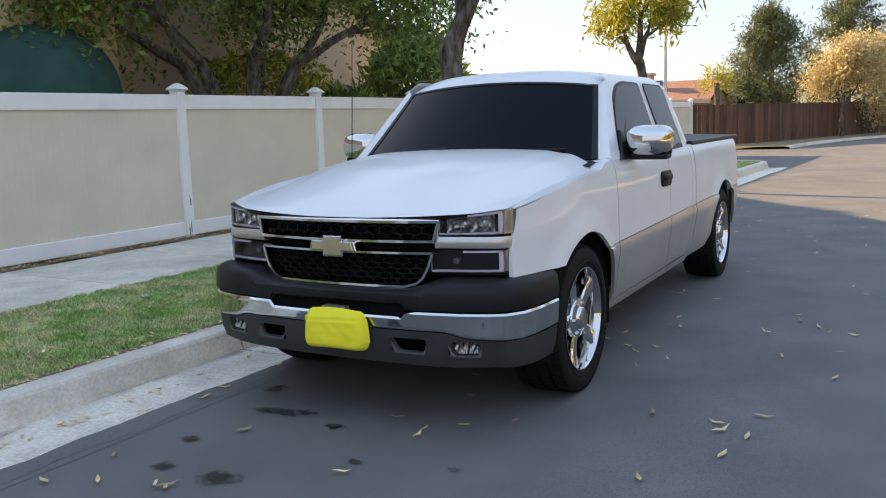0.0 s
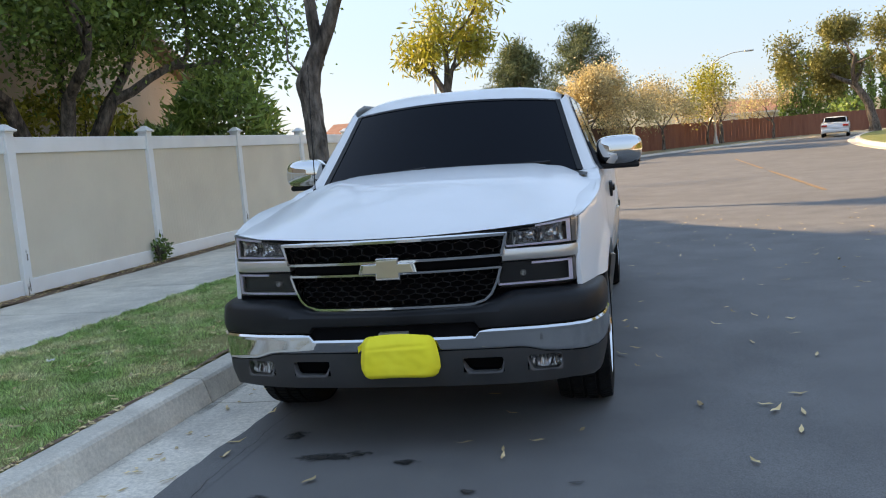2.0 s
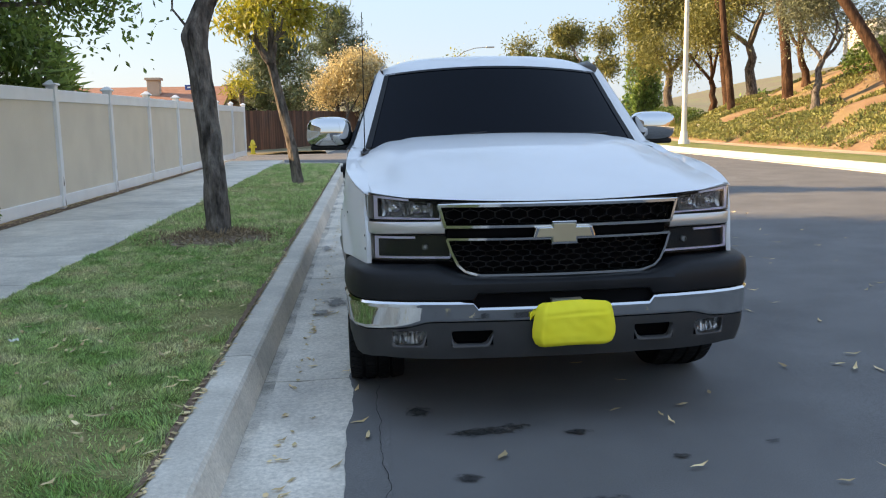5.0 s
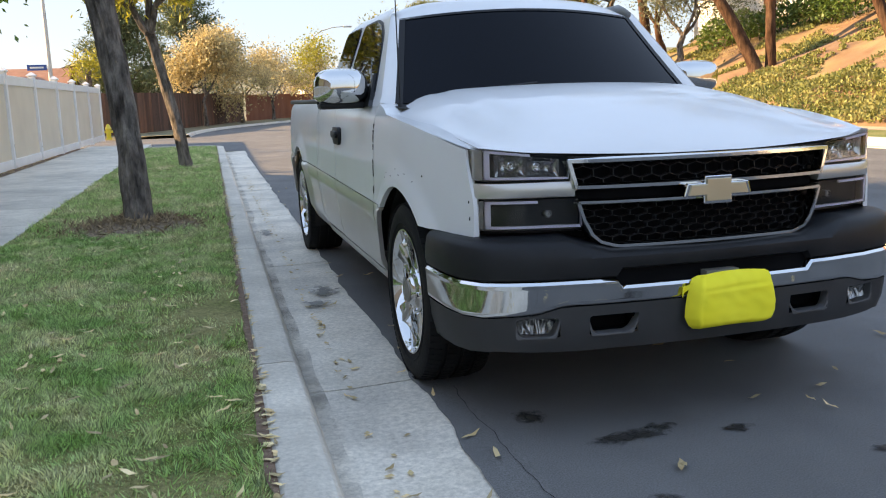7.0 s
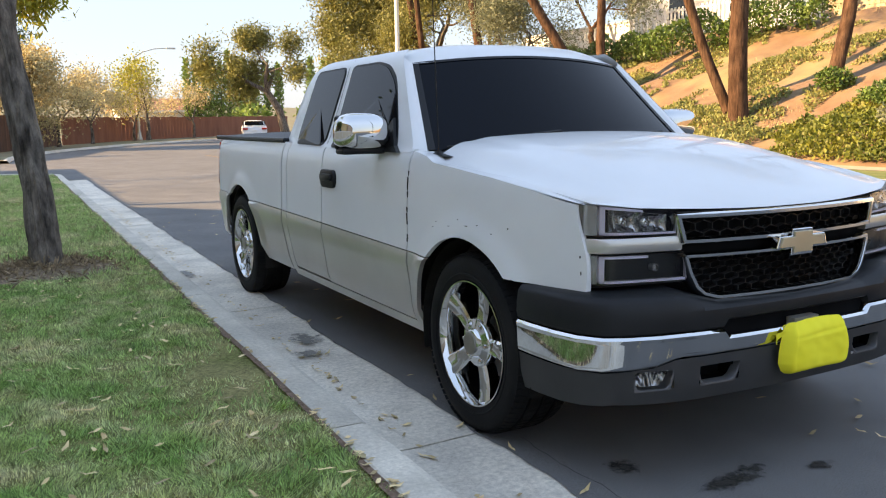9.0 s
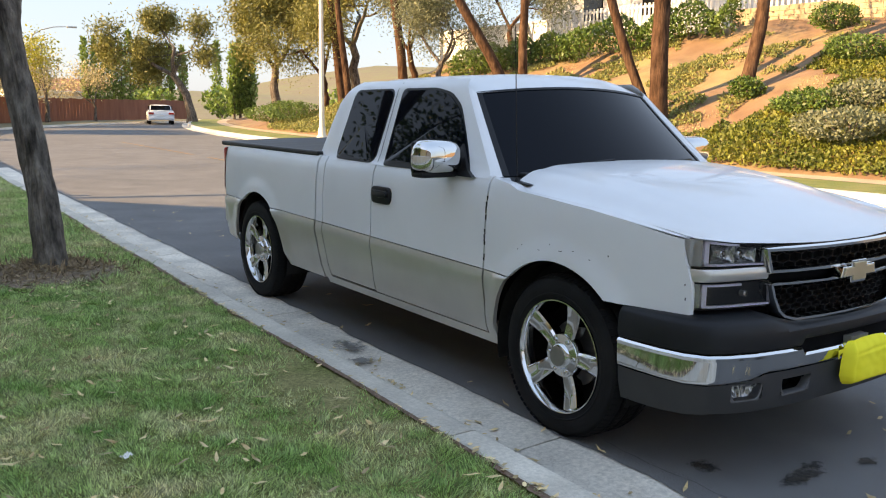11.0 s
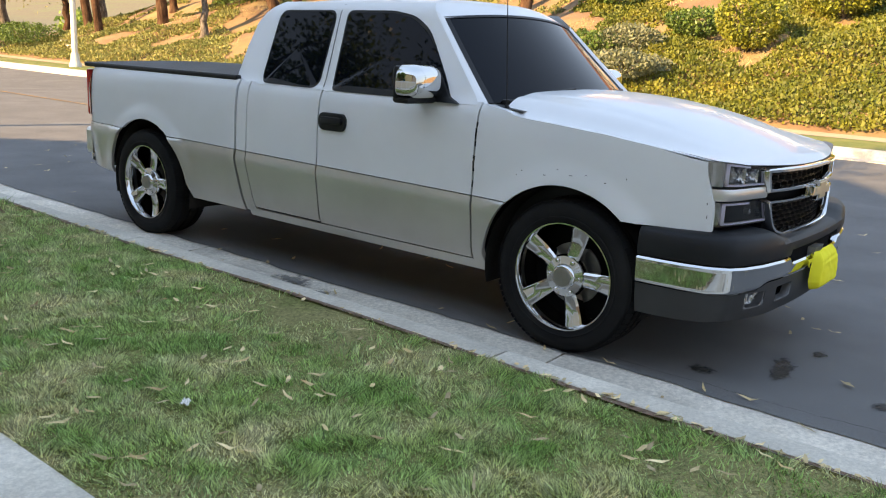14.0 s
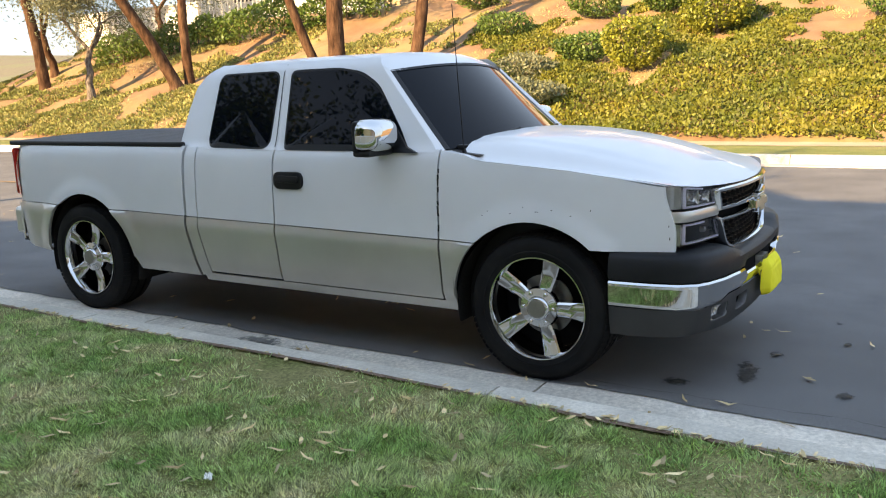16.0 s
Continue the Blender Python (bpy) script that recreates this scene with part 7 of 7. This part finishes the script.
# ---- distance ----
for x, y, h in [(14.6, 94, 5.6), (15.5, 93.8, 5.6), (16.3, 93.6, 5.9), (17.1, 93.4, 5.7), (17.9, 93.2, 5.4), (18.7, 93, 6.3), (19.5, 92.8, 5.5), (20.2, 92.6, 5.6), (21.2, 92.3, 5.2), (22.4, 91.9, 5.4), (23.6, 91.5, 5.2), (21.2, 71.1, 5.8), (21.7, 71, 6.1), (22.2, 70.9, 5.9), (22.6, 70.8, 5.7), (26, 88, 5.6), (28, 87, 5.4)]:
    h *= 1.3 if y > 80 else 1.0
    t = thing("cypress", "slim dark cypress in a distant row", "tree", (x, y, 0.4), "cypress row")
    bm = bmesh.new()
    add_tube(bm, [(0, 0, -0.3), (0, 0, h * 0.9)], [0.12, 0.02], 6)
    part("trunk", bm, BARK, t)
    q = rng.uniform(0, 1, 1000)
    a = rng.uniform(0, math.tau, 1000)
    r = 0.5 * np.sin(np.pi * np.clip(q * 0.9 + 0.08, 0, 1)) ** 0.6 * rng.uniform(0.4, 1.05, 1000)
    leaves("crown", np.stack([r * np.cos(a), r * np.sin(a), 0.3 + q * (h - 0.2)], 1), 0.4, 0.16, LEAF_DARK, t, 0.0, 1.2)
tree("big_olive_tree", "large olive-green tree at the end of the bank", (17.5, 54, 1.0), 10.5, 0.34, 2.6, 4, 30000, 0.52, (0.22, 0.08), LEAF_OLIVE, fork=0.28, spread_angle=0.9)
tree("big_olive_tree", "large olive-green tree at the end of the bank", (20.5, 49.0, 2.0), 11, 0.34, 2.6, 4, 26000, 0.52, (0.22, 0.08), LEAF_OLIVE, fork=0.3, spread_angle=0.9)
gable_house("distant_house", "low white house with a red tile roof far down the road", (13, 103, 0.4), 9, 7, 2.3, 3.5, WHITE_WALL, ROOF_TILE, along="x")
for x, y, h in [(9, 97, 3.6), (12, 96, 3.4), (5, 78, 4.2), (7.5, 84, 4.0), (3, 70, 4.2)]:
    tree("bare_autumn_tree", "brownish thin-leaved tree down the road", (x, y, 0.4), h, 0.12, 1.3, 3, 700, 0.35, (0.16, 0.1), LEAF_AUTUMN, fork=0.35, group="distant trees", spread_angle=0.9)
tree("green_tree", "rounded yellow-green tree beyond the fence", (5.5, 64, 0.3), 5.5, 0.16, 1.5, 3, 3000, 0.45, (0.2, 0.1), LEAF_YELLOW, fork=0.35, spread_angle=0.8)
for k in range(26):
    x, y = 24 + k * 3.2 + rng.normal() * 2, 84 - k * 1.2 + rng.normal() * 5
    bush("distant_shrub", "dark rounded shrub in the distance", (x, y, 0.2), 2.2, 2.2, 1.6, 420, (0.5, 0.3), LEAF_DARK, group="distant shrubs")
for k in range(14):
    x, y = -14 - k * 3.4 + rng.normal(), 64 + rng.normal() * 4
    bush("distant_shrub", "olive shrub beyond the houses", (x, y, 0.2), 2.0, 2.0, 1.5, 360, (0.5, 0.3), LEAF_OLIVE, group="distant shrubs")

# palm
t = thing("palm", "small fan palm above the wooden fence", "palm", (-8.2, 42.5, 0.2))
bm = bmesh.new()
add_tube(bm, [(0, 0, -0.2), (0.03, 0, 1.6), (0, 0, 2.7)], [0.14, 0.12, 0.13], 8)
part("trunk", bm, BARK, t, smooth=True)
for k in range(34):
    a, e = rng.uniform(0, math.tau), rng.uniform(-0.5, 1.25)
    d = Vector((math.cos(a) * math.cos(e), math.sin(a) * math.cos(e), math.sin(e)))
    tip = Vector((0, 0, 2.7)) + d * rng.uniform(0.7, 1.05)
    v, f = leaf_arrays([tuple(Vector((0, 0, 2.7)).lerp(tip, q)) for q in np.linspace(0.4, 1, 14)], 0.4, 0.05, 0.2)
    part_np("frond", v.tolist(), f.tolist(), LEAF_YELLOW, t)
# weed at the fence foot
bush("weed", "small weed at the foot of the fence", (sx(-7.4, 10.1), 10.1, 0.18), 0.16, 0.18, 0.17, 180, (0.07, 0.04), LEAF_GREEN)


# ---- small litter ----
def scrap(x, y, z, w, turn):
    """A crumpled bit of white paper."""
    bm = grid_bm(lambda u, v: ((u - 0.5) * w, (v - 0.5) * w * 0.6, 0.012 + 0.014 * noise.noise((u * 4 + x, v * 4, y))), 8, 6, 0.002)
    ob = part("paper_scrap", bm, WHITE_WALL, None)
    ob.matrix_world = pose(x, y, z, 0, 0, turn)
    return tagged(ob, "small crumpled white paper scrap on the grass", "litter", "paper scraps")


scrap(-4.99, 4.69, 0.165, 0.05, 40)


# dirt splashes low on the fence posts
DIRT = material("dried_mud", (0.16, 0.12, 0.085), (0.24, 0.18, 0.13), 30, 0.95, 0, 0.3, 90, spec=0.1)
ragged(DIRT, 0.75)
fence_ob = bpy.data.objects["vinyl_fence"]
for k in range(-1, 8):
    y = 7.6 + 2.61 * k
    for j in range(3):
        w, hgt, dy = rng.uniform(0.02, 0.05), rng.uniform(0.04, 0.16), rng.uniform(-0.04, 0.04)
        z0 = 0.2 + rng.uniform(0, 0.45) * (j > 0)
        v = [(fence_x(y) + 0.0655 + 0.0004 * j, y + dy + w * (0.5 + 0.2 * math.sin(5 * a + k)) * math.cos(a), z0 + hgt * (0.5 + 0.2 * math.sin(3 * a + j)) * (1 + math.sin(a))) for a in (q * math.tau / 14 for q in range(14))]
        part_np("mud_mark", [(x_, max(y - 0.056, min(y + 0.056, y_)), z_) for x_, y_, z_ in v], [tuple(range(14))], DIRT, fence_ob)
